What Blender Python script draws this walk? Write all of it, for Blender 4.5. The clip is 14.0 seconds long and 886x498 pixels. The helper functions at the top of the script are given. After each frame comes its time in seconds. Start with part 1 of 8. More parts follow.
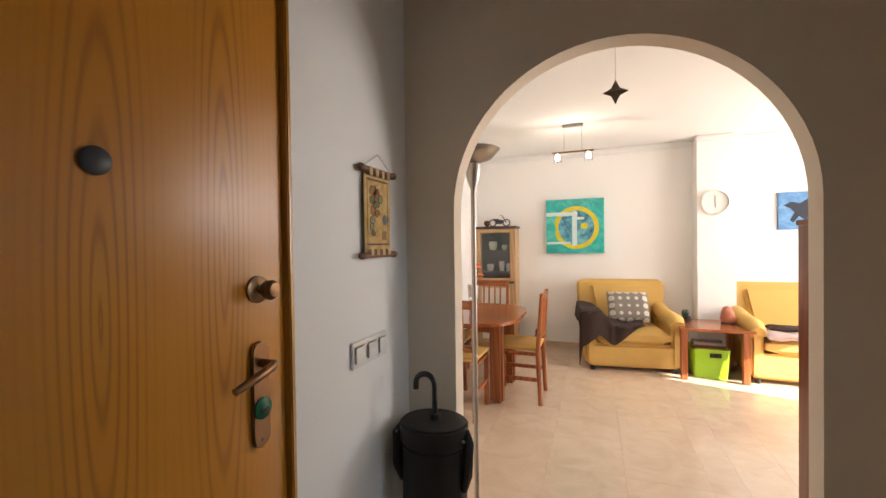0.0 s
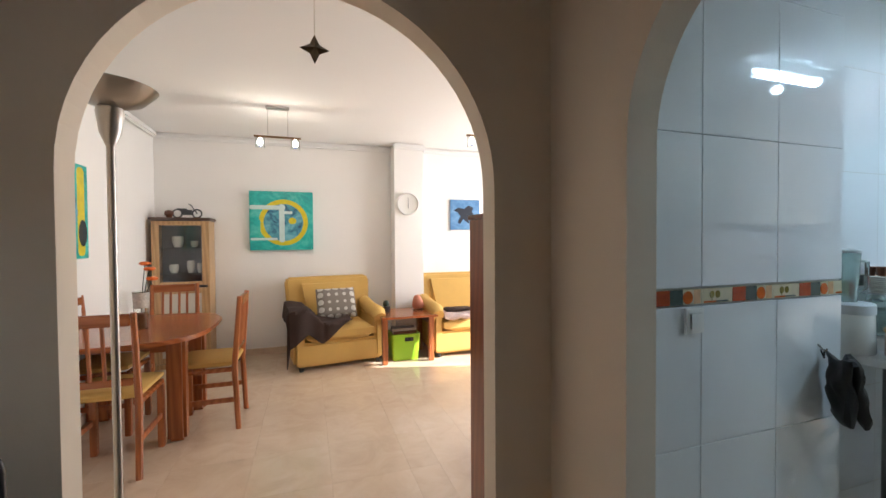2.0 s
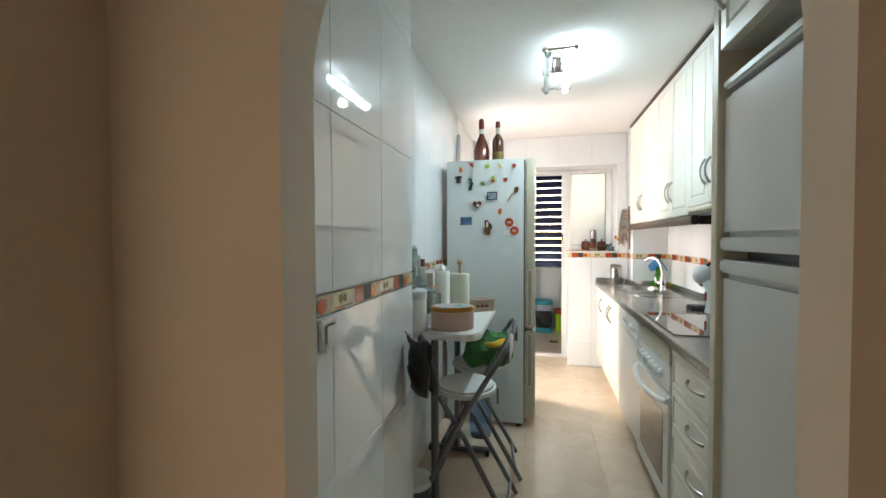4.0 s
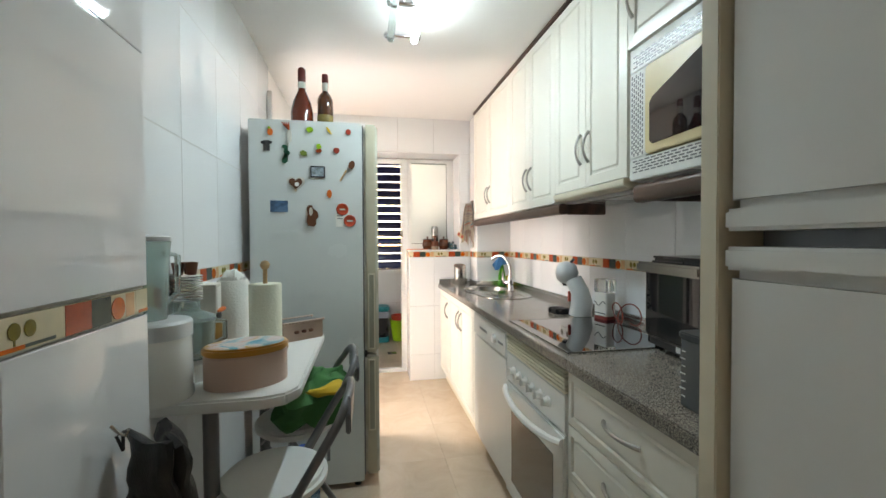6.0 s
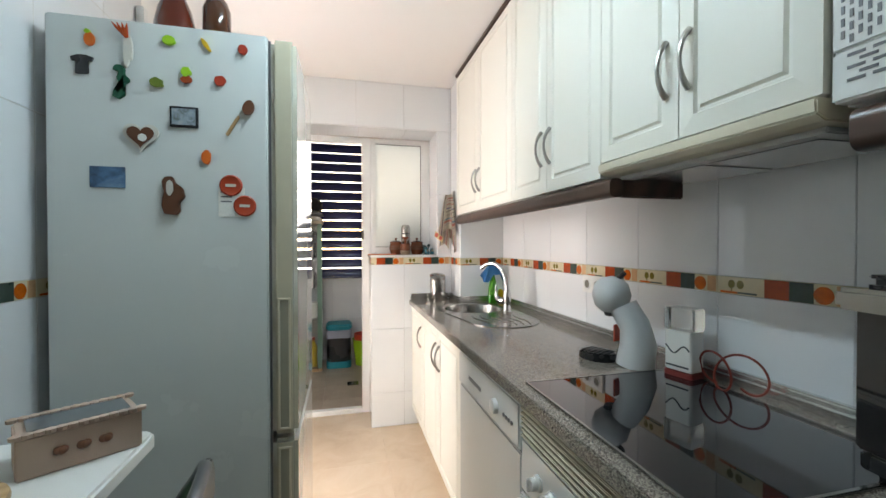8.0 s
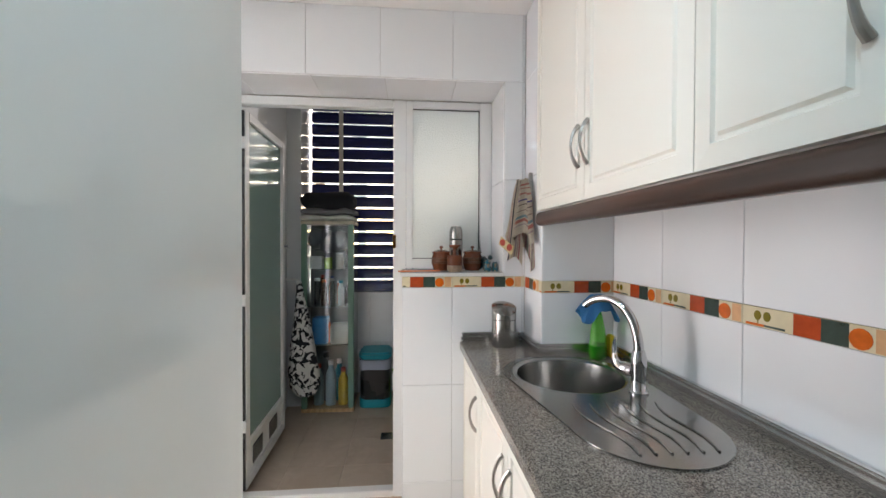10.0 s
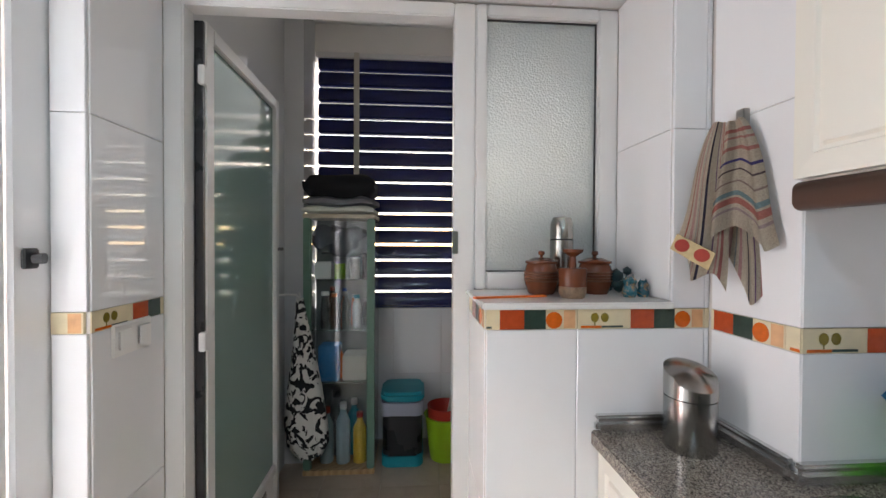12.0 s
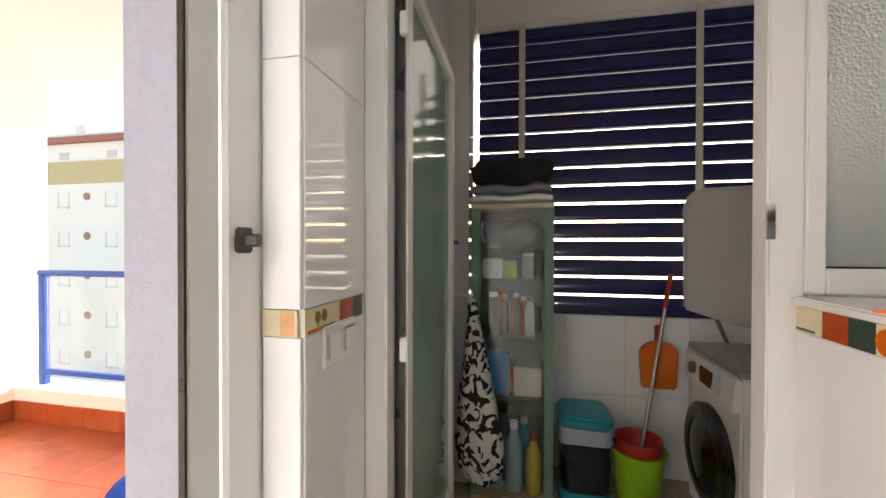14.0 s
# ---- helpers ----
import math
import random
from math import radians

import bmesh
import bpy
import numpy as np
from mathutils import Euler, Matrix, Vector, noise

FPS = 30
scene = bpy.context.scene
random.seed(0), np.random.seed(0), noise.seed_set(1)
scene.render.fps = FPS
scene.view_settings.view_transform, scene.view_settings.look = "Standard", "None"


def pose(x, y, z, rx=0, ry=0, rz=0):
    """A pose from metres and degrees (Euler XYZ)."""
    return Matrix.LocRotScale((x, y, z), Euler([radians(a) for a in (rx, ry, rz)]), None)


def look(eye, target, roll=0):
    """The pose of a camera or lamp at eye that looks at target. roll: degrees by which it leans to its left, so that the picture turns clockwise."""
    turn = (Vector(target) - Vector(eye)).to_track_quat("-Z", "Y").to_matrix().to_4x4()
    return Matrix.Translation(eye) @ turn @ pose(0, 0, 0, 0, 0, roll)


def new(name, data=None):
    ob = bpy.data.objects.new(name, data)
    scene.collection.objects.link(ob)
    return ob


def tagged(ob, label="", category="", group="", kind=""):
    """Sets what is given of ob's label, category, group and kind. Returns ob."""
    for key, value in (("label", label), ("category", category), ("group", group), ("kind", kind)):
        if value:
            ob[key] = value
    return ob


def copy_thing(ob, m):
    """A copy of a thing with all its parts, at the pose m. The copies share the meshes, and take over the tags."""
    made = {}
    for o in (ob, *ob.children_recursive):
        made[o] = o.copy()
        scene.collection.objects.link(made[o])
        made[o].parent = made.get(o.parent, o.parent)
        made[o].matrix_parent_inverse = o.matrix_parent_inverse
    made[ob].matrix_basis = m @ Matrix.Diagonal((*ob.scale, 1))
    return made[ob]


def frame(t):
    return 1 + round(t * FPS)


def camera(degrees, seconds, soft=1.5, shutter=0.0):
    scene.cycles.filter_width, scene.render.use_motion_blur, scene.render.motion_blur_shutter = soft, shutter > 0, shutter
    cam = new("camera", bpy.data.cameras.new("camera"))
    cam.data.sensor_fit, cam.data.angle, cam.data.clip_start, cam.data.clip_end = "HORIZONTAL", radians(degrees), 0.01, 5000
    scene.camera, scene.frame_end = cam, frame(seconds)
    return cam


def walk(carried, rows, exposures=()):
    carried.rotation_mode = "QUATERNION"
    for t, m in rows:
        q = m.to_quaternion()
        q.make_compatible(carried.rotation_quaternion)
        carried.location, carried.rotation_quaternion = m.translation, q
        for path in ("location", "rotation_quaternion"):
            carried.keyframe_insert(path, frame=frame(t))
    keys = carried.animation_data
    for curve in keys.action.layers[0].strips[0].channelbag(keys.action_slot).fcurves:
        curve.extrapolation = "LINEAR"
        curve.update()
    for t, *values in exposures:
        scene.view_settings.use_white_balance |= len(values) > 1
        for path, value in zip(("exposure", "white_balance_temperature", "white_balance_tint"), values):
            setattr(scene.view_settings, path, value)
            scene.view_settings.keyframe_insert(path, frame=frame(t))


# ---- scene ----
cam = camera(95.3, 14.0)
PATH = [
    (0, (-0.134, -0.12, 1.412), (-0.84, 1.751, 1.386), -0.8),
    (0.5, (-0.061, -0.054, 1.396), (-0.548, 1.885, 1.366), -0.7),
    (1, (-0.005, 0.018, 1.381), (-0.273, 2.0, 1.349), -0.7),
    (1.5, (-0.023, 0.092, 1.371), (0.023, 2.091, 1.335), -0.4),
    (2, (-0.088, 0.167, 1.365), (0.545, 2.064, 1.324), -0.4),
    (2.5, (-0.109, 0.249, 1.354), (1.051, 1.877, 1.302), -0.5),
    (3, (-0.071, 0.356, 1.337), (1.445, 1.659, 1.294), -0.3),
    (3.5, (0.010, 0.500, 1.337), (1.818, 1.354, 1.300), -0.4),
    (4, (0.119, 0.592, 1.352), (2.064, 1.053, 1.301), -0.2),
    (6.5, (1.072, 0.675, 1.291), (3.019, 0.22, 1.261), -0.3),
    (7, (1.276, 0.62, 1.287), (3.213, 0.123, 1.265), -0.2),
    (9.5, (2.45, 0.305, 1.337), (4.429, 0.015, 1.312), 0.2),
    (10, (2.71, 0.268, 1.354), (4.702, 0.088, 1.327), 0.2),
    (10.5, (2.967, 0.288, 1.35), (4.961, 0.136, 1.32), 0.3),
    (11, (3.205, 0.326, 1.346), (5.199, 0.184, 1.311), 0.2),
    (11.5, (3.416, 0.398, 1.349), (5.41, 0.25, 1.316), 0.3),
    (12, (3.606, 0.463, 1.362), (5.6, 0.317, 1.334), 0.3),
    (12.5, (3.743, 0.547, 1.345), (5.739, 0.414, 1.326), 0.3),
    (13, (3.828, 0.65, 1.32), (5.827, 0.593, 1.303), 0.5),
    (13.5, (3.896, 0.733, 1.323), (5.89, 0.884, 1.305), 0.2),
    (14, (3.93, 0.804, 1.317), (5.885, 1.226, 1.299), 0.1),
]
walk(cam, [(t, look(eye, target, roll)) for t, eye, target, roll in PATH],
     exposures=[(0, 2.45, 6300, 14), (1.5, 2.25, 6100, 13), (3.0, 1.8, 5600, 10), (4.2, 2.25, 7200, 13),
                (6.3, 2.0, 7400, 15), (7.2, 1.95, 7300, 15), (9.3, 1.52, 6500, 13), (12.0, 1.35, 6400, 15), (13.0, 1.4, 6700, 15), (14.0, 1.36, 7200, 16)])

# ---------- world, sun, lights ----------
SUN_DIR = Vector((2.2, -0.6, 0.82)).normalized()
world = bpy.data.worlds.new("world")
scene.world = world
world.use_nodes = True
_wn = world.node_tree.nodes
_sky = _wn.new("ShaderNodeTexSky")
_sky.sky_type = "NISHITA"
_sky.sun_disc = False
_sky.sun_elevation = math.asin(SUN_DIR.z)
_sky.sun_rotation = math.atan2(SUN_DIR.x, SUN_DIR.y)
world.node_tree.links.new(_sky.outputs[0], _wn["Background"].inputs[0])
_wn["Background"].inputs[1].default_value = 0.15


def lamp(name, kind, m, energy, color=(1, 1, 1), size=(1, 1), angle=0.01):
    d = bpy.data.lights.new(name, kind)
    d.energy, d.color = energy, color
    if kind == "AREA":
        d.shape, d.size, d.size_y = "RECTANGLE", size[0], size[1]
    elif kind == "SUN":
        d.angle = angle
    else:
        d.shadow_soft_size = size[0]
    ob = new(name, d)
    ob.matrix_world = m
    return ob


lamp("sun", "SUN", look(SUN_DIR * 30, (0, 0, 0)), 5.0, (1.0, 0.93, 0.82), angle=radians(0.5))
# daylight of the living room's balcony door, the terrace door and the laundry shutter
lamp("living_daylight", "AREA", look((3.30, 4.05, 1.32), (0, 3.65, 1.2)), 23, (1.0, 0.955, 0.885), (2.2, 2.2))
lamp("terrace_daylight", "AREA", look((3.93, 1.57, 1.10), (2.2, 0.2, 1.1)), 12.0, (0.95, 0.97, 1.0), (0.50, 1.9))
lamp("laundry_daylight", "AREA", look((6.40, 0.05, 1.78), (0, 0.45, 1.45)), 1.4, (1.0, 0.98, 0.95), (1.75, 1.65)).data.spread = radians(100)

lamp("kitchen_tube_light", "AREA", look((2.70, 0.415, 2.325), (2.70, 0.415, 0)), 2.4, (0.60, 0.85, 1.0), (0.54, 0.03))
lamp("kitchen_tube_glow", "POINT", pose(2.70, 0.36, 2.290), 0.35, (0.68, 0.88, 1.0), (0.03,))
lamp("pendant_light", "POINT", pose(-0.339, 4.177, 2.20), 1.5, (1.0, 0.86, 0.66), (0.04,))

# ---------- helpers for building ----------


def thing(name, label, category, group="", at=(0, 0, 0), rz=0.0, kind=""):
    ob = new(name)
    ob.empty_display_size = 0.05
    ob.matrix_world = pose(*at, 0, 0, rz)
    return tagged(ob, label, category, group, kind)


def part(name, bm, material, parent=None, label="", smooth=False, bevel=0.0, at=None, rot=(0, 0, 0)):
    if bevel > 0:
        es = [e for e in bm.edges if e.is_manifold and e.calc_face_angle(0) > 0.6]
        bmesh.ops.bevel(bm, geom=es, offset=bevel, segments=2, affect="EDGES", clamp_overlap=True)
    me = bpy.data.meshes.new(name)
    bm.to_mesh(me)
    bm.free()
    if smooth:
        for p in me.polygons:
            p.use_smooth = True
        if bevel >= 0:
            me.set_sharp_from_angle(angle=radians(42))
    for m in material if isinstance(material, (list, tuple)) else [material]:
        me.materials.append(m)
    ob = new(name, me)
    if parent is not None:
        ob.parent = parent
    if at is not None:
        ob.matrix_basis = pose(*at, *rot)
    if label:
        ob["label"] = label
    return ob


def box(x0, x1, y0, y1, z0, z1, bm=None):
    bm = bm or bmesh.new()
    m = Matrix.LocRotScale(((x0 + x1) / 2, (y0 + y1) / 2, (z0 + z1) / 2), None, (abs(x1 - x0), abs(y1 - y0), abs(z1 - z0)))
    bmesh.ops.create_cube(bm, size=1, matrix=m)
    return bm


def lathe(profile, n=24, bm=None, at=(0, 0, 0), sx=1.0, sy=1.0):
    """A body of revolution about z from (radius, height) rows."""
    bm = bm or bmesh.new()
    rings = []
    for r, z in profile:
        if r < 1e-5:
            rings.append([bm.verts.new((at[0], at[1], at[2] + z))])
        else:
            rings.append([bm.verts.new((at[0] + r * sx * math.cos(a), at[1] + r * sy * math.sin(a), at[2] + z))
                          for a in [2 * math.pi * i / n for i in range(n)]])
    for a, b in zip(rings, rings[1:]):
        for i in range(n):
            j = (i + 1) % n
            if len(a) == 1 and len(b) == 1:
                continue
            if len(a) == 1:
                bm.faces.new((a[0], b[j], b[i]))
            elif len(b) == 1:
                bm.faces.new((a[i], a[j], b[0]))
            else:
                bm.faces.new((a[i], a[j], b[j], b[i]))
    if len(rings[0]) > 1:
        bm.faces.new(rings[0][::-1])
    if len(rings[-1]) > 1:
        bm.faces.new(rings[-1])
    bmesh.ops.recalc_face_normals(bm, faces=bm.faces)
    return bm


def shell(profile, n=24, bm=None, at=(0, 0, 0)):
    """An open-ended revolved skin given as a closed loop of (radius, height)."""
    bm = bm or bmesh.new()
    rings = [[bm.verts.new((at[0] + r * math.cos(2 * math.pi * i / n), at[1] + r * math.sin(2 * math.pi * i / n), at[2] + z))
              for i in range(n)] for r, z in profile]
    for k in range(len(rings)):
        a, b = rings[k], rings[(k + 1) % len(rings)]
        for i in range(n):
            j = (i + 1) % n
            bm.faces.new((a[i], a[j], b[j], b[i]))
    bmesh.ops.recalc_face_normals(bm, faces=bm.faces)
    return bm


def tube(points, r, n=10, bm=None, closed=False):
    """A round bar along a polyline; r may be one radius or one for each point."""
    bm = bm or bmesh.new()
    pts = [Vector(p) for p in points]
    rr = r if isinstance(r, (list, tuple)) else [r] * len(pts)
    rings, up = [], None
    for i, p in enumerate(pts):
        if closed:
            d = pts[(i + 1) % len(pts)] - pts[i - 1]
        else:
            d = pts[min(i + 1, len(pts) - 1)] - pts[max(i - 1, 0)]
        d.normalize()
        if up is None:
            up = Vector((0, 0, 1)) if abs(d.z) < 0.9 else Vector((1, 0, 0))
        s = d.cross(up).normalized()
        up = s.cross(d).normalized()
        rings.append([bm.verts.new(p + rr[i] * (math.cos(2 * math.pi * k / n) * s + math.sin(2 * math.pi * k / n) * up)) for k in range(n)])
    pairs = list(zip(rings, rings[1:])) + ([(rings[-1], rings[0])] if closed else [])
    for a, b in pairs:
        for k in range(n):
            j = (k + 1) % n
            bm.faces.new((a[k], a[j], b[j], b[k]))
    if not closed:
        bm.faces.new(rings[0][::-1])
        bm.faces.new(rings[-1])
    bmesh.ops.recalc_face_normals(bm, faces=bm.faces)
    return bm


def prism(outline, lo, hi, axis="z", bm=None):
    """A flat outline (2D) pushed from lo to hi along an axis; for x the outline is (y, z), for y it is (x, z)."""
    bm = bm or bmesh.new()

    def at(p, h):
        return {"z": (p[0], p[1], h), "x": (h, p[0], p[1]), "y": (p[0], h, p[1])}[axis]
    a = [bm.verts.new(at(p, lo)) for p in outline]
    b = [bm.verts.new(at(p, hi)) for p in outline]
    bm.faces.new(a)
    bm.faces.new(b[::-1])
    n = len(outline)
    for i in range(n):
        j = (i + 1) % n
        bm.faces.new((a[i], a[j], b[j], b[i]))
    bmesh.ops.recalc_face_normals(bm, faces=bm.faces)
    return bm


def rrect(w, h, r, cx=0, cy=0, n=6):
    pts = []
    for sx, sy, a0 in ((1, 1, 0), (-1, 1, 90), (-1, -1, 180), (1, -1, 270)):
        for k in range(n + 1):
            a = radians(a0 + 90 * k / n)
            pts.append((cx + sx * (w / 2 - r) + r * math.cos(a), cy + sy * (h / 2 - r) + r * math.sin(a)))
    return pts


def ellipse(w, h, n=40, cx=0, cy=0):
    return [(cx + w / 2 * math.cos(2 * math.pi * i / n), cy + h / 2 * math.sin(2 * math.pi * i / n)) for i in range(n)]


def rough_up(bm, amount, scale, seed=0):
    for v in bm.verts:
        v.co += amount * noise.noise_vector(v.co * scale + Vector((seed, 0, 0)))
    return bm


def cushion(w, d, h, n=10, bm=None, at=(0, 0, 0), puff=0.5):
    """A soft block: full in the middle, thin at the seams."""
    bm = bm or bmesh.new()
    grid = {}
    for s in (0, 1):
        for i in range(n + 1):
            for j in range(n + 1):
                u, v = i / n * 2 - 1, j / n * 2 - 1
                edge = (1 - u ** 4) * (1 - v ** 4)
                z = h / 2 * ((1 - puff) + puff * edge ** 0.5) * (1 if s else -1)
                if edge == 0:
                    z *= 0.55
                grid[s, i, j] = bm.verts.new((at[0] + u * w / 2, at[1] + v * d / 2, at[2] + h / 2 + z))
    for i in range(n):
        for j in range(n):
            bm.faces.new((grid[1, i, j], grid[1, i + 1, j], grid[1, i + 1, j + 1], grid[1, i, j + 1]))
            bm.faces.new((grid[0, i, j], grid[0, i, j + 1], grid[0, i + 1, j + 1], grid[0, i + 1, j]))
    rim = [(i, 0) for i in range(n)] + [(n, j) for j in range(n)] + [(i, n) for i in range(n, 0, -1)] + [(0, j) for j in range(n, 0, -1)]
    for k in range(len(rim)):
        a, b = rim[k], rim[(k + 1) % len(rim)]
        bm.faces.new((grid[0, *a], grid[0, *b], grid[1, *b], grid[1, *a]))
    bmesh.ops.recalc_face_normals(bm, faces=bm.faces)
    return bm


# ---------- materials ----------


def mat(name, color, rough=0.5, metal=0.0, var=0.12, scale=6.0, bump=0.0, bump_scale=80.0, coat=0.0, random_hue=0.0, spec=0.5, trans=0.0, ior=1.45, alpha=1.0):
    m = bpy.data.materials.new(name)
    m.use_nodes = True
    nt = m.node_tree
    p = nt.nodes["Principled BSDF"]
    p.inputs["Roughness"].default_value = rough
    p.inputs["Metallic"].default_value = metal
    p.inputs["Coat Weight"].default_value = coat
    p.inputs["Specular IOR Level"].default_value = spec
    p.inputs["Transmission Weight"].default_value = trans
    p.inputs["IOR"].default_value = ior
    p.inputs["Alpha"].default_value = alpha
    tc = nt.nodes.new("ShaderNodeTexCoord")
    n1 = nt.nodes.new("ShaderNodeTexNoise")
    n1.inputs["Scale"].default_value = scale
    n1.inputs["Detail"].default_value = 6
    nt.links.new(tc.outputs["Object"], n1.inputs["Vector"])
    ramp = nt.nodes.new("ShaderNodeMix")
    ramp.data_type = "RGBA"
    c = Vector(color)
    ramp.inputs[6].default_value = (*(c * (1 - var)), 1)
    ramp.inputs[7].default_value = (*[min(1, q * (1 + var * 0.6)) for q in c], 1)
    nt.links.new(n1.outputs[0], ramp.inputs[0])
    out = ramp.outputs[2]
    if random_hue > 0:
        oi = nt.nodes.new("ShaderNodeObjectInfo")
        hsv = nt.nodes.new("ShaderNodeHueSaturation")
        mr = nt.nodes.new("ShaderNodeMapRange")
        mr.inputs[3].default_value, mr.inputs[4].default_value = 1 - random_hue, 1 + random_hue
        nt.links.new(oi.outputs["Random"], mr.inputs[0])
        nt.links.new(mr.outputs[0], hsv.inputs["Value"])
        nt.links.new(out, hsv.inputs["Color"])
        out = hsv.outputs[0]
    nt.links.new(out, p.inputs["Base Color"])
    if bump > 0:
        n2 = nt.nodes.new("ShaderNodeTexNoise")
        n2.inputs["Scale"].default_value = bump_scale
        n2.inputs["Detail"].default_value = 4
        nt.links.new(tc.outputs["Object"], n2.inputs["Vector"])
        b = nt.nodes.new("ShaderNodeBump")
        b.inputs["Strength"].default_value = bump
        b.inputs["Distance"].default_value = 0.004
        nt.links.new(n2.outputs[0], b.inputs["Height"])
        nt.links.new(b.outputs[0], p.inputs["Normal"])
    rr = nt.nodes.new("ShaderNodeMapRange")
    rr.inputs[3].default_value, rr.inputs[4].default_value = max(0, rough * 0.8), min(1, rough * 1.2)
    nt.links.new(n1.outputs[0], rr.inputs[0])
    nt.links.new(rr.outputs[0], p.inputs["Roughness"])
    return m


def ramp_node(nt, fac, stops):
    r = nt.nodes.new("ShaderNodeValToRGB")
    while len(r.color_ramp.elements) < len(stops):
        r.color_ramp.elements.new(0.5)
    for e, (pos, col) in zip(r.color_ramp.elements, stops):
        e.position, e.color = pos, (*col, 1)
    nt.links.new(fac, r.inputs[0])
    return r.outputs[0]


def wood(name, dark, light, rough=0.35, axis="z", scale=1.0, coat=0.2, bands=7.0, distort=4.0):
    m = bpy.data.materials.new(name)
    m.use_nodes = True
    nt = m.node_tree
    p = nt.nodes["Principled BSDF"]
    tc = nt.nodes.new("ShaderNodeTexCoord")
    mp = nt.nodes.new("ShaderNodeMapping")
    long = {"x": 0, "y": 1, "z": 2}[axis]
    s = [1.0, 1.0, 1.0]
    s[long] = 0.07
    mp.inputs["Scale"].default_value = [q * scale for q in s]
    nt.links.new(tc.outputs["Object"], mp.inputs[0])
    w = nt.nodes.new("ShaderNodeTexWave")
    w.wave_type, w.bands_direction = "BANDS", "DIAGONAL"
    w.inputs["Scale"].default_value = bands
    w.inputs["Distortion"].default_value = distort
    w.inputs["Detail"].default_value = 3
    w.inputs["Detail Scale"].default_value = 1.4
    nt.links.new(mp.outputs[0], w.inputs[0])
    n1 = nt.nodes.new("ShaderNodeTexNoise")
    n1.inputs["Scale"].default_value = 60
    n1.inputs["Detail"].default_value = 5
    nt.links.new(mp.outputs[0], n1.inputs["Vector"])
    mx = nt.nodes.new("ShaderNodeMath")
    mx.operation = "MULTIPLY_ADD"
    mx.inputs[1].default_value, mx.inputs[2].default_value = 0.5, 0.0
    nt.links.new(n1.outputs[0], mx.inputs[0])
    ad = nt.nodes.new("ShaderNodeMath")
    ad.operation = "MULTIPLY_ADD"
    ad.inputs[1].default_value = 0.5
    nt.links.new(w.outputs[1], ad.inputs[0])
    nt.links.new(mx.outputs[0], ad.inputs[2])
    nt.links.new(ramp_node(nt, ad.outputs[0], [(0.15, dark), (0.8, light)]), p.inputs["Base Color"])
    p.inputs["Roughness"].default_value = rough
    p.inputs["Coat Weight"].default_value = coat
    p.inputs["Coat Roughness"].default_value = 0.15
    b = nt.nodes.new("ShaderNodeBump")
    b.inputs["Strength"].default_value, b.inputs["Distance"].default_value = 0.12, 0.002
    nt.links.new(ad.outputs[0], b.inputs["Height"])
    nt.links.new(b.outputs[0], p.inputs["Normal"])
    return m


def stone(name, stops, scale, rough, kind="noise", random_hue=0.0, coat=0.0):
    m = bpy.data.materials.new(name)
    m.use_nodes = True
    nt = m.node_tree
    p = nt.nodes["Principled BSDF"]
    tc = nt.nodes.new("ShaderNodeTexCoord")
    vec = tc.outputs["Object"]
    if random_hue > 0:
        oi = nt.nodes.new("ShaderNodeObjectInfo")
        cm = nt.nodes.new("ShaderNodeVectorMath")
        cm.operation = "ADD"
        sc = nt.nodes.new("ShaderNodeVectorMath")
        sc.operation = "SCALE"
        sc.inputs[0].default_value = (37.0, 91.0, 13.0)
        nt.links.new(oi.outputs["Random"], sc.inputs["Scale"])
        nt.links.new(vec, cm.inputs[0])
        nt.links.new(sc.outputs[0], cm.inputs[1])
        vec = cm.outputs[0]
    if kind == "speckle":
        t = nt.nodes.new("ShaderNodeTexVoronoi")
        t.inputs["Scale"].default_value = scale
        t.inputs["Randomness"].default_value = 1
        nt.links.new(vec, t.inputs["Vector"])
        sep = nt.nodes.new("ShaderNodeSeparateColor")
        nt.links.new(t.outputs["Color"], sep.inputs[0])
        fac = sep.outputs[0]
    else:
        t = nt.nodes.new("ShaderNodeTexNoise")
        t.inputs["Scale"].default_value = scale
        t.inputs["Detail"].default_value = 9
        t.inputs["Roughness"].default_value = 0.62
        t.inputs["Distortion"].default_value = 0.8
        nt.links.new(vec, t.inputs["Vector"])
        fac = t.outputs[0]
    col = ramp_node(nt, fac, stops)
    if random_hue > 0:
        hsv = nt.nodes.new("ShaderNodeHueSaturation")
        mr = nt.nodes.new("ShaderNodeMapRange")
        mr.inputs[3].default_value, mr.inputs[4].default_value = 1 - random_hue, 1 + random_hue
        nt.links.new(oi.outputs["Random"], mr.inputs[0])
        nt.links.new(mr.outputs[0], hsv.inputs["Value"])
        nt.links.new(col, hsv.inputs["Color"])
        col = hsv.outputs[0]
    nt.links.new(col, p.inputs["Base Color"])
    p.inputs["Roughness"].default_value = rough
    p.inputs["Coat Weight"].default_value = coat
    p.inputs["Coat Roughness"].default_value = 0.05
    return m


def emit(name, color, strength):
    m = bpy.data.materials.new(name)
    m.use_nodes = True
    p = m.node_tree.nodes["Principled BSDF"]
    p.inputs["Base Color"].default_value = (*color, 1)
    p.inputs["Emission Color"].default_value = (*color, 1)
    p.inputs["Emission Strength"].default_value = strength
    return m


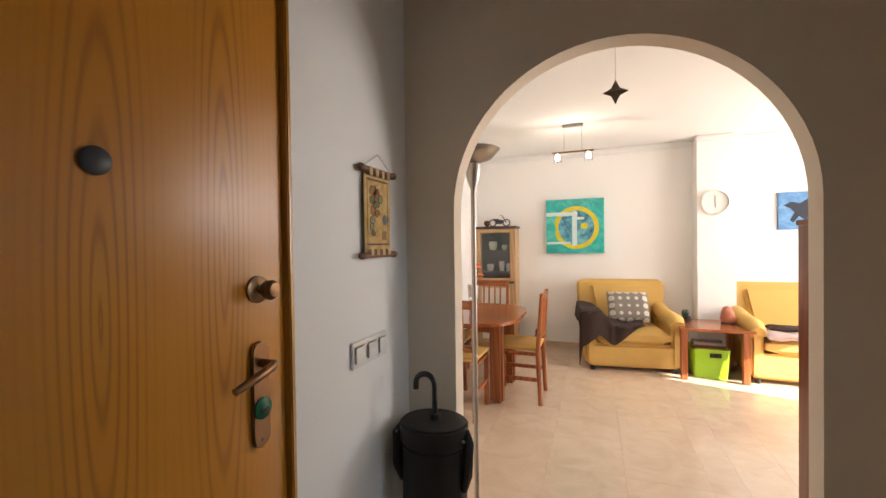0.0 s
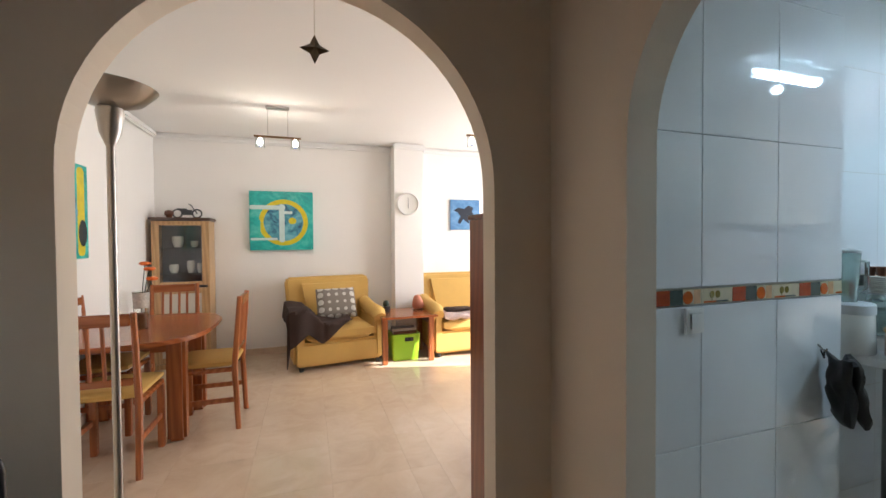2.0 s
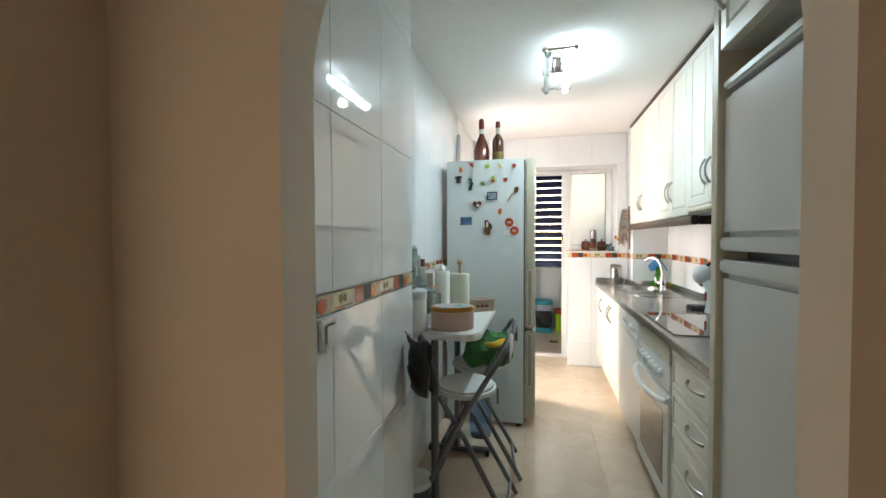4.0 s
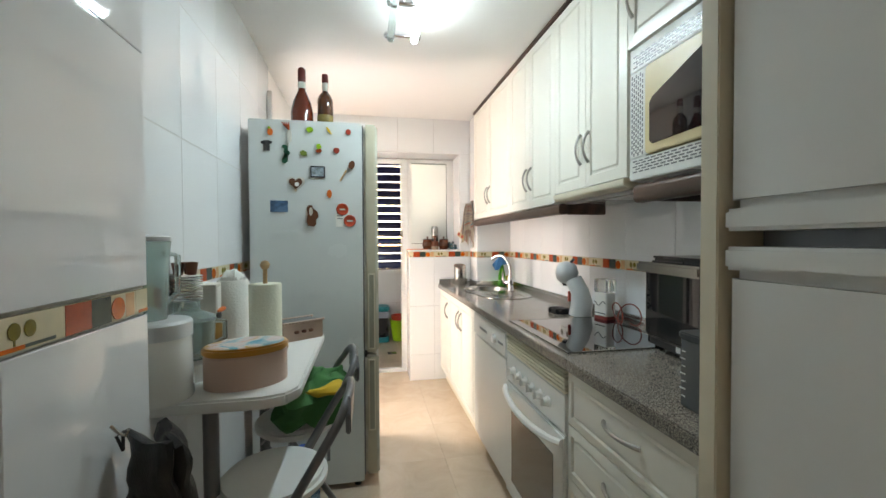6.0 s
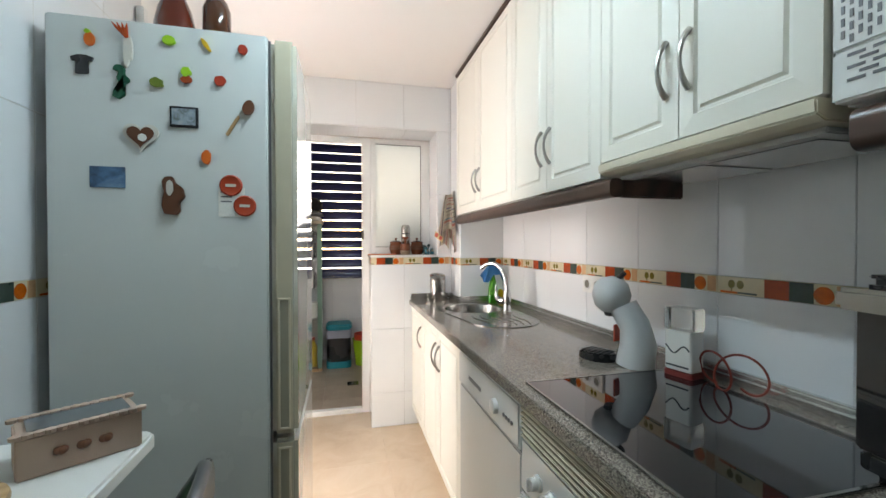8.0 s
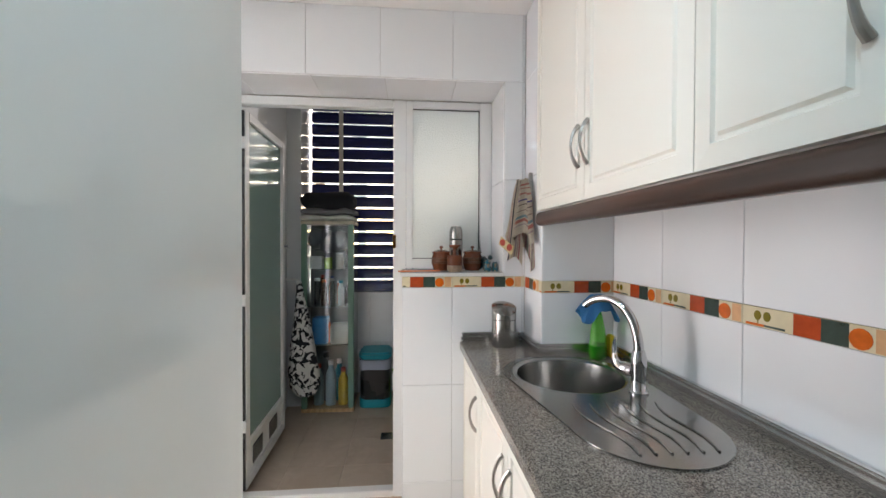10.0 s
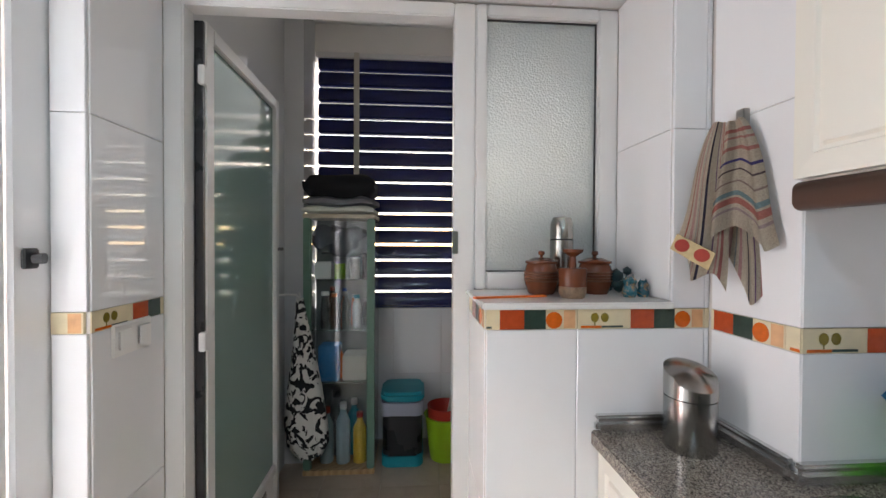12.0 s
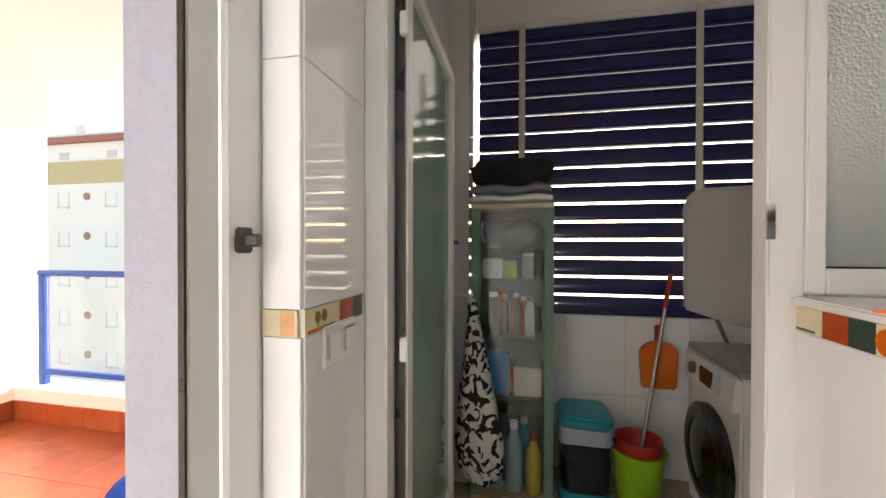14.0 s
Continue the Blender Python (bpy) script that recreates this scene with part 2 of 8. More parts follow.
def glass(name, color, rough=0.0, trans=1.0, ior=1.45, bump=0.0, bump_scale=120, thin=0.0):
    m = bpy.data.materials.new(name)
    m.use_nodes = True
    nt = m.node_tree
    p = nt.nodes["Principled BSDF"]
    p.inputs["Base Color"].default_value = (*color, 1)
    p.inputs["Roughness"].default_value = rough
    p.inputs["Transmission Weight"].default_value = trans
    p.inputs["IOR"].default_value = ior
    if bump > 0:
        tc = nt.nodes.new("ShaderNodeTexCoord")
        n2 = nt.nodes.new("ShaderNodeTexVoronoi")
        n2.inputs["Scale"].default_value = bump_scale
        nt.links.new(tc.outputs["Object"], n2.inputs["Vector"])
        b = nt.nodes.new("ShaderNodeBump")
        b.inputs["Strength"].default_value, b.inputs["Distance"].default_value = bump, 0.003
        nt.links.new(n2.outputs[0], b.inputs["Height"])
        nt.links.new(b.outputs[0], p.inputs["Normal"])
    return m


# Hall wall paint with the warm light bounced onto the arch walls in its colour.
M_WARMLITPAINT = mat("warm_lit_wall_paint", (0.87, 0.76, 0.62), 0.85, var=0.03, scale=3, bump=0.10, bump_scale=160)
M_PAINT = mat("wall_paint", (0.88, 0.86, 0.83), 0.85, var=0.03, scale=3, bump=0.25, bump_scale=160)
M_CEIL = mat("ceiling_paint", (0.84, 0.83, 0.81), 0.9, var=0.02, scale=2, bump=0.1, bump_scale=200)
M_GROUT = mat("grout", (0.62, 0.60, 0.57), 0.9, var=0.1, scale=20)
M_TILE = mat("wall_tile", (0.80, 0.81, 0.82), 0.035, var=0.02, scale=2, coat=0.2, random_hue=0.02, bump=0.004, bump_scale=5)
M_FLOOR = stone("floor_tile", [(0.25, (0.57, 0.43, 0.31)), (0.5, (0.64, 0.50, 0.37)), (0.75, (0.69, 0.56, 0.43))], 5.0, 0.14, random_hue=0.02, coat=0.15)
M_FLOORGROUT = mat("floor_grout", (0.54, 0.42, 0.31), 0.9)
M_LAUNDRYFLOOR = stone("laundry_floor_tile", [(0.3, (0.42, 0.33, 0.25)), (0.7, (0.55, 0.45, 0.36))], 4, 0.3, random_hue=0.04)
M_CREAM = mat("cream_lacquer", (0.80, 0.78, 0.70), 0.35, var=0.03, scale=4, coat=0.1)
M_CREAM_PANEL = mat("cream_panel", (0.70, 0.64, 0.50), 0.4, var=0.04, scale=3)
M_WHITE = mat("white_enamel", (0.78, 0.79, 0.77), 0.22, var=0.03, scale=3, coat=0.2)
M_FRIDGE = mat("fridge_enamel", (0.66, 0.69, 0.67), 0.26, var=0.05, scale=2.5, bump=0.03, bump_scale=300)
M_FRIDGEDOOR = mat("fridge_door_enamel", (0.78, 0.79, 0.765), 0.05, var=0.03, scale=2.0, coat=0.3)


def grime_along_edge(m, edge, reach, color):
    """Yellow-brown grease smears on the strip of the door that fingers touch, fading past reach."""
    nt = m.node_tree
    p = nt.nodes["Principled BSDF"]
    clean = p.inputs["Base Color"].links[0].from_socket
    tc = nt.nodes.new("ShaderNodeTexCoord")
    xyz = nt.nodes.new("ShaderNodeSeparateXYZ")
    nt.links.new(tc.outputs["Object"], xyz.inputs[0])
    n = nt.nodes.new("ShaderNodeTexNoise")
    n.inputs["Scale"].default_value, n.inputs["Detail"].default_value = 9.0, 6.0
    nt.links.new(tc.outputs["Object"], n.inputs["Vector"])
    wide = nt.nodes.new("ShaderNodeMath")
    wide.operation = "MULTIPLY_ADD"
    wide.inputs[1].default_value = -0.09
    nt.links.new(n.outputs[0], wide.inputs[0])
    nt.links.new(xyz.outputs[0], wide.inputs[2])
    strip = nt.nodes.new("ShaderNodeMapRange")
    strip.inputs[1].default_value, strip.inputs[2].default_value = edge - 0.045, edge - 0.045 + reach
    strip.inputs[3].default_value, strip.inputs[4].default_value = 0.75, 0.0
    nt.links.new(wide.outputs[0], strip.inputs[0])
    mx = nt.nodes.new("ShaderNodeMix")
    mx.data_type = "RGBA"
    mx.inputs[7].default_value = (*color, 1)
    nt.links.new(strip.outputs[0], mx.inputs[0])
    nt.links.new(clean, mx.inputs[6])
    nt.links.new(mx.outputs[2], p.inputs["Base Color"])


grime_along_edge(M_FRIDGEDOOR, -0.297, 0.05, (0.44, 0.40, 0.27))
M_FRIDGE2 = mat("old_fridge_enamel", (0.74, 0.75, 0.73), 0.25, var=0.04, scale=2.5)
M_YELLOWED = mat("yellowed_plastic", (0.54, 0.49, 0.36), 0.4, var=0.25, scale=7)
M_WHITEPLASTIC = mat("white_plastic", (0.80, 0.79, 0.76), 0.35, var=0.02)
M_ALU = mat("white_aluminium", (0.80, 0.80, 0.79), 0.3, var=0.03)
M_GRANITE = stone("granite", [(0.0, (0.04, 0.034, 0.03)), (0.3, (0.14, 0.12, 0.10)), (0.6, (0.26, 0.225, 0.19)), (1.0, (0.40, 0.36, 0.31))], 400, 0.14, "speckle")
M_DARKWOOD = wood("dark_wood", (0.035, 0.018, 0.012), (0.09, 0.045, 0.03), 0.35, "x")
M_CHERRY = wood("cherry_wood", (0.27, 0.075, 0.022), (0.42, 0.14, 0.045), 0.28, "z", 1.6)
M_CHERRYX = wood("cherry_wood_flat", (0.27, 0.075, 0.022), (0.42, 0.14, 0.045), 0.2, "x", 1.6)
M_DOORFRAME = wood("varnished_pine_frame", (0.46, 0.20, 0.02), (0.60, 0.30, 0.05), 0.3, "z", 1.0, 0.3, 15.0, 5.0)


def pine_veneer(name, hearts, dark, light):
    """Varnished pine: long flame figures round the heart lines (y, z), fine straight grain between them."""
    m = bpy.data.materials.new(name)
    m.use_nodes = True
    nt = m.node_tree
    p = nt.nodes["Principled BSDF"]
    lk = nt.links.new

    def calc(op, a, b=0.0, c=0.0):
        q = nt.nodes.new("ShaderNodeMath")
        q.operation = op
        for k, v in enumerate((a, b, c)):
            if isinstance(v, (int, float)):
                q.inputs[k].default_value = v
            else:
                lk(v, q.inputs[k])
        return q.outputs[0]
    tc = nt.nodes.new("ShaderNodeTexCoord")
    xyz = nt.nodes.new("ShaderNodeSeparateXYZ")
    lk(tc.outputs["Object"], xyz.inputs[0])
    mp = nt.nodes.new("ShaderNodeMapping")
    mp.inputs["Scale"].default_value = (1.0, 1.0, 0.22)
    lk(tc.outputs["Object"], mp.inputs[0])
    sway = nt.nodes.new("ShaderNodeTexNoise")
    sway.inputs["Scale"].default_value, sway.inputs["Detail"].default_value = 3.5, 1.0
    lk(mp.outputs[0], sway.inputs["Vector"])
    y = calc("MULTIPLY_ADD", calc("SUBTRACT", sway.outputs[0], 0.5), 0.05, xyz.outputs[1])
    near = None
    for hy, hz in hearts:
        dy = calc("SUBTRACT", y, hy)
        dz = calc("MULTIPLY", calc("SUBTRACT", xyz.outputs[2], hz), 0.085)
        d = calc("SQRT", calc("ADD", calc("MULTIPLY", dy, dy), calc("MULTIPLY", dz, dz)))
        near = d if near is None else calc("MINIMUM", near, d)
    rings = calc("POWER", calc("MULTIPLY_ADD", calc("SINE", calc("MULTIPLY", calc("POWER", near, 0.85), 330.0)), 0.5, 0.5), 3.0)
    fade = nt.nodes.new("ShaderNodeMapRange")
    fade.inputs[1].default_value, fade.inputs[2].default_value = 0.045, 0.085
    fade.inputs[3].default_value, fade.inputs[4].default_value = 0.70, 0.10
    lk(near, fade.inputs[0])
    mp2 = nt.nodes.new("ShaderNodeMapping")
    mp2.inputs["Scale"].default_value = (1.0, 260.0, 2.5)
    lk(tc.outputs["Object"], mp2.inputs[0])
    fine = nt.nodes.new("ShaderNodeTexNoise")
    fine.inputs["Scale"].default_value, fine.inputs["Detail"].default_value = 1.0, 3.0
    lk(mp2.outputs[0], fine.inputs["Vector"])
    fac = calc("MULTIPLY_ADD", calc("SUBTRACT", fine.outputs[0], 0.5), 0.35, calc("MULTIPLY", rings, fade.outputs[0]))
    lk(ramp_node(nt, fac, [(0.0, light), (1.0, dark)]), p.inputs["Base Color"])
    p.inputs["Roughness"].default_value = 0.33
    p.inputs["Coat Weight"].default_value, p.inputs["Coat Roughness"].default_value = 0.25, 0.2
    b = nt.nodes.new("ShaderNodeBump")
    b.inputs["Strength"].default_value, b.inputs["Distance"].default_value = 0.06, 0.001
    lk(fac, b.inputs["Height"])
    lk(b.outputs[0], p.inputs["Normal"])
    return m


M_DOOR = pine_veneer("varnished_pine", ((0.048, 1.30), (0.266, 1.42), (-0.20, 1.0)), (0.40, 0.14, 0.010), (0.64, 0.265, 0.020))
M_BEECH = wood("beech_wood", (0.42, 0.25, 0.11), (0.58, 0.38, 0.19), 0.4, "z", 2.0)
M_HOODGREY = mat("pale_grey_plastic", (0.60, 0.60, 0.58), 0.45, var=0.04)
M_ALUSTRIP = mat("polished_aluminium", (0.66, 0.66, 0.66), 0.24, 1.0, var=0.05)
M_STEEL = mat("brushed_steel", (0.38, 0.375, 0.36), 0.22, 1.0, var=0.08, scale=3)
M_CHROME = mat("chrome", (0.60, 0.60, 0.61), 0.07, 1.0, var=0.02)
M_BRONZE = mat("aged_bronze", (0.28, 0.17, 0.09), 0.32, 1.0, var=0.15, scale=12)
M_NICKEL = mat("satin_nickel", (0.42, 0.40, 0.37), 0.3, 1.0, var=0.05)
M_GREYMETAL = mat("grey_painted_steel", (0.18, 0.18, 0.19), 0.3, 0.6, var=0.05)
M_BLACK = mat("black_plastic", (0.016, 0.016, 0.018), 0.28, var=0.1, coat=0.2)
M_BLACKGLASS = mat("black_glass", (0.008, 0.008, 0.010), 0.03, var=0.02, coat=0.6)
M_LEATHER = mat("black_leather", (0.014, 0.012, 0.011), 0.42, var=0.2, bump=0.4, bump_scale=250)
M_GLASS = glass("clear_glass", (0.94, 0.97, 0.96))
M_GREENGLASS = glass("greenish_clear_glass", (0.72, 0.82, 0.79), 0.04, 0.85, ior=1.3)
M_FROST = glass("frosted_green_glass", (0.46, 0.64, 0.59), 0.08, 0.45)
M_RIPPLE = glass("textured_glass", (0.66, 0.70, 0.69), 0.35, 0.62, bump=0.7, bump_scale=150)
M_YELLOWFAB = mat("yellow_upholstery", (0.62, 0.39, 0.11), 0.85, var=0.10, scale=9, bump=0.5, bump_scale=260)
M_BROWNFAB = mat("brown_throw", (0.035, 0.017, 0.012), 0.95, var=0.25, scale=14, bump=0.6, bump_scale=200)
M_RED = mat("red_paint", (0.42, 0.045, 0.02), 0.4)
M_ORANGE = mat("orange_plastic", (0.75, 0.16, 0.02), 0.4)
M_GREEN = mat("lime_plastic", (0.30, 0.55, 0.02), 0.35)
M_DARKGREEN = mat("green_tile", (0.035, 0.06, 0.045), 0.3, var=0.5, scale=60)
M_PEACH = mat("peach_tile", (0.72, 0.42, 0.22), 0.2, var=0.35, scale=40)
M_BCREAM = mat("border_cream", (0.72, 0.63, 0.42), 0.15, var=0.2, scale=25)
M_BRED = mat("border_red", (0.45, 0.07, 0.02), 0.15, var=0.35, scale=50)
M_BFRUIT = mat("border_fruit", (0.65, 0.13, 0.01), 0.15, var=0.4, scale=60)
M_BOLIVE = mat("border_olive", (0.22, 0.17, 0.02), 0.2, var=0.3, scale=70)
M_NAVY = mat("navy_slat", (0.012, 0.016, 0.095), 0.20, var=0.2, coat=0.4)
M_TEAL = mat("teal_plastic", (0.01, 0.26, 0.33), 0.4, var=0.06)
M_BLUE = mat("blue_cloth", (0.07, 0.27, 0.56), 0.85, var=0.15, scale=20, bump=0.5, bump_scale=300)
M_BLUEFRAME = mat("blue_paint", (0.02, 0.09, 0.42), 0.4)
# Outer render standing in shade; the bluish darkness is part of this colour.
M_SHADEDSTUCCO = mat("shaded_stucco", (0.30, 0.33, 0.40), 0.9, var=0.12, scale=60, bump=0.6, bump_scale=220)
M_TERRA = stone("terracotta_tile", [(0.3, (0.30, 0.06, 0.02)), (0.7, (0.44, 0.11, 0.04))], 4, 0.3, random_hue=0.06)
M_FACADE = mat("facade_render", (0.88, 0.83, 0.74), 0.9, var=0.04, scale=0.4)
M_OCHRE = mat("ochre_render", (0.60, 0.48, 0.26), 0.9)
M_TUBE = emit("lamp_tube", (0.66, 0.87, 1.0), 9.0)
M_BULB = emit("lamp_bulb", (1.0, 0.90, 0.74), 4.0)
M_GREENFRAME = mat("sage_green_frame", (0.14, 0.26, 0.19), 0.4)

# ---------- large structure ----------
KX0, KX1 = 0.75, 4.58            # kitchen, along x
YW, YP, YL = -0.60, 1.135, 1.29  # worktop wall, tiled pier, recessed wall
HC, LC, KC = 2.43, 2.60, 2.43    # ceilings: hall, living room, kitchen


def structure(name, bm, material, label, parent=None):
    return tagged(part(name, bm, material, parent), label, "wall" if "wall" in name else name.split("_")[0], kind="structure")


def arch_outline(a0, a1, o0, o1, spring, top, z1, n=32):
    """Outline of a wall from a0 to a1 with an arched opening o0..o1 standing on the floor."""
    c, r, h = (o0 + o1) / 2, (o1 - o0) / 2, top - spring
    pts = [(a0, 0), (o0, 0)]
    for i in range(n + 1):
        a = math.pi * (1 - i / n)
        pts.append((c + r * math.cos(a), spring + h * math.sin(a)))
    return pts + [(o1, 0), (a1, 0), (a1, z1), (a0, z1)]


structure("floor", box(-3.2, 4.93, -1.5, 6.2, -0.20, -0.010), M_FLOORGROUT, "beige marble-look floor tiles with fine joints")
floor_ob = bpy.data.objects["floor"]
# hall: entrance wall, arch wall to the living room, arch wall to the kitchen, back wall
DOOR_Y0, DOOR_Y1 = -0.205, 0.667
structure("wall_entrance", prism([(-1.5, 0), (DOOR_Y0, 0), (DOOR_Y0, 2.05), (DOOR_Y1, 2.05), (DOOR_Y1, 0), (1.30, 0), (1.30, HC), (-1.5, HC)], -0.98, -0.82, "x"), mat("white_hall_paint", (0.92, 0.91, 0.89), 0.85, var=0.02, scale=3, bump=0.12, bump_scale=160), "white painted hall wall round the entrance door")
structure("wall_living_arch", prism(arch_outline(-2.6, 0.66, -0.625, 0.458, 1.53, 2.072, 2.75), 1.30, 1.385, "y"), M_WARMLITPAINT, "painted wall with a round arch, warm bounced light put into its colour")
structure("wall_kitchen_arch", prism(arch_outline(-1.5, 1.385, 0.252, 0.972, 1.61, 2.0, 2.75), 0.66, 0.755, "x"), M_WARMLITPAINT, "painted wall with a narrow arch, warm bounced light put into its colour")
structure("wall_hall_back", box(-0.98, 0.66, -1.6, -1.5, 0, HC), M_PAINT, "plain white wall closing the hall")
structure("wall_behind_entrance", box(-1.7, -1.6, -1.6, 1.3, 0, HC), M_PAINT, "plain stairwell wall")
structure("ceiling_hall", box(-1.7, 0.66, -1.6, 1.30, HC, HC + 0.1), M_CEIL, "white hall ceiling")
# living room
structure("wall_living_west", box(-1.87, -1.72, 1.385, 5.65, 0, 2.75), M_PAINT, "white painted living room wall")
structure("wall_living_north", box(-1.72, 1.34, 5.50, 5.65, 0, 2.75), M_PAINT, "white painted living room wall")
structure("wall_living_column", box(0.962, 1.338, 5.25, 5.50, 0, 2.75), M_PAINT, "white painted pillar in the living room")
structure("wall_living_bull", box(1.34, 3.55, 5.40, 5.65, 0, 2.75), M_PAINT, "white painted living room wall")
structure("wall_living_east", prism([(1.52, 0), (2.95, 0), (2.95, 2.15), (5.15, 2.15), (5.15, 0), (5.40, 0), (5.40, 2.75), (1.52, 2.75)], 3.38, 3.55, "x"), M_PAINT, "white painted wall with the balcony door")
structure("wall_kitchen_living", prism([(0.755, 0), (3.66, 0), (3.66, 2.10), (4.535, 2.10), (4.535, 0), (4.93, 0), (4.93, 2.75), (0.755, 2.75)], 1.30, 1.52, "y"), [M_PAINT], "wall between kitchen, living room and terrace")
structure("ceiling_living", box(-1.87, 3.55, 1.385, 5.65, LC, LC + 0.1), M_CEIL, "white living room ceiling")
for nm, b in (("trim_coving_north", (-1.72, 0.962, 5.44, 5.50, LC - 0.07, LC)), ("trim_coving_column", (0.94, 1.36, 5.19, 5.25, LC - 0.07, LC)),
              ("trim_coving_bull", (1.36, 3.38, 5.34, 5.40, LC - 0.07, LC)), ("trim_coving_west", (-1.72, -1.66, 1.385, 5.44, LC - 0.07, LC))):
    tagged(part(nm, box(*b), M_CEIL, bevel=0.02), "white plaster coving under the ceiling", "trim", kind="structure")
for nm, b in (("baseboard_north", (-1.72, 0.962, 5.488, 5.50, 0, 0.075)), ("baseboard_west", (-1.72, -1.708, 1.40, 5.488, 0, 0.075)),
              ("baseboard_column", (0.962, 1.338, 5.238, 5.25, 0, 0.075)), ("baseboard_bull", (1.345, 3.38, 5.388, 5.40, 0, 0.075))):
    tagged(part(nm, box(*b), M_FLOOR), "beige stone skirting", "baseboard", kind="structure")
# kitchen shell
structure("wall_worktop", box(0.755, KX1, -0.80, YW - 0.010, 0, 2.75), M_GROUT, "white glazed wall tiles with a fruit border")
structure("wall_pier", box(0.755, 1.825, YP + 0.010, 1.30, 0, 2.75), M_GROUT, "white glazed wall tiles with a fruit border")
structure("wall_recess", box(1.825, 3.66, YL + 0.001, 1.30, 0, KC), M_GROUT, "white glazed wall tiles behind table and fridge")
structure("wall_kitchen_end", prism([(-0.80, 0), (0.285, 0), (0.285, 1.20), (-0.19, 1.20), (-0.19, 2.115), (1.205, 2.115), (1.205, 0), (1.285, 0), (1.285, 2.75), (-0.80, 2.75)], KX1 + 0.010, 4.93, "x"), M_GROUT, "white tiled end wall with the laundry opening")
structure("wall_pillar", box(4.34, KX1 + 0.009, -0.609, -0.292, 0, KC), M_GROUT, "white tiled pillar beside the sink")
structure("ceiling_kitchen", box(0.755, 4.93, -0.80, 1.30, KC, KC + 0.1), M_CEIL, "white kitchen ceiling")
# laundry
LX1, LY0, LY1, LZ = 6.42, -0.75, 1.25, 2.85
structure("wall_laundry_north", box(4.93, LX1 + 0.2, LY1, LY1 + 0.12, -0.02, LZ), M_TILE, "white tiled laundry wall")
structure("wall_laundry_south", box(4.93, LX1 + 0.2, LY0 - 0.1, LY0, -0.02, LZ), M_TILE, "white tiled laundry wall")
structure("wall_laundry_east", prism([(LY0, -0.02), (LY1, -0.02), (LY1, 0.91), (LY0, 0.91)], LX1, LX1 + 0.2, "x"), M_GROUT, "white tiled wall under the shutter")
structure("wall_laundry_top", box(LX1, LX1 + 0.2, LY0, LY1, 2.66, LZ), M_PAINT, "painted wall above the shutter")
structure("wall_laundry_corner", box(6.14, LX1, 1.135, LY1, -0.02, LZ), M_TILE, "white tiled corner pier")
structure("ceiling_laundry", box(4.93, LX1 + 0.2, LY0 - 0.1, LY1 + 0.12, LZ, LZ + 0.1), M_CEIL, "white laundry ceiling")
structure("floor_laundry", box(4.93, LX1 + 0.2, LY0, LY1, -0.2, -0.012), M_GROUT, "beige laundry floor tiles")
structure("wall_laundry_above", box(4.931, 4.96, LY0, LY1, 2.115, LZ), M_PAINT, "painted wall above the laundry door")
# terrace and the world outside
structure("floor_terrace", box(3.55, 6.9, 1.52, 7.2, -0.20, -0.012), M_GROUT, "red terracotta terrace tiles")
structure("ceiling_terrace", box(3.55, 7.4, 1.52, 7.4, 2.62, 2.75), M_CEIL, "white terrace ceiling")
structure("ground", box(-400, 400, -400, 400, -9.2, -9.0), M_FACADE, "pale ground far below the terrace")
structure("wall_terrace_outer", box(3.55, 6.6, 7.0, 7.2, 0, 2.62), M_PAINT, "white terrace end wall")

# ---------- kitchen ----------


def bow_handle(parent, at, length=0.13, vertical=True, material=None):
    n = 12
    pts = []
    for i in range(n + 1):
        u = i / n
        s = (u - 0.5) * length
        out = 0.004 + 0.026 * math.sin(math.pi * u) ** 0.7
        pts.append((at[0], at[1] + out, at[2] + s) if vertical else (at[0] + s, at[1] + out, at[2]))
    rr = [0.0075 - 0.0028 * math.sin(math.pi * i / n) for i in range(n + 1)]
    return part("handle", tube(pts, rr, 8), material or M_NICKEL, parent, "satin nickel bow handle", smooth=True)


def panel_front(name, x0, x1, z0, z1, yf, parent, material=None, frame_w=0.055):
    """A cabinet front facing +y with a routed raised panel."""
    bm = box(x0 + 0.0015, x1 - 0.0015, yf - 0.02, yf, z0 + 0.0015, z1 - 0.0015)
    bm.faces.ensure_lookup_table()
    f = max(bm.faces, key=lambda q: q.calc_center_median().y)
    bmesh.ops.inset_region(bm, faces=[f], thickness=0.004, depth=0.0)
    bmesh.ops.inset_region(bm, faces=[f], thickness=frame_w, depth=0.0035)
    bmesh.ops.inset_region(bm, faces=[f], thickness=0.006, depth=-0.007)
    bmesh.ops.inset_region(bm, faces=[f], thickness=0.010, depth=0.0)
    bmesh.ops.inset_region(bm, faces=[f], thickness=0.008, depth=0.006)
    return part(name, bm, material or M_CREAM, parent)


def cabinet(name, label, x0, x1, z0, z1, yb, yf, doors, handle="bottom", group="kitchen cabinets", low=0.0):
    """A unit with doors side by side; doors: list of (x0, x1, handle x)."""
    t = thing(name, label, "cabinet", group, ((x0 + x1) / 2, (yb + yf) / 2, z0))
    o = Vector(t.location)
    bm = box(x0 + 0.001 - o.x, x1 - 0.001 - o.x, yb - o.y, yf - 0.022 - o.y, 0, z1 - z0 - low)
    part("body", bm, M_CREAM, t)
    for a, b, hx in doors:
        d = panel_front("door", a - o.x, b - o.x, 0.002, z1 - z0 - 0.002, yf - o.y, t)
        hz = {"bottom": 0.17, "top": z1 - z0 - 0.15}[handle]
        bow_handle(d, (hx - o.x, yf - o.y, hz))
    return t


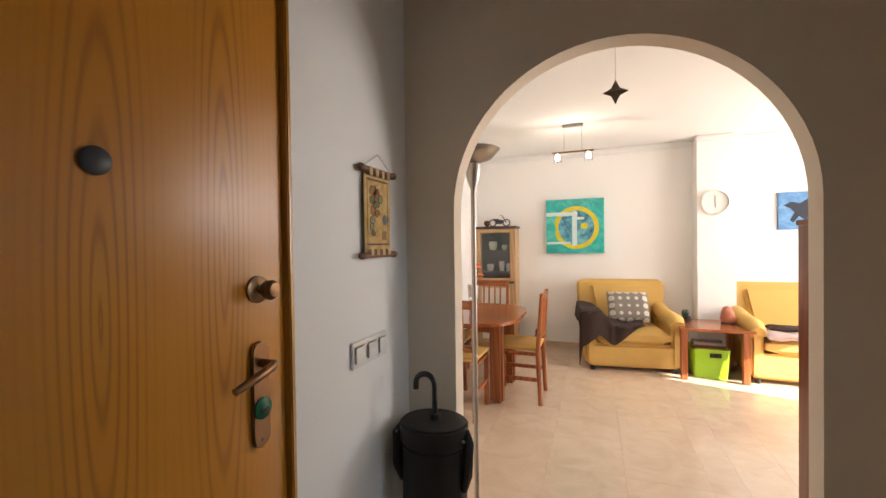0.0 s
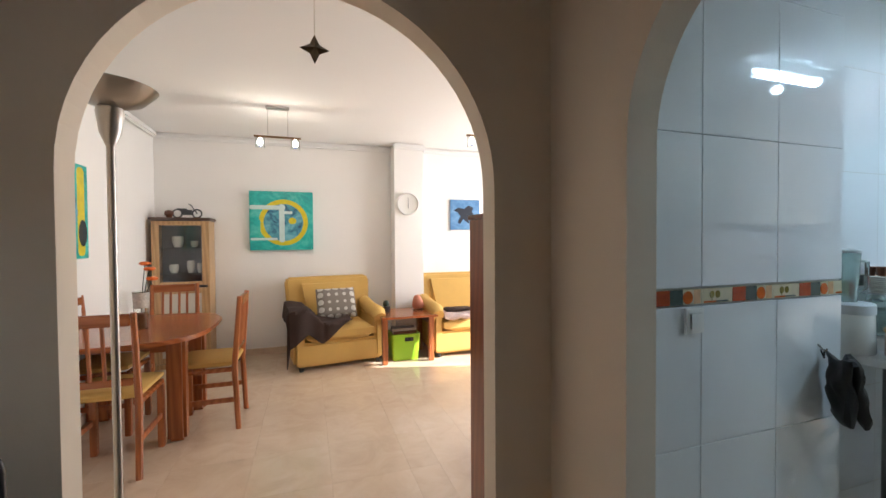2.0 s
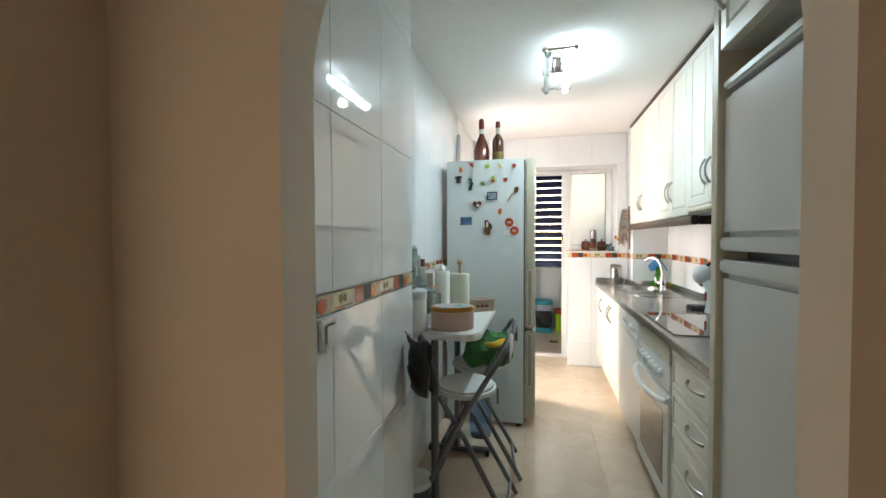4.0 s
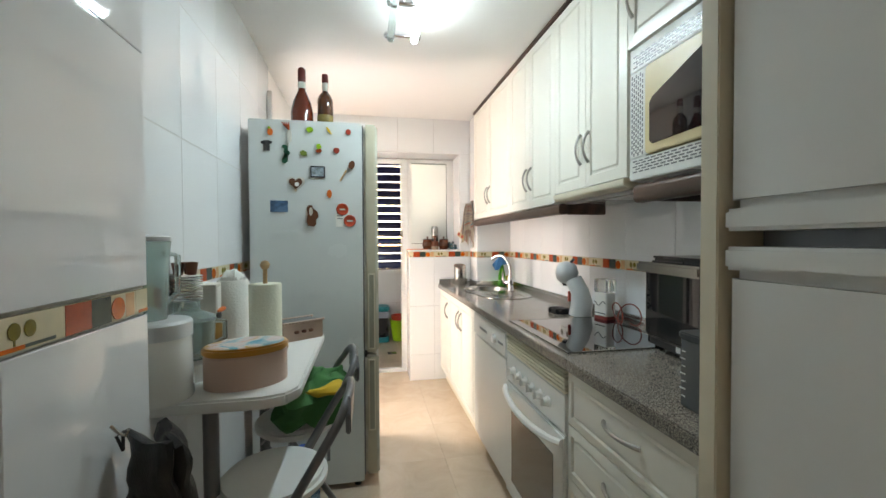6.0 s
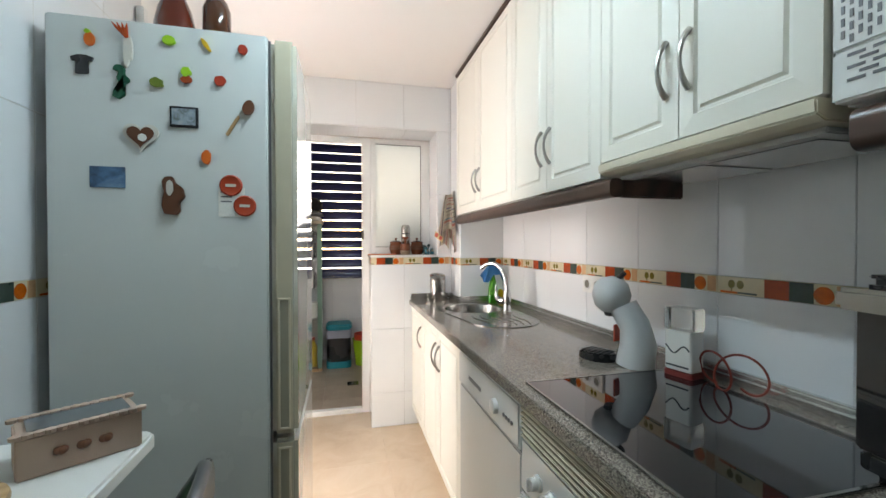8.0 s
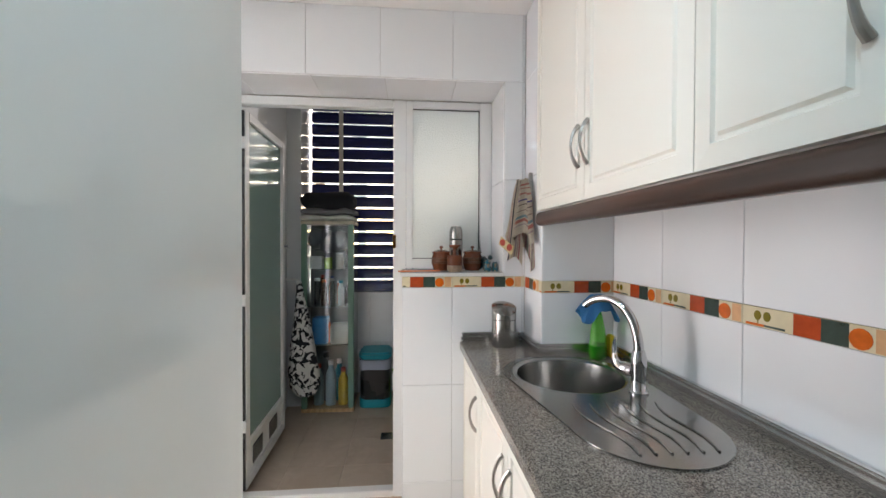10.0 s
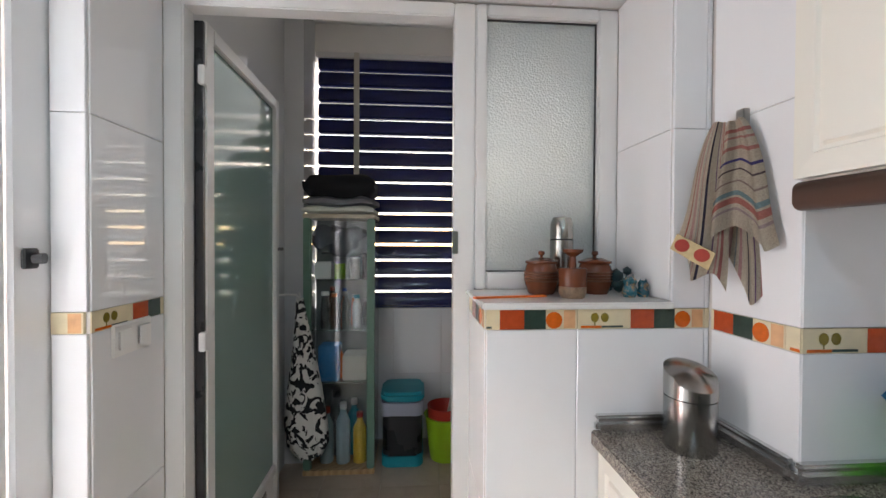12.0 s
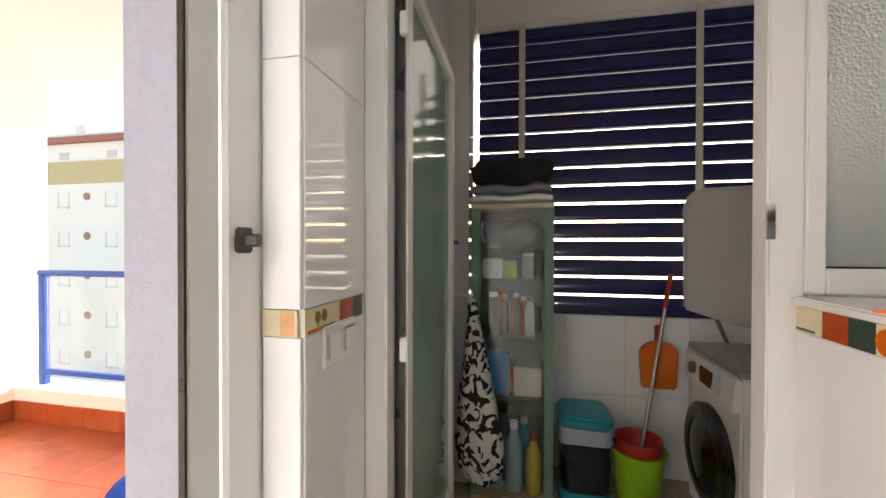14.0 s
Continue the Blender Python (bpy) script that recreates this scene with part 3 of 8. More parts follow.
# base units
PL = 0.12
cabinet("base_cabinet", "cream lacquered sink base cabinet with two panelled doors", 3.337, 4.165, PL, 0.86, -0.59, 0.0,
        [(3.337, 3.751, 3.71), (3.751, 4.165, 3.79)], "top", low=0.16)
cabinet("base_cabinet", "narrow cream base cabinet with one panelled door", 4.165, 4.578, PL, 0.86, -0.285, 0.0, [(4.165, 4.578, 4.21)], "top", low=0.16)
dr = thing("drawer_unit", "cream lacquered unit with four panelled drawers", "drawer unit", "", (1.835, -0.3, PL))
part("body", box(-0.298, 0.298, -0.28, 0.278, 0, 0.74), M_CREAM, dr)
for i in range(4):
    z = 0.555 - i * 0.185
    d = panel_front("drawer", -0.298, 0.298, z, z + 0.183, 0.30, dr, frame_w=0.035)
    bow_handle(d, (0.0, 0.30, z + 0.10), 0.16, False)
tagged(part("plinth", box(1.537, 4.578, -0.55, -0.05, 0.0, 0.119), M_CREAM_PANEL), "cream plinth board under the base cabinets", "plinth")

# oven
ov = thing("oven", "white built-in oven with six knobs and a louvred vent", "oven", "", (2.4355, -0.3, PL))
part("body", box(-0.297, 0.297, -0.28, 0.285, -0.04, 0.74), M_WHITE, ov)
for i in range(6):
    part("vent_slat", box(-0.295, 0.295, 0.286, 0.310, 0.650 + i * 0.0148, 0.6575 + i * 0.0148), M_CREAM_PANEL, ov, bevel=0.002)
part("control_panel", box(-0.296, 0.296, 0.286, 0.306, 0.505, 0.645), M_WHITE, ov, bevel=0.004)
for i in range(6):
    k = part("knob", lathe([(0.021, 0), (0.021, 0.006), (0.016, 0.010), (0.015, 0.024), (0.0, 0.025)], 16), M_WHITEPLASTIC, ov, smooth=True,
             at=(0.195 - i * 0.072, 0.306, 0.575), rot=(-90, 0, 0))
    part("grip", box(-0.004, 0.004, -0.016, 0.016, 0.02, 0.034), M_WHITEPLASTIC, k, bevel=0.002)
od = part("oven_door", box(-0.296, 0.296, 0.286, 0.312, -0.035, 0.50), M_WHITE, ov, bevel=0.006)
part("window", box(-0.215, 0.215, 0.311, 0.314, 0.05, 0.40), M_BLACKGLASS, od, "dark oven window")
part("door_handle", tube([(-0.285 + 0.57 * i / 16, 0.315 + 0.040 * math.sin(math.pi * i / 16) ** 0.5, 0.475 - 0.022 * math.sin(math.pi * i / 16)) for i in range(17)], 0.014, 8), M_WHITEPLASTIC, od, smooth=True)

# dishwasher
dw = thing("dishwasher", "white dishwasher with a dial under the worktop", "dishwasher", "", (3.035, -0.3, 0.10))
part("body", box(-0.297, 0.297, -0.28, 0.28, -0.05, 0.755), M_WHITE, dw)
part("front_door", box(-0.296, 0.296, 0.281, 0.305, 0.0, 0.615), M_WHITE, dw, bevel=0.004)
cp = part("control_panel", box(-0.296, 0.296, 0.281, 0.310, 0.622, 0.753), M_WHITE, dw, bevel=0.006)
part("dial", lathe([(0.024, 0), (0.022, 0.014), (0.008, 0.018), (0.0, 0.018)], 18), M_WHITEPLASTIC, cp, smooth=True, at=(-0.12, 0.31, 0.68), rot=(-90, 0, 0))
part("grip", box(0.02, 0.16, 0.306, 0.312, 0.672, 0.690), M_GREYMETAL, cp, bevel=0.002)
for i in range(4):
    part("button", lathe([(0.006, 0), (0.006, 0.004), (0, 0.005)], 10), M_GREYMETAL, cp, at=(-0.19 - i * 0.02, 0.31, 0.68), rot=(-90, 0, 0))

# worktop, split beside the bowl so that the opening goes through it
SX, SY, SR = 4.06, -0.295, 0.185


def half_notch(sign, n=20):
    return [(SX + sign * SR * math.sin(math.pi * i / n), SY + SR * math.cos(math.pi * i / n)) for i in range(n + 1)]


bm = bmesh.new()
prism([(1.489, -0.599), (SX, -0.599)] + half_notch(-1)[::-1] + [(SX, 0.020), (1.489, 0.020)], 0.862, 0.900, "z", bm)
prism([(SX, 0.020)] + half_notch(1) + [(SX, -0.599), (4.338, -0.599), (4.338, -0.290), (4.578, -0.290), (4.578, 0.020)], 0.862, 0.900, "z", bm)
tagged(part("worktop", bm, M_GRANITE, bevel=0.004), "speckled grey-brown granite kitchen worktop", "worktop")
up = thing("worktop_upstand", "aluminium upstand strip along the worktop", "upstand", "", (3.0, -0.58, 0.9))
for a in ((1.54, 4.338, -0.598, -0.572), (4.312, 4.337, -0.572, -0.272), (4.337, 4.578, -0.290, -0.266), (4.552, 4.578, -0.266, 0.015)):
    part("strip", box(a[0] - 3.0, a[1] - 3.0, a[2] + 0.58, a[3] + 0.58, 0.0, 0.030), M_ALUSTRIP, up, bevel=0.008)
    part("lip", box(a[0] - 2.999, a[1] - 3.001, a[2] + 0.581, a[3] + 0.579, 0.0302, 0.042), M_ALUSTRIP, up, bevel=0.005)

# sink
sk = thing("sink", "stainless steel sink with round bowl and ribbed drainer", "sink", "", (SX, SY, 0.9))
prof = [(0.205, 0.004), (0.190, 0.006), (0.178, 0.0), (0.170, -0.05), (0.155, -0.13), (0.12, -0.150), (0.03, -0.155), (0.028, -0.160), (0.125, -0.156), (0.160, -0.135), (0.176, -0.05), (0.183, -0.002), (0.190, 0.001), (0.205, 0.0005)]
part("bowl", shell(prof, 48), M_STEEL, sk, smooth=True)
part("bowl_floor", lathe([(0.034, -0.160), (0.034, -0.156), (0.026, -0.154), (0.0, -0.157)], 24), M_CHROME, sk, "chrome drain", smooth=True)
bm = bmesh.new()
out = [(0.203 * math.sin(math.pi * i / 20) * -1, 0.203 * math.cos(math.pi * i / 20)) for i in range(21)]
rim = []
for i in range(25):
    a = math.pi / 2 + math.pi * i / 24
    rim.append((-0.40 + 0.20 * math.cos(a), -0.02 + 0.185 * math.sin(a)))
prism([(0, 0.226)] + rim + [(0, -0.226)] + out[::-1], 0.0006, 0.0050, "z", bm)
part("drainer", bm, M_STEEL, sk, bevel=0.0015)
ring = [(0.0, 0.226)] + [(0.226 * math.sin(math.pi * i / 20), 0.226 * math.cos(math.pi * i / 20)) for i in range(1, 20)] + [(0.0, -0.226)] + [(0.2035 * math.sin(math.pi * i / 20), 0.2035 * math.cos(math.pi * i / 20)) for i in range(20, -1, -1)]
part("rim", prism(ring, 0.0006, 0.0050, "z"), M_STEEL, sk, bevel=0.0015)
for i in range(6):
    y0 = 0.11 - i * 0.048
    part("drainer_rib", tube([(-0.27 - 0.27 * k / 8, y0 * (1 - 0.25 * k / 8) - 0.012 + 0.012 * math.sin(k / 8 * 6.0), 0.0062) for k in range(9)], 0.0032, 6), M_STEEL, sk, smooth=True)
tp = thing("kitchen_tap", "chrome swan-neck mixer tap behind the sink", "tap", "", (3.868, -0.432, 0.905))
part("base", lathe([(0.028, 0), (0.028, 0.005), (0.023, 0.010), (0.021, 0.05), (0.023, 0.080), (0.023, 0.105), (0.018, 0.125), (0.016, 0.130), (0, 0.132)], 28), M_CHROME, tp, smooth=True)
sp = []
for i in range(25):
    a = math.pi * 0.80 * i / 24
    d = 0.098 * (1 - math.cos(a))
    sp.append((0.80 * d, 0.60 * d, 0.125 + 0.150 * math.sin(min(a, math.pi / 2)) - (0.075 * (1 - math.sin(a)) if a > math.pi / 2 else 0.0)))
part("spout", tube(sp, [0.0145 - 0.0035 * i / 24 for i in range(25)], 16), M_CHROME, tp, smooth=True)
lv = part("lever", tube([(0.015, 0.010, 0.062), (0.030, 0.019, 0.062), (0.048, 0.030, 0.064), (0.060, 0.037, 0.072), (0.066, 0.041, 0.090), (0.066, 0.042, 0.115), (0.060, 0.045, 0.135), (0.050, 0.046, 0.155)], [0.018, 0.020, 0.019, 0.014, 0.009, 0.007, 0.0065, 0.005], 14), M_CHROME, tp, smooth=True)

# hob
hb = thing("ceramic_hob", "black ceramic hob with a steel edge in the worktop", "hob", "", (2.465, -0.27, 0.9005))
part("glass_top", box(-0.288, 0.288, -0.243, 0.243, 0.001, 0.0052), M_BLACKGLASS, hb)
for a in ((-0.297, 0.297, 0.243, 0.252), (-0.297, 0.297, -0.252, -0.243), (-0.297, -0.288, -0.243, 0.243), (0.288, 0.297, -0.243, 0.243)):
    part("edge", box(*a, 0.0, 0.006), M_STEEL, hb, bevel=0.0015)

# wall units
WF = -0.265
WT = 2.405
cabinet("wall_cabinet", "cream wall cabinet with two panelled doors beside the pillar", 3.420, 4.335, 1.485, WT, -0.598, WF, [(3.420, 3.888, 3.925 - 0.07), (3.888, 4.335, 3.92)])
cabinet("wall_cabinet", "cream wall cabinet with two panelled doors", 2.768, 3.420, 1.485, WT, -0.598, WF, [(2.768, 3.097, 3.065), (3.097, 3.420, 3.13)])
cabinet("wall_cabinet", "cream wall cabinet above the cooker hood", 2.195, 2.768, 1.530, WT, -0.598, WF, [(2.195, 2.482, 2.45), (2.482, 2.768, 2.515)])
cabinet("wall_cabinet", "small cream wall cabinet above the microwave", 1.540, 2.195, 1.985, WT, -0.598, WF, [(1.540, 2.195, 2.16)])
cabinet("wall_cabinet", "deep cream cabinet above the old fridge", 0.775, 1.447, 1.885, WT, -0.598, 0.085, [(0.775, 1.447, 1.41)])
tagged(part("cornice", box(0.775, 4.335, -0.598, -0.255, 2.407, 2.428), M_DARKWOOD, bevel=0.004), "dark wood cornice strip on the wall cabinets", "cornice")
va_ = thing("valance", "dark wood light valance under the wall cabinets", "valance", "", (3.53, -0.285, 1.456))
part("front_board", prism(rrect(0.045, 0.055, 0.018), -0.808, 0.803, "x"), M_DARKWOOD, va_, smooth=True)
part("end_board", box(-0.806, -0.784, -0.235, -0.0235, -0.027, 0.024), M_DARKWOOD, va_, bevel=0.004)
hd = thing("cooker_hood", "slim built-in cooker hood with cream visor", "cooker hood", "", (2.48, -0.43, 1.44))
part("visor", prism([(-0.16, 0.052), (0.155, 0.052), (0.176, 0.062), (0.178, 0.085), (0.168, 0.089), (-0.16, 0.089)], -0.283, 0.285, "x"), M_CREAM_PANEL, hd, bevel=0.003)
part("body", box(-0.262, 0.262, -0.150, 0.120, 0.040, 0.0515), M_HOODGREY, hd, "pale grey underside", bevel=0.003)
for i in range(2):
    part("filter", box(-0.235 + 0.24 * i, -0.010 + 0.24 * i, -0.120, 0.095, 0.036, 0.0395), M_ALUSTRIP, hd, "aluminium grease filter", bevel=0.002)

# microwave in its louvred frame
M_LOUVRE = mat("white_trim_plastic", (0.74, 0.74, 0.71), 0.5, var=0.03)
mw = thing("microwave", "built-in microwave with cream door and white louvred frame", "microwave", "", (1.866, -0.43, 1.50))
part("body", box(-0.318, 0.318, -0.165, 0.13, 0.01, 0.478), M_LOUVRE, mw)
FZ0, FZ1, FX = 0.012, 0.482, 0.323
fr = part("trim_frame", box(-FX, FX, 0.131, 0.160, FZ0, 0.09), M_LOUVRE, mw, bevel=0.004)
part("trim_frame", box(-FX, FX, 0.131, 0.160, 0.395, FZ1), M_LOUVRE, mw, bevel=0.004)
part("trim_frame", box(0.235, FX, 0.131, 0.160, 0.0905, 0.3945), M_LOUVRE, mw, bevel=0.004)
part("trim_frame", box(-FX, -0.315, 0.131, 0.160, 0.0905, 0.3945), M_LOUVRE, mw, bevel=0.002)
bm = bmesh.new()
for row in range(5):
    for k in range(19):
        x = 0.29 - k * 0.031 - (0.015 if row % 2 else 0)
        box(x - 0.011, x + 0.011, 0.159, 0.1612, 0.040 + row * 0.0095, 0.0445 + row * 0.0095, bm)
        box(x - 0.011, x + 0.011, 0.159, 0.1612, 0.410 + row * 0.0095, 0.4145 + row * 0.0095, bm)
for col in range(6):
    for k in range(15):
        z = 0.105 + k * 0.019 + (0.009 if col % 2 else 0)
        box(0.250 + col * 0.011, 0.2545 + col * 0.011, 0.159, 0.1612, z - 0.006, z + 0.006, bm)
tagged(part("vent_slots", bm, M_GREYMETAL, mw, "rows of dark vent slots"), kind="stuff")
md = part("door", prism(rrect(0.545, 0.300, 0.02, -0.04, 0.243), 0.131, 0.168, "y"), mat("yellowed_plastic", (0.70, 0.58, 0.33), 0.35, var=0.06, scale=4), mw, "yellowed cream microwave door", bevel=0.004)
win = [(0.205, 0.135), (0.205, 0.262), (0.19, 0.278), (-0.10, 0.385), (-0.225, 0.385), (-0.245, 0.365), (-0.255, 0.25), (-0.245, 0.150), (-0.23, 0.128), (0.19, 0.122)]
part("window", prism(win, 0.166, 0.1705, "y"), M_BLACKGLASS, md, "dark glass window")
mr_ = thing("microwave_rail", "dark wood rail under the microwave", "rail", "", (1.845, -0.295, 1.467))
part("front_board", prism(rrect(0.055, 0.065, 0.02), -0.305, 0.318, "x"), M_DARKWOOD, mr_, smooth=True)
part("end_board", box(0.255, 0.278, -0.260, -0.0285, -0.030, 0.028), M_DARKWOOD, mr_, bevel=0.004)

# tall cream side panel and the old two-door fridge
tagged(part("tall_panel", box(1.450, 1.487, -0.598, 0.088, 0.0, 2.404), M_CREAM_PANEL, bevel=0.002), "tall cream side panel between fridge and worktop", "panel")
of = thing("old_fridge", "old white two-door fridge under a cabinet", "fridge", "", (1.112, -0.225, 0.0))
part("body", box(-0.335, 0.335, -0.28, 0.225, 0.02, 1.79), M_FRIDGE2, of, bevel=0.006)
part("lower_door", box(-0.335, 0.335, 0.229, 0.300, 0.06, 1.250), M_FRIDGE2, of, bevel=0.014, smooth=True)
part("upper_door", box(-0.335, 0.335, 0.229, 0.300, 1.354, 1.760), M_FRIDGE2, of, bevel=0.014, smooth=True)
part("grip_strip", box(-0.335, 0.335, 0.229, 0.306, 1.251, 1.290), M_FRIDGE2, of, "white grip strip on the lower door", bevel=0.006, smooth=True)
part("grip_strip", box(-0.335, 0.335, 0.229, 0.306, 1.316, 1.353), M_FRIDGE2, of, "white grip strip under the upper door", bevel=0.006, smooth=True)
part("top_cap", box(-0.335, 0.335, 0.229, 0.302, 1.772, 1.802), M_FRIDGE2, of, bevel=0.008)
part("gasket", box(-0.32, 0.32, 0.225, 0.240, 1.2905, 1.3155), M_GREYMETAL, of)

# tall fridge with magnets
fg = thing("fridge_freezer", "tall white fridge-freezer with yellowed door edges", "fridge", "", (3.315, 0.93, 0.0))
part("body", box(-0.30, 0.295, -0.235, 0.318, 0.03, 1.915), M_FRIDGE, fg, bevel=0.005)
for nm, z0, z1 in (("freezer_door", 0.06, 0.70), ("fridge_door", 0.712, 1.912)):
    d = part(nm, box(-0.297, 0.297, -0.315, -0.242, z0, z1), M_FRIDGEDOOR, fg, bevel=0.012, smooth=True)
    part("door_edge", box(-0.300, -0.2975, -0.300, -0.255, z0 + 0.01, z1 - 0.01), M_YELLOWED, d, "yellowed door edge")
    gz = (z1 - 0.40, z1 - 0.02) if nm == "freezer_door" else (z0 + 0.02, z0 + 0.42)
    for b in ((-0.296, -0.290, *gz), (-0.266, -0.260, *gz), (-0.2899, -0.2661, gz[0], gz[0] + 0.007), (-0.2899, -0.2661, gz[1] - 0.007, gz[1])):
        part("grip_rim", box(-0.3055, -0.3005, *b), M_CREAM_PANEL, d, "cream rim of the grip in the door edge", bevel=0.001)
    part("handle_recess", box(-0.3012, -0.3002, -0.2899, -0.2661, gz[0] + 0.0075, gz[1] - 0.0075), mat("grip_shade", (0.36, 0.34, 0.26), 0.6), d)
part("gasket", box(-0.290, 0.290, -0.242, -0.236, 0.06, 1.905), M_GREYMETAL, fg)
part("badge", box(-0.3025, -0.30, -0.06, -0.045, 0.16, 0.27), M_GREYMETAL, fg, "small grey rating plate")
for dx in (-0.26, 0.26):
    for dy in (-0.2, 0.28):
        part("foot", lathe([(0.018, 0), (0.018, 0.031), (0, 0.031)], 12), M_BLACK, fg, at=(dx, dy, 0))

# ceiling lamp with two tubes
cl = thing("ceiling_lamp", "chrome ceiling lamp with two glass tubes, one glowing", "ceiling lamp", "", (2.70, 0.482, KC))
part("base_plate", box(-0.10, 0.10, -0.035, 0.035, -0.022, -0.001), M_CHROME, cl, bevel=0.004)
for x in (-0.31, 0.0, 0.29):
    b = part("cross_bar", tube([(x, -0.075, -0.062), (x, 0.075, -0.062)], 0.008, 10), M_CHROME, cl, smooth=True)
    for y in (-0.08, 0.08):
        part("end_cap", lathe([(0, -0.018), (0.012, -0.013), (0.018, 0), (0.012, 0.013), (0, 0.018)], 14), M_CHROME, b, smooth=True, at=(x, y, -0.062))
for y in (-0.02, 0.02):
    part("stem", tube([(0, y, -0.02), (0, y, -0.06)], 0.005, 8), M_CHROME, cl)
    part("rail", tube([(-0.31, y * 2.2, -0.060), (0.29, y * 2.2, -0.060)], 0.004, 8), M_CHROME, cl)
part("lit_tube", tube([(-0.29, -0.062, -0.080), (0.29, -0.062, -0.080)], 0.017, 14), M_TUBE, cl, "glowing white tube", smooth=True)
part("glass_tube", tube([(-0.29, 0.062, -0.080), (0.29, 0.062, -0.080)], 0.019, 14), M_GREENGLASS, cl, "unlit glass tube", smooth=True)

# double socket on the worktop wall
def socket_plate(x, z):
    t = thing("double_socket", "white double wall socket on the tiles", "socket", "", (x, YW + 0.001, z))
    part("plate", box(-0.077, 0.077, 0, 0.010, -0.039, 0.039), M_WHITEPLASTIC, t, bevel=0.003)
    for dx in (-0.036, 0.036):
        s = part("outlet", lathe([(0.0225, 0.0005), (0.0225, 0.004), (0.019, 0.005), (0.018, 0.0006), (0, 0.0006)], 24), M_WHITEPLASTIC, t, smooth=True, at=(dx, 0.010, 0), rot=(-90, 0, 0))
        part("recess", lathe([(0.0175, 0), (0.0175, 0.001), (0, 0.001)], 24), mat("socket_insert", (0.26, 0.235, 0.19), 0.5), s, at=(0, 0, 0.0012))
    return t


socket_plate(3.285, 1.115)


def switch_plate(name, label, m, n, parent_mat=None, w=0.08):
    """A wall switch of n rockers; local x along the wall, y out of it."""
    t = thing(name, label, "switch", "")
    t.matrix_world = m
    part("plate", box(-w * n / 2, w * n / 2, 0, 0.009, -0.041, 0.041), M_WHITEPLASTIC, t, bevel=0.003)
    for i in range(n):
        c = -w * (n - 1) / 2 + i * w
        part("rocker", box(c - 0.024, c + 0.024, 0.0095, 0.015, -0.026, 0.026), M_WHITEPLASTIC, t, bevel=0.003)
    return t


switch_plate("light_switch", "single white switch on the tiled pier", pose(1.075, YP - 0.001, 1.105, 0, 0, 180), 1)
switch_plate("light_switch", "double white switch beside the laundry door", pose(4.72, 1.203, 1.115, 0, 0, 180), 2, w=0.072)

# high table, fixed against the tiled wall
kt = thing("high_table", "narrow white high table on grey metal legs", "table", "", (2.335, 1.07, 0.0))
top = [(-0.385, 0.219), (-0.385, -0.13), (-0.365, -0.185), (-0.315, -0.213), (0.33, -0.213), (0.345, -0.195), (0.345, 0.219)]
part("tabletop", prism(top, 0.872, 0.905, "z"), M_WHITEPLASTIC, kt, bevel=0.006)
for x in (-0.30, 0.27):
    part("leg", tube([(x, 0.02, 0.03), (x, 0.02, 0.872)], 0.02, 14), M_GREYMETAL, kt, smooth=True)
    f = part("foot", box(x - 0.025, x + 0.025, -0.18, 0.20, 0.012, 0.040), M_GREYMETAL, kt, bevel=0.008)
    for y in (-0.17, 0.19):
        part("rubber_cap", box(x - 0.027, x + 0.027, y - 0.012, y + 0.012, 0.0, 0.036), M_BLACK, f, bevel=0.004)


def stool(name, label, at, rz):
    t = thing(name, label, "stool", "folding stools at the high table", at, rz)
    part("seat", prism(ellipse(0.31, 0.30, 36, 0, 0.02), 0.595, 0.632, "z"), M_WHITEPLASTIC, t, bevel=0.012, smooth=True)
    hoop = [(-0.17, 0.26, 0.008), (-0.155, 0.04, 0.46), (-0.15, -0.06, 0.63), (-0.145, -0.15, 0.78)]
    for i in range(9):
        a = math.pi * i / 8
        hoop.append((-0.13 * math.cos(a), -0.17 - 0.03 * math.sin(a), 0.81 + 0.06 * math.sin(a)))
    hoop += [(0.145, -0.15, 0.78), (0.15, -0.06, 0.63), (0.155, 0.04, 0.46), (0.17, 0.26, 0.008)]
    part("back_frame", tube(hoop, 0.0125, 10), M_GREYMETAL, t, smooth=True)
    for s in (-1, 1):
        part("leg", tube([(s * 0.125, 0.13, 0.60), (s * 0.13, 0.0, 0.40), (s * 0.15, -0.22, 0.008)], 0.0125, 10), M_GREYMETAL, t, smooth=True)
    part("crossbar", tube([(-0.15, -0.19, 0.07), (0.15, -0.19, 0.07)], 0.009, 8), M_GREYMETAL, t, smooth=True)
    part("crossbar", tube([(-0.165, 0.21, 0.11), (0.165, 0.21, 0.11)], 0.009, 8), M_GREYMETAL, t, smooth=True)
    part("backrest", prism([(-0.12, 0.775), (0.12, 0.775), (0.125, 0.83), (0.09, 0.868), (-0.09, 0.868), (-0.125, 0.83)], -0.205, -0.19, "y"), M_GREYMETAL, t, bevel=0.004)
    return t


stool("folding_stool", "grey metal folding stool with an empty cream seat", (2.10, 0.925, 0), 0)
stool("folding_stool", "grey metal folding stool with a green bag on it", (2.49, 0.925, 0), 8)

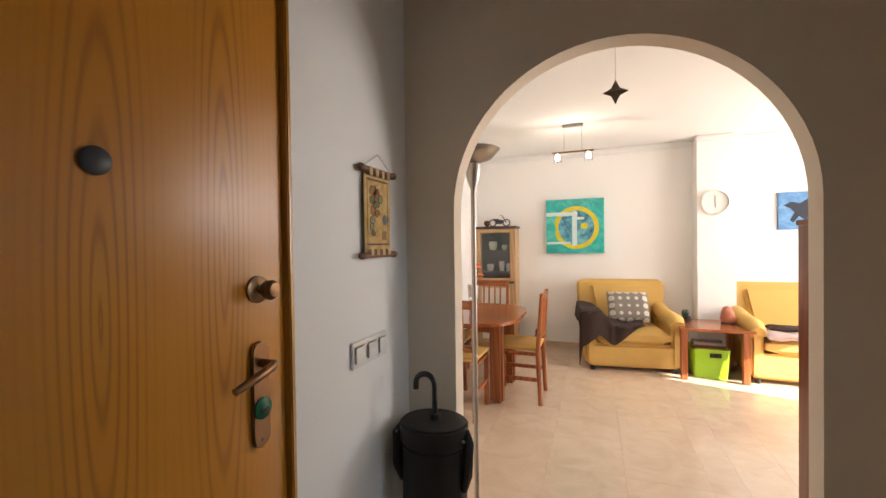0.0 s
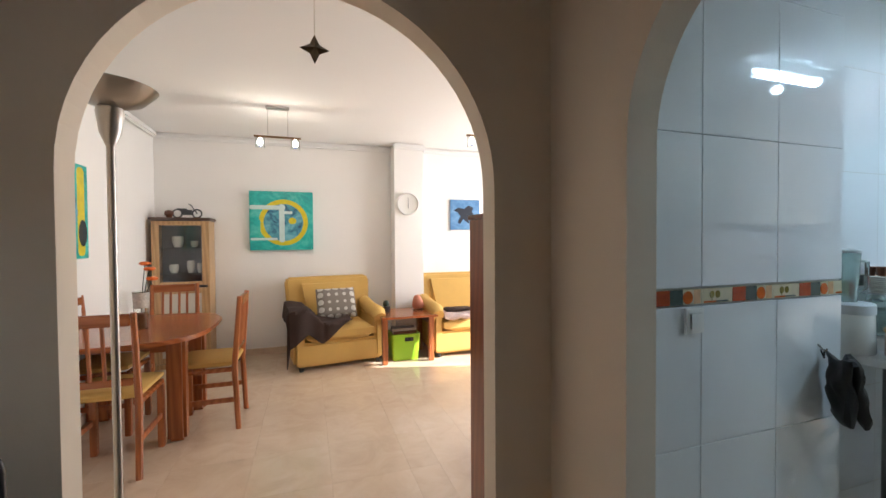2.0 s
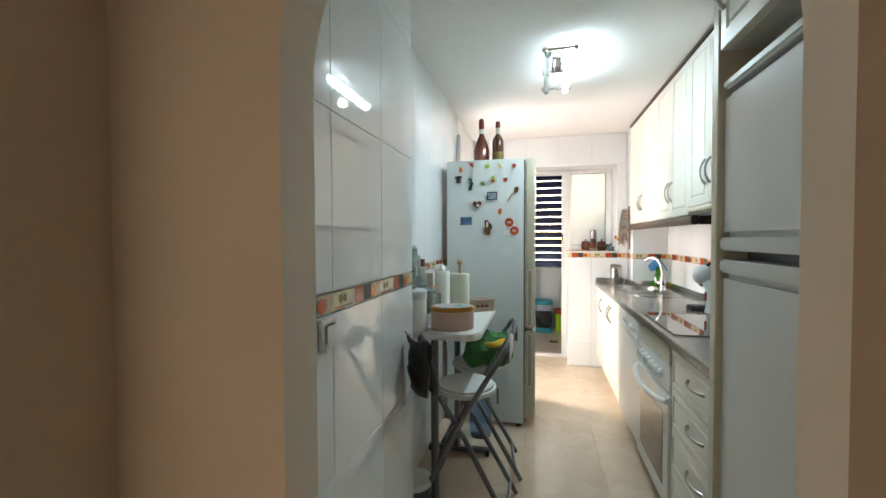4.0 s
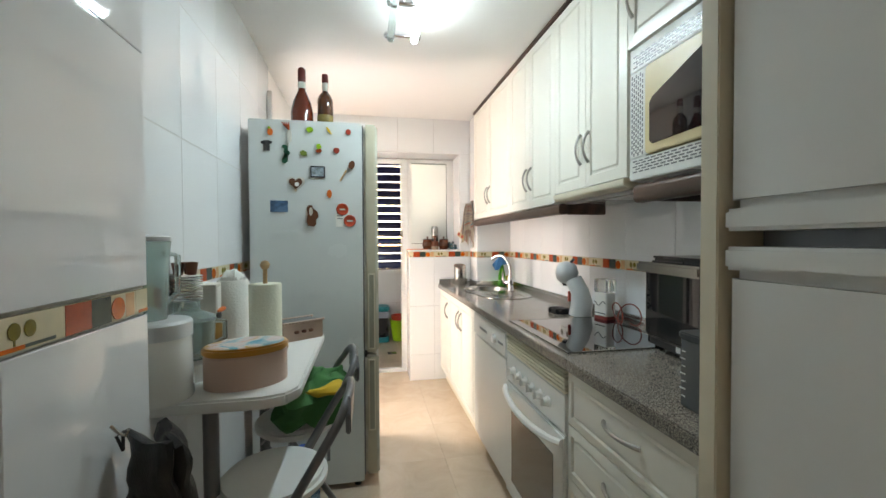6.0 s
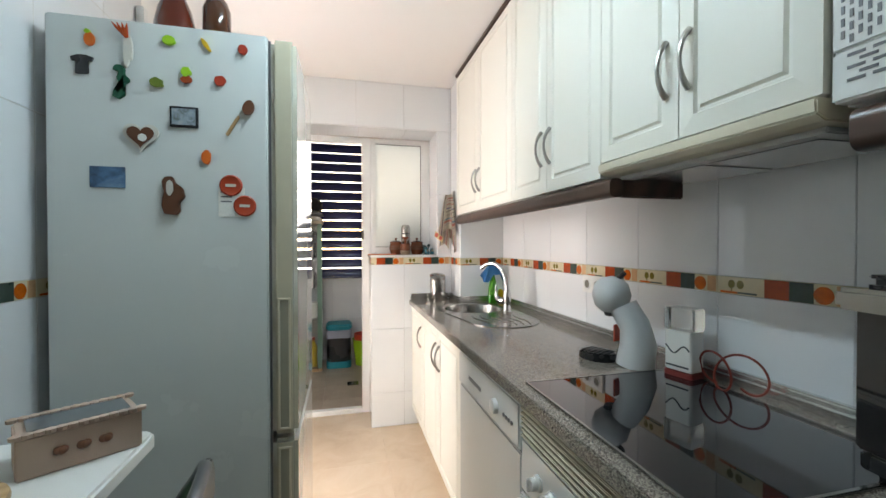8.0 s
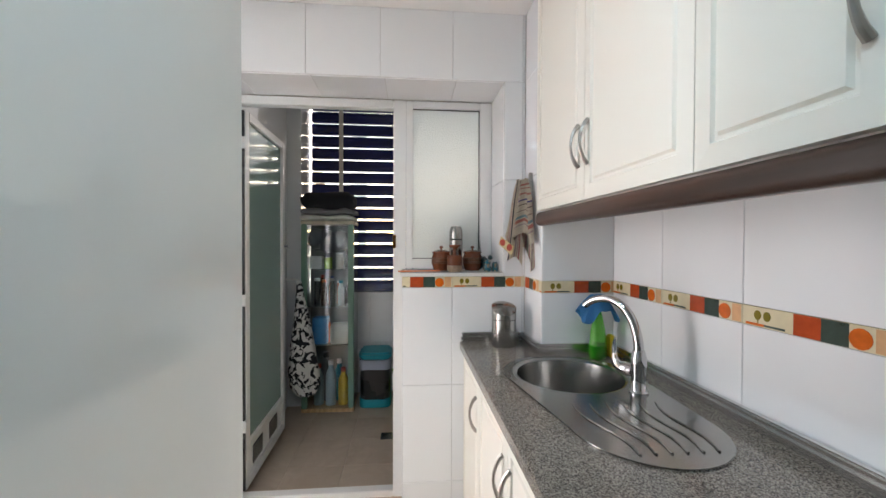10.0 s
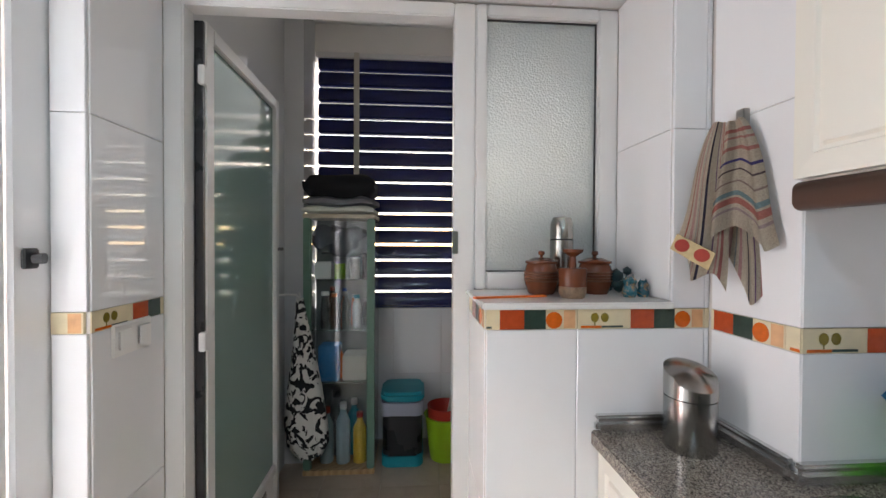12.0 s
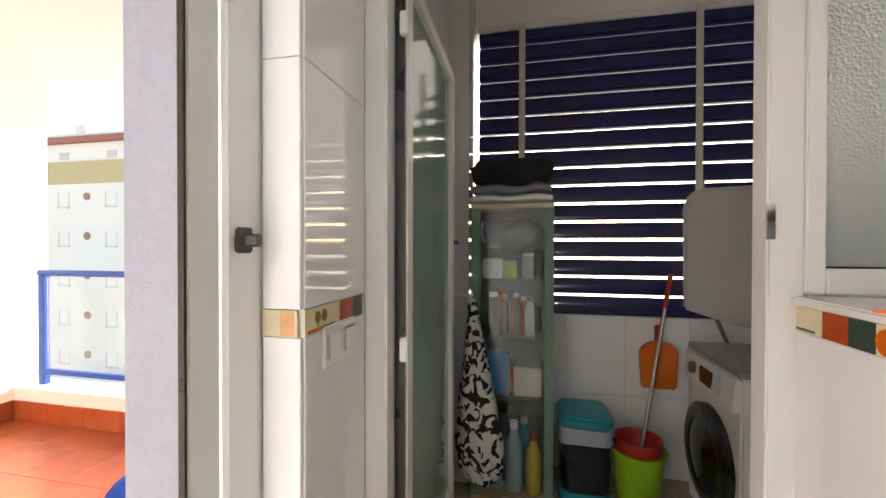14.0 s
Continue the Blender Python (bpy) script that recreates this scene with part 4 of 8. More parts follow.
# ---------- things in the kitchen ----------
TT = 0.905  # table top
M_CHINA = mat("white_china", (0.80, 0.79, 0.75), 0.15, var=0.02, coat=0.3)
M_PAPER = mat("paper_towel", (0.80, 0.79, 0.74), 0.95, var=0.03, bump=0.5, bump_scale=140)
M_PAPERCREAM = mat("cream_paper_towel", (0.72, 0.72, 0.58), 0.95, var=0.04, bump=0.6, bump_scale=120)
M_TIN = mat("pale_pink_tin", (0.62, 0.44, 0.36), 0.35, var=0.05, scale=5)
M_TINRIM = mat("ochre_tin_lid", (0.52, 0.25, 0.045), 0.3, 0.3, var=0.15)
M_CARD = mat("card_box", (0.66, 0.63, 0.56), 0.7, var=0.05)
M_HONEY = mat("preserve_in_jar", (0.30, 0.16, 0.045), 0.15, var=0.4, scale=22, coat=0.5)
M_PINKBOX = mat("faded_pink_box", (0.52, 0.38, 0.30), 0.6, var=0.15, scale=14)
M_GREENBAG = mat("green_cotton", (0.055, 0.20, 0.06), 0.9, var=0.35, scale=9, bump=0.5, bump_scale=150)
M_YELLOW = mat("yellow_print", (0.70, 0.44, 0.02), 0.7, var=0.15)
M_AMBER = mat("red_liquor", (0.14, 0.022, 0.010), 0.08, var=0.35, scale=9, coat=0.6)
M_AMBER2 = mat("brown_liquor", (0.075, 0.022, 0.008), 0.08, var=0.4, scale=12, coat=0.6)
M_HERBS = mat("herbs_in_bottle", (0.20, 0.14, 0.035), 0.4, var=0.6, scale=90)
M_WAX = mat("red_wax", (0.13, 0.012, 0.008), 0.4)
M_BROWN = mat("brown_clay", (0.13, 0.045, 0.018), 0.45, var=0.3, scale=30)
M_COFFEEGREY = mat("light_grey_plastic", (0.61, 0.62, 0.62), 0.3, var=0.02, coat=0.15)
M_DARKGREY = mat("dark_grey_plastic", (0.05, 0.053, 0.057), 0.35, var=0.1)
M_SMOKE = glass("smoked_plastic", (0.30, 0.32, 0.34), 0.12, 0.55)
M_GREENLIQ = glass("green_clear_plastic", (0.18, 0.75, 0.06), 0.06, 0.75)
M_WATERBLUE = glass("blue_clear_plastic", (0.35, 0.60, 0.95), 0.08, 0.8)


def lobes(name, n, r, at, material, parent, squash=0.5):
    bm = bmesh.new()
    for i in range(n):
        a = 2 * math.pi * i / n
        bmesh.ops.create_icosphere(bm, subdivisions=2, radius=r, matrix=Matrix.Translation((at[0] + 0.6 * r * math.cos(a), at[1] + 0.6 * r * math.sin(a), at[2])) @ Matrix.Diagonal((1, 1, squash, 1)))
    return part(name, bm, material, parent, smooth=True)


# food processor and blender jug
fp = thing("food_processor", "white food processor base with clear jug and grey band", "food processor", "", (1.995, 1.200, TT))
part("base", lathe([(0.079, 0), (0.082, 0.006), (0.078, 0.15), (0.075, 0.158), (0, 0.158)], 32), M_CHINA, fp, smooth=True)
part("grey_band", lathe([(0.0805, 0), (0.0805, 0.036), (0.074, 0.042), (0, 0.042)], 32), M_COFFEEGREY, fp, smooth=True, at=(0, 0, 0.158))
jg = part("jug", shell([(0.044, 0.202), (0.053, 0.38), (0.055, 0.40), (0.052, 0.40), (0.041, 0.206)], 28), M_GREENGLASS, fp, "clear plastic blender jug", smooth=True, at=(0.0, 0.02, 0))
part("lid", lathe([(0.057, 0), (0.057, 0.010), (0.03, 0.016), (0, 0.016)], 28), M_COFFEEGREY, jg, smooth=True, at=(0, 0, 0.40))
part("jug_handle", tube([(0.048, -0.02, 0.37), (0.078, -0.04, 0.36), (0.078, -0.04, 0.26), (0.042, -0.02, 0.23)], 0.008, 8), M_GREENGLASS, jg, smooth=True)
bw = thing("processor_bowl", "clear plastic processor bowl on a white foot", "bowl", "", (2.142, 1.180, TT))
part("foot", lathe([(0.052, 0), (0.055, 0.05), (0.045, 0.06), (0, 0.06)], 24), M_CHINA, bw, smooth=True)
part("bowl", shell([(0.050, 0.062), (0.062, 0.08), (0.066, 0.17), (0.063, 0.17), (0.058, 0.084), (0.046, 0.066)], 28), M_GREENGLASS, bw, smooth=True)
part("lid", lathe([(0.069, 0.171), (0.067, 0.182), (0.03, 0.198), (0.02, 0.225), (0, 0.226)], 28), M_GREENGLASS, bw, smooth=True)
part("handle", tube([(0.05, -0.04, 0.16), (0.075, -0.07, 0.15), (0.075, -0.07, 0.10), (0.05, -0.04, 0.085)], 0.008, 8), M_GREENGLASS, bw, smooth=True)
# stacked saucers with cups of coffee pods
sc = thing("saucer_stack", "stack of white saucers with small brown cups on top", "saucers", "", (2.285, 1.243, TT))
part("jar", lathe([(0.042, 0), (0.044, 0.10), (0.036, 0.205), (0, 0.205)], 20), M_GREENGLASS, sc, smooth=True)
for i in range(10):
    part("saucer", lathe([(0.020, 0), (0.045, 0.006), (0.046, 0.0075), (0.02, 0.003), (0, 0.003)], 24), M_CHINA, sc, smooth=True, at=(0, 0, 0.205 + i * 0.0085))
for a in range(3):
    c = part("cup", lathe([(0.013, 0), (0.020, 0.04), (0.018, 0.04), (0.011, 0.004), (0, 0.004)], 12), M_BROWN, sc, "brown paper cup", smooth=True, at=(0.022 * math.cos(a * 2.1), 0.022 * math.sin(a * 2.1), 0.292))
cb = thing("card_box", "small cream cardboard box standing on a jar", "box", "", (2.418, 1.235, TT + 0.1485), 8)
part("carton", box(-0.045, 0.045, -0.040, 0.040, 0, 0.100), M_CARD, cb, bevel=0.002)
part("flap", box(-0.030, 0.030, -0.0415, -0.0402, 0.012, 0.088), M_PAPER, cb)
ja = thing("preserve_jar", "glass jar of brown preserve with a dark lid", "jar", "", (2.418, 1.232, TT))
part("jar", lathe([(0.046, 0), (0.052, 0.01), (0.052, 0.105), (0.042, 0.124), (0, 0.124)], 24), M_HONEY, ja, smooth=True)
part("lid", lathe([(0.044, 0.1245), (0.046, 0.130), (0.045, 0.147), (0, 0.148)], 24), M_BLACK, ja, smooth=True)
part("orange_scoop", tube([(-0.03, -0.046, 0.155), (0.0, -0.050, 0.158), (0.035, -0.046, 0.156)], [0.004, 0.009, 0.006], 8), M_ORANGE, ja, smooth=True)
wr = thing("paper_roll", "white paper roll in a round dispenser", "paper roll", "", (2.555, 1.188, TT))
part("dispenser_base", lathe([(0.062, 0), (0.066, 0.008), (0.062, 0.030), (0, 0.030)], 28), M_CHINA, wr, smooth=True)
part("roll", lathe([(0.058, 0.030), (0.060, 0.235), (0.052, 0.25), (0.02, 0.248), (0, 0.24)], 28), M_PAPER, wr, smooth=True)
part("loose_end", rough_up(cushion(0.085, 0.06, 0.05, 6, at=(0, 0, 0.235)), 0.012, 30), M_PAPER, wr, smooth=True)
kr = thing("kitchen_roll_holder", "kitchen roll on a wooden holder with a ball finial", "kitchen roll", "", (2.43, 1.04, TT))
part("wooden_base", lathe([(0.075, 0), (0.078, 0.006), (0.076, 0.014), (0, 0.014)], 28), M_BEECH, kr, smooth=True)
part("roll", lathe([(0.018, 0.014), (0.055, 0.014), (0.056, 0.02), (0.056, 0.240), (0.054, 0.244), (0.018, 0.244)], 28), M_PAPERCREAM, kr, smooth=True)
part("pole", tube([(0, 0, 0.014), (0, 0, 0.30)], 0.008, 10), M_BEECH, kr, smooth=True)
part("ball", lathe([(0, -0.018), (0.012, -0.013), (0.018, 0), (0.012, 0.013), (0, 0.018)], 16), M_BEECH, kr, smooth=True, at=(0, 0, 0.312))
tn = thing("oval_tin", "oval pale pink biscuit tin with painted ochre lid", "tin", "", (2.080, 1.010, TT), 20)
part("tin_body", prism(ellipse(0.150, 0.215, 44), 0.0, 0.090, "z"), M_TIN, tn, smooth=True, bevel=0.003)
ld = part("lid", prism(ellipse(0.157, 0.222, 44), 0.0905, 0.112, "z"), M_TINRIM, tn, smooth=True, bevel=0.005)
M_LIDPAINT = stone("painted_lid", [(0.34, (0.10, 0.36, 0.46)), (0.42, (0.28, 0.48, 0.54)), (0.48, (0.66, 0.60, 0.56)), (0.55, (0.68, 0.50, 0.46)), (0.62, (0.60, 0.36, 0.04)), (0.68, (0.62, 0.56, 0.50)), (0.74, (0.06, 0.04, 0.03))], 11, 0.25)
part("painted_top", prism(ellipse(0.138, 0.200, 40), 0.1115, 0.1135, "z"), M_LIDPAINT, ld, "painted birds and flowers")
db = thing("trinket_box", "faded pink decorated box with scalloped lid", "box", "", (2.60, 0.955, TT), -55)
part("box_body", box(-0.085, 0.085, -0.05, 0.05, 0, 0.07), M_PINKBOX, db, bevel=0.003)
for i in range(13):
    part("scallop", lathe([(0, 0), (0.008, 0.002), (0.0085, 0.008), (0, 0.011)], 8), M_PINKBOX, db, smooth=True, at=(-0.084 + i * 0.014, -0.049, 0.069))
    part("scallop", lathe([(0, 0), (0.008, 0.002), (0.0085, 0.008), (0, 0.011)], 8), M_PINKBOX, db, smooth=True, at=(-0.084 + i * 0.014, 0.049, 0.069))
part("lid_panel", box(-0.07, 0.07, -0.036, 0.036, 0.070, 0.076), M_SMOKE, db)
for i in range(3):
    lobes("rose", 5, 0.007, (-0.03 + 0.03 * i, -0.0505, 0.036), M_BROWN, db, 1.0)
# green bag on the second stool
gb = thing("cloth_bag", "green cotton bag with yellow print lying on a stool", "bag", "", (2.47, 0.875, 0.632), 15)
bm = rough_up(cushion(0.30, 0.24, 0.16, 20), 0.045, 16, 3)
part("bag", bm, M_GREENBAG, gb, smooth=True)
part("print", rough_up(cushion(0.15, 0.13, 0.030, 12, at=(-0.075, -0.02, 0.122)), 0.020, 14, 5), M_YELLOW, gb, "yellow printed patch", smooth=True)
wj = thing("water_bottle", "large blue plastic water bottle on the floor", "bottle", "", (2.86, 0.98, 0.0))
part("bottle", lathe([(0.07, 0), (0.075, 0.02), (0.075, 0.10), (0.07, 0.11), (0.075, 0.12), (0.075, 0.22), (0.04, 0.28), (0.022, 0.30), (0, 0.30)], 24), M_WATERBLUE, wj, smooth=True)
part("cap", lathe([(0.024, 0.30), (0.024, 0.325), (0, 0.326)], 16), M_BLUEFRAME, wj, smooth=True)
pb = thing("small_pedal_bin", "small dark round bin with a white band", "bin", "", (1.935, 1.17, 0.0))
part("bin", lathe([(0.075, 0), (0.082, 0.02), (0.085, 0.19), (0, 0.19)], 24), M_DARKGREY, pb, smooth=True)
part("lid", lathe([(0.088, 0.19), (0.086, 0.215), (0.03, 0.235), (0, 0.236)], 24), M_WHITEPLASTIC, pb, smooth=True)
gl = thing("oven_glove", "pair of black quilted oven gloves hanging from a hook", "oven glove", "", (1.66, 1.085, 0.935))
for k, (dx, dy, tilt, turn) in enumerate(((0.010, 0.0, -8, 55), (0.040, -0.020, -16, 35))):
    bm = cushion(0.115, 0.24 - 0.02 * k, 0.042, 12)
    bm.transform(Matrix.Rotation(radians(90), 4, "X") @ Matrix.Translation((0, -0.115, 0)))
    bm.transform(Matrix.Translation((dx, dy, 0)) @ Matrix.Rotation(radians(tilt), 4, "Y") @ Matrix.Rotation(radians(turn), 4, "Z"))
    rough_up(bm, 0.014, 18, 2 + k)
    part("mitt", bm, M_LEATHER, gl, smooth=True)
part("loop", tube([(0.0, 0.015, 0.0), (0.01, 0.02, 0.03), (-0.01, 0.02, 0.03), (0, 0.015, 0)], 0.003, 6), M_LEATHER, gl)
part("hook", tube([(0.0, 0.034, 0.045), (0.0, 0.020, 0.030), (0.0, 0.010, 0.026), (0.0, 0.006, 0.036)], 0.003, 6), M_STEEL, gl, "small steel hook", smooth=True)

# magnets on the fridge's side; (y, z) on the panel at x = 3.014
FXP = 3.0145


def flat_magnet(name, label, outline, y, z, material, t=0.008, category="fridge magnet"):
    th = thing(name, label, category, "fridge magnets", (FXP, y, z))
    part("magnet", prism(outline, -t, 0.0, "x"), material, th, bevel=min(0.002, t * 0.3))
    return th


def blob(w, h, n=14, wob=0.15, seed=0):
    rnd = random.Random(seed)
    return [((w / 2) * (1 + wob * (rnd.random() - 0.5)) * math.cos(2 * math.pi * i / n), (h / 2) * (1 + wob * (rnd.random() - 0.5)) * math.sin(2 * math.pi * i / n)) for i in range(n)]


m = flat_magnet("vegetable_magnet", "small orange mango magnet with green tip", blob(0.026, 0.038, 14, .1, 1), 1.143, 1.850, M_ORANGE)
part("leaf", prism(blob(0.014, 0.012, 10, .3, 2), -0.009, 0.0, "x"), M_GREEN, m, at=(0, 0.004, 0.020))
m = flat_magnet("chili_magnet", "bunch of dried chili and garlic magnet", blob(0.024, 0.085, 18, .5, 3), 1.053, 1.832, M_CARD)
for i in range(4):
    part("chili", tube([(-0.009, 0, 0.03), (-0.011, 0.010 + 0.008 * i - 0.01, 0.055), (-0.008, 0.012 + 0.012 * i - 0.012, 0.07)], [0.004, 0.004, 0.001], 6), M_BRED, m, smooth=True)
flat_magnet("lime_magnet", "small green lime magnet", blob(0.036, 0.028, 14, .25, 4), 0.953, 1.869, M_GREEN)
flat_magnet("banana_magnet", "small yellow banana magnet", [(-0.016, -0.017), (-0.010, -0.018), (0.004, -0.004), (0.014, 0.018), (0.009, 0.020), (-0.004, 0.008)], 0.860, 1.866, M_YELLOW)
flat_magnet("apple_magnet", "small round dark red apple magnet", blob(0.027, 0.030, 14, .1, 5), 0.762, 1.864, M_RED)
flat_magnet("shirt_magnet", "small black T-shirt shaped magnet", [(-0.028, 0.020), (-0.010, 0.026), (0.010, 0.026), (0.028, 0.018), (0.023, 0.006), (0.015, 0.009), (0.016, -0.026), (-0.016, -0.025), (-0.015, 0.010), (-0.023, 0.008)], 1.161, 1.781, M_BLACK, 0.005)
m = flat_magnet("seahorse_magnet", "green seahorse shaped magnet", [(0.012, 0.046), (-0.004, 0.046), (-0.012, 0.036), (-0.010, 0.020), (-0.022, 0.010), (-0.022, 0.0), (-0.012, -0.006), (-0.004, -0.022), (0.004, -0.034), (0.014, -0.028), (0.016, -0.040), (0.004, -0.046), (-0.008, -0.036), (0.0, -0.010), (0.010, 0.010), (0.004, 0.026), (0.020, 0.032)], 1.071, 1.742, mat("green_resin", (0.01, 0.10, 0.05), 0.4))
flat_magnet("frog_magnet", "small yellow-green frog magnet", blob(0.038, 0.032, 14, .6, 7), 0.984, 1.747, mat("olive_resin", (0.16, 0.22, 0.03), 0.4))
m = flat_magnet("carrot_magnet", "bunch of red radishes magnet", blob(0.034, 0.022, 14, .3, 8), 0.910, 1.763, M_BRED)
part("leaves", prism(blob(0.026, 0.028, 12, .4, 9), -0.009, 0.0, "x"), M_GREEN, m, at=(0, 0, 0.022))
flat_magnet("tomato_magnet", "small red tomato magnet", blob(0.030, 0.030, 14, .3, 10), 0.823, 1.768, M_RED)
m = flat_magnet("picture_magnet", "framed landscape picture magnet", rrect(0.072, 0.058, 0.002), 0.916, 1.656, M_BLACK)
part("picture", box(-0.0092, -0.0078, -0.030, 0.030, -0.023, 0.023), stone("tiny_landscape", [(0.3, (0.07, 0.09, 0.05)), (0.55, (0.30, 0.36, 0.42)), (0.8, (0.5, 0.5, 0.48))], 40, 0.4), m)
sm = flat_magnet("spoon_magnet", "wooden spoon magnet filled with coffee beans", [(0.031, -0.052), (0.038, -0.046), (0.004, 0.012), (-0.002, 0.006)], 0.772, 1.660, M_BEECH)
part("spoon_bowl", prism(blob(0.030, 0.044, 16, .05, 11), -0.012, 0.0, "x"), M_BROWN, sm, at=(0, -0.025, 0.035), rot=(20, 0, 0))
hp = [(0.044 * math.sin(a) ** 3, 0.0027 * (13 * math.cos(a) - 5 * math.cos(2 * a) - 2 * math.cos(3 * a) - math.cos(4 * a))) for a in [2 * math.pi * i / 28 for i in range(28)]]
hm = flat_magnet("heart_magnet", "heart-shaped magnet with brown centre", hp, 1.023, 1.596, M_CARD)
part("heart_inlay", prism([(a * .75, b * .75) for a, b in hp], -0.011, -0.008, "x"), M_BROWN, hm)
part("white_flower", lathe([(0.011, 0), (0.011, 0.003), (0, 0.004)], 8), M_CHINA, hm, at=(-0.011, -0.006, -0.006), rot=(0, -90, 0))
flat_magnet("pepper_magnet", "small orange pepper magnet", blob(0.026, 0.042, 12, .25, 12), 0.860, 1.545, M_ORANGE)
cm = flat_magnet("postcard_magnet", "small blue seascape photo magnet", rrect(0.084, 0.058, 0.002), 1.105, 1.479, stone("seascape", [(0.35, (0.02, 0.03, 0.05)), (0.5, (0.06, 0.15, 0.28)), (0.75, (0.22, 0.34, 0.46))], 9, 0.3), 0.003)
bmag = flat_magnet("bear_magnet", "brown carved animal magnet", [(-0.010, -0.055), (0.020, -0.052), (0.026, -0.030), (0.024, -0.008), (0.020, 0.010), (0.026, 0.040), (0.018, 0.052), (0.0, 0.054), (-0.008, 0.036), (-0.026, 0.022), (-0.032, -0.004), (-0.018, -0.020), (-0.020, -0.044)], 0.946, 1.432, M_BROWN, 0.014)
part("pale_muzzle", prism(blob(0.018, 0.044, 12, .2, 13), -0.0165, -0.013, "x"), M_CARD, bmag, at=(0, 0.004, 0.022))
for (y, z) in ((0.796, 1.466), (0.759, 1.407)):
    m = thing("round_magnet", "round red-orange bottle-cap magnet", "fridge magnet", "fridge magnets", (FXP, y, z))
    part("disc", lathe([(0.031, 0), (0.031, 0.004), (0.027, 0.007), (0.024, 0.005), (0, 0.005)], 24), mat("red_cap", (0.50, 0.055, 0.018), 0.35) if y > 0.78 else bpy.data.materials["red_cap"], m, smooth=True, rot=(0, -90, 0), at=(0, 0, 0))
    part("print", box(-0.0065, -0.0052, -0.014, 0.014, -0.004, 0.004), M_CARD, m)
nt_ = thing("paper_note", "small white paper note held by round magnets", "note", "", (FXP, 0.79, 1.415))
part("sheet", box(-0.0015, -0.0003, -0.03, 0.04, -0.04, 0.045), M_PAPER, nt_)
for i in range(3):
    part("writing", box(-0.0021, -0.0016, 0.004, 0.034, 0.03 - i * 0.014, 0.034 - i * 0.014), M_GREYMETAL, nt_)
# bottles on the fridge
b1 = thing("liquor_bottle", "wax-sealed bottle of dark red liquor on the fridge", "bottle", "bottles on the fridge", (3.26, 1.025, 1.9155))
part("bottle", lathe([(0.050, 0), (0.060, 0.01), (0.061, 0.11), (0.050, 0.165), (0.020, 0.235), (0.017, 0.30), (0, 0.30)], 28), M_AMBER, b1, smooth=True)
part("raffia", lathe([(0.022, 0.245), (0.023, 0.275), (0.019, 0.28), (0.017, 0.245)], 20), M_CARD, b1, "raffia band")
part("wax_cap", lathe([(0.0195, 0.278), (0.022, 0.30), (0.021, 0.352), (0.012, 0.362), (0, 0.362)], 20), M_WAX, b1, "red wax cap", smooth=True)
b2 = thing("herb_liquor_bottle", "wax-sealed bottle of brown herb liquor on the fridge", "bottle", "bottles on the fridge", (3.27, 0.900, 1.9155))
part("bottle", lathe([(0.040, 0.10), (0.044, 0.11), (0.044, 0.185), (0.034, 0.215), (0.017, 0.235), (0.015, 0.29), (0, 0.29)], 24), M_AMBER2, b2, smooth=True)
part("herbs", lathe([(0.040, 0), (0.0445, 0.008), (0.0442, 0.10), (0.040, 0.1005), (0, 0.1005)], 24), M_HERBS, b2, "herbs at the bottom", smooth=True)
part("raffia", lathe([(0.018, 0.24), (0.019, 0.285), (0.016, 0.287)], 20), M_CARD, b2)
part("wax_cap", lathe([(0.0175, 0.285), (0.0185, 0.30), (0.017, 0.335), (0, 0.338)], 20), M_WAX, b2, "red wax cap", smooth=True)
cd = thing("cable_duct", "white plastic cable duct on the tiled wall", "cable duct", "", (3.62, YL - 0.002, 1.90))
part("duct", box(-0.02, 0.02, -0.03, -0.001, 0, 0.36), M_WHITEPLASTIC, cd, bevel=0.003)

# worktop things
cf = thing("coffee_machine", "round light grey coffee pod machine on the worktop", "coffee machine", "", (2.86, -0.415, 0.9), 25)
part("column", tube([(-0.035, -0.01, 0.0), (-0.045, -0.012, 0.07), (-0.035, -0.008, 0.13), (0.0, 0.0, 0.19)], [0.058, 0.055, 0.047, 0.045], 24), M_COFFEEGREY, cf, smooth=True)
hd_ = part("head", lathe([(0, -0.062), (0.03, -0.056), (0.052, -0.036), (0.062, 0), (0.052, 0.036), (0.03, 0.056), (0, 0.062)], 28), M_COFFEEGREY, cf, smooth=True, at=(0.035, 0.01, 0.225))
part("lever", tube([(-0.02, 0, 0.05), (-0.045, 0.0, 0.075)], 0.008, 8), M_BLACK, hd_)
part("nozzle", lathe([(0.02, -0.07), (0.03, -0.045), (0, -0.045)], 16), M_DARKGREY, hd_)
part("red_panel", box(0.03, 0.035, -0.022, 0.010, 0.02, 0.075), M_RED, cf, "red button panel", at=(-0.008, 0, 0.05))
dt = part("drip_tray", prism(ellipse(0.13, 0.10, 28, 0.085, 0.01), 0.0, 0.028, "z"), M_BLACK, cf, "black drip tray", bevel=0.004)
for i in range(6):
    part("grille_bar", box(0.04 + i * 0.016, 0.044 + i * 0.016, -0.025, 0.045, 0.0285, 0.0315), M_DARKGREY, dt)
kj = thing("plastic_canister", "clear-topped white plastic canister with red base behind the hob", "canister", "", (2.70, -0.50, 0.9), 12)
part("base", prism(rrect(0.088, 0.066, 0.010), 0.0005, 0.022, "z"), mat("dark_red_plastic", (0.20, 0.025, 0.02), 0.35), kj, "dark red base", bevel=0.002)
part("body", prism(rrect(0.084, 0.062, 0.010), 0.0225, 0.140, "z"), M_CHINA, kj, bevel=0.003)
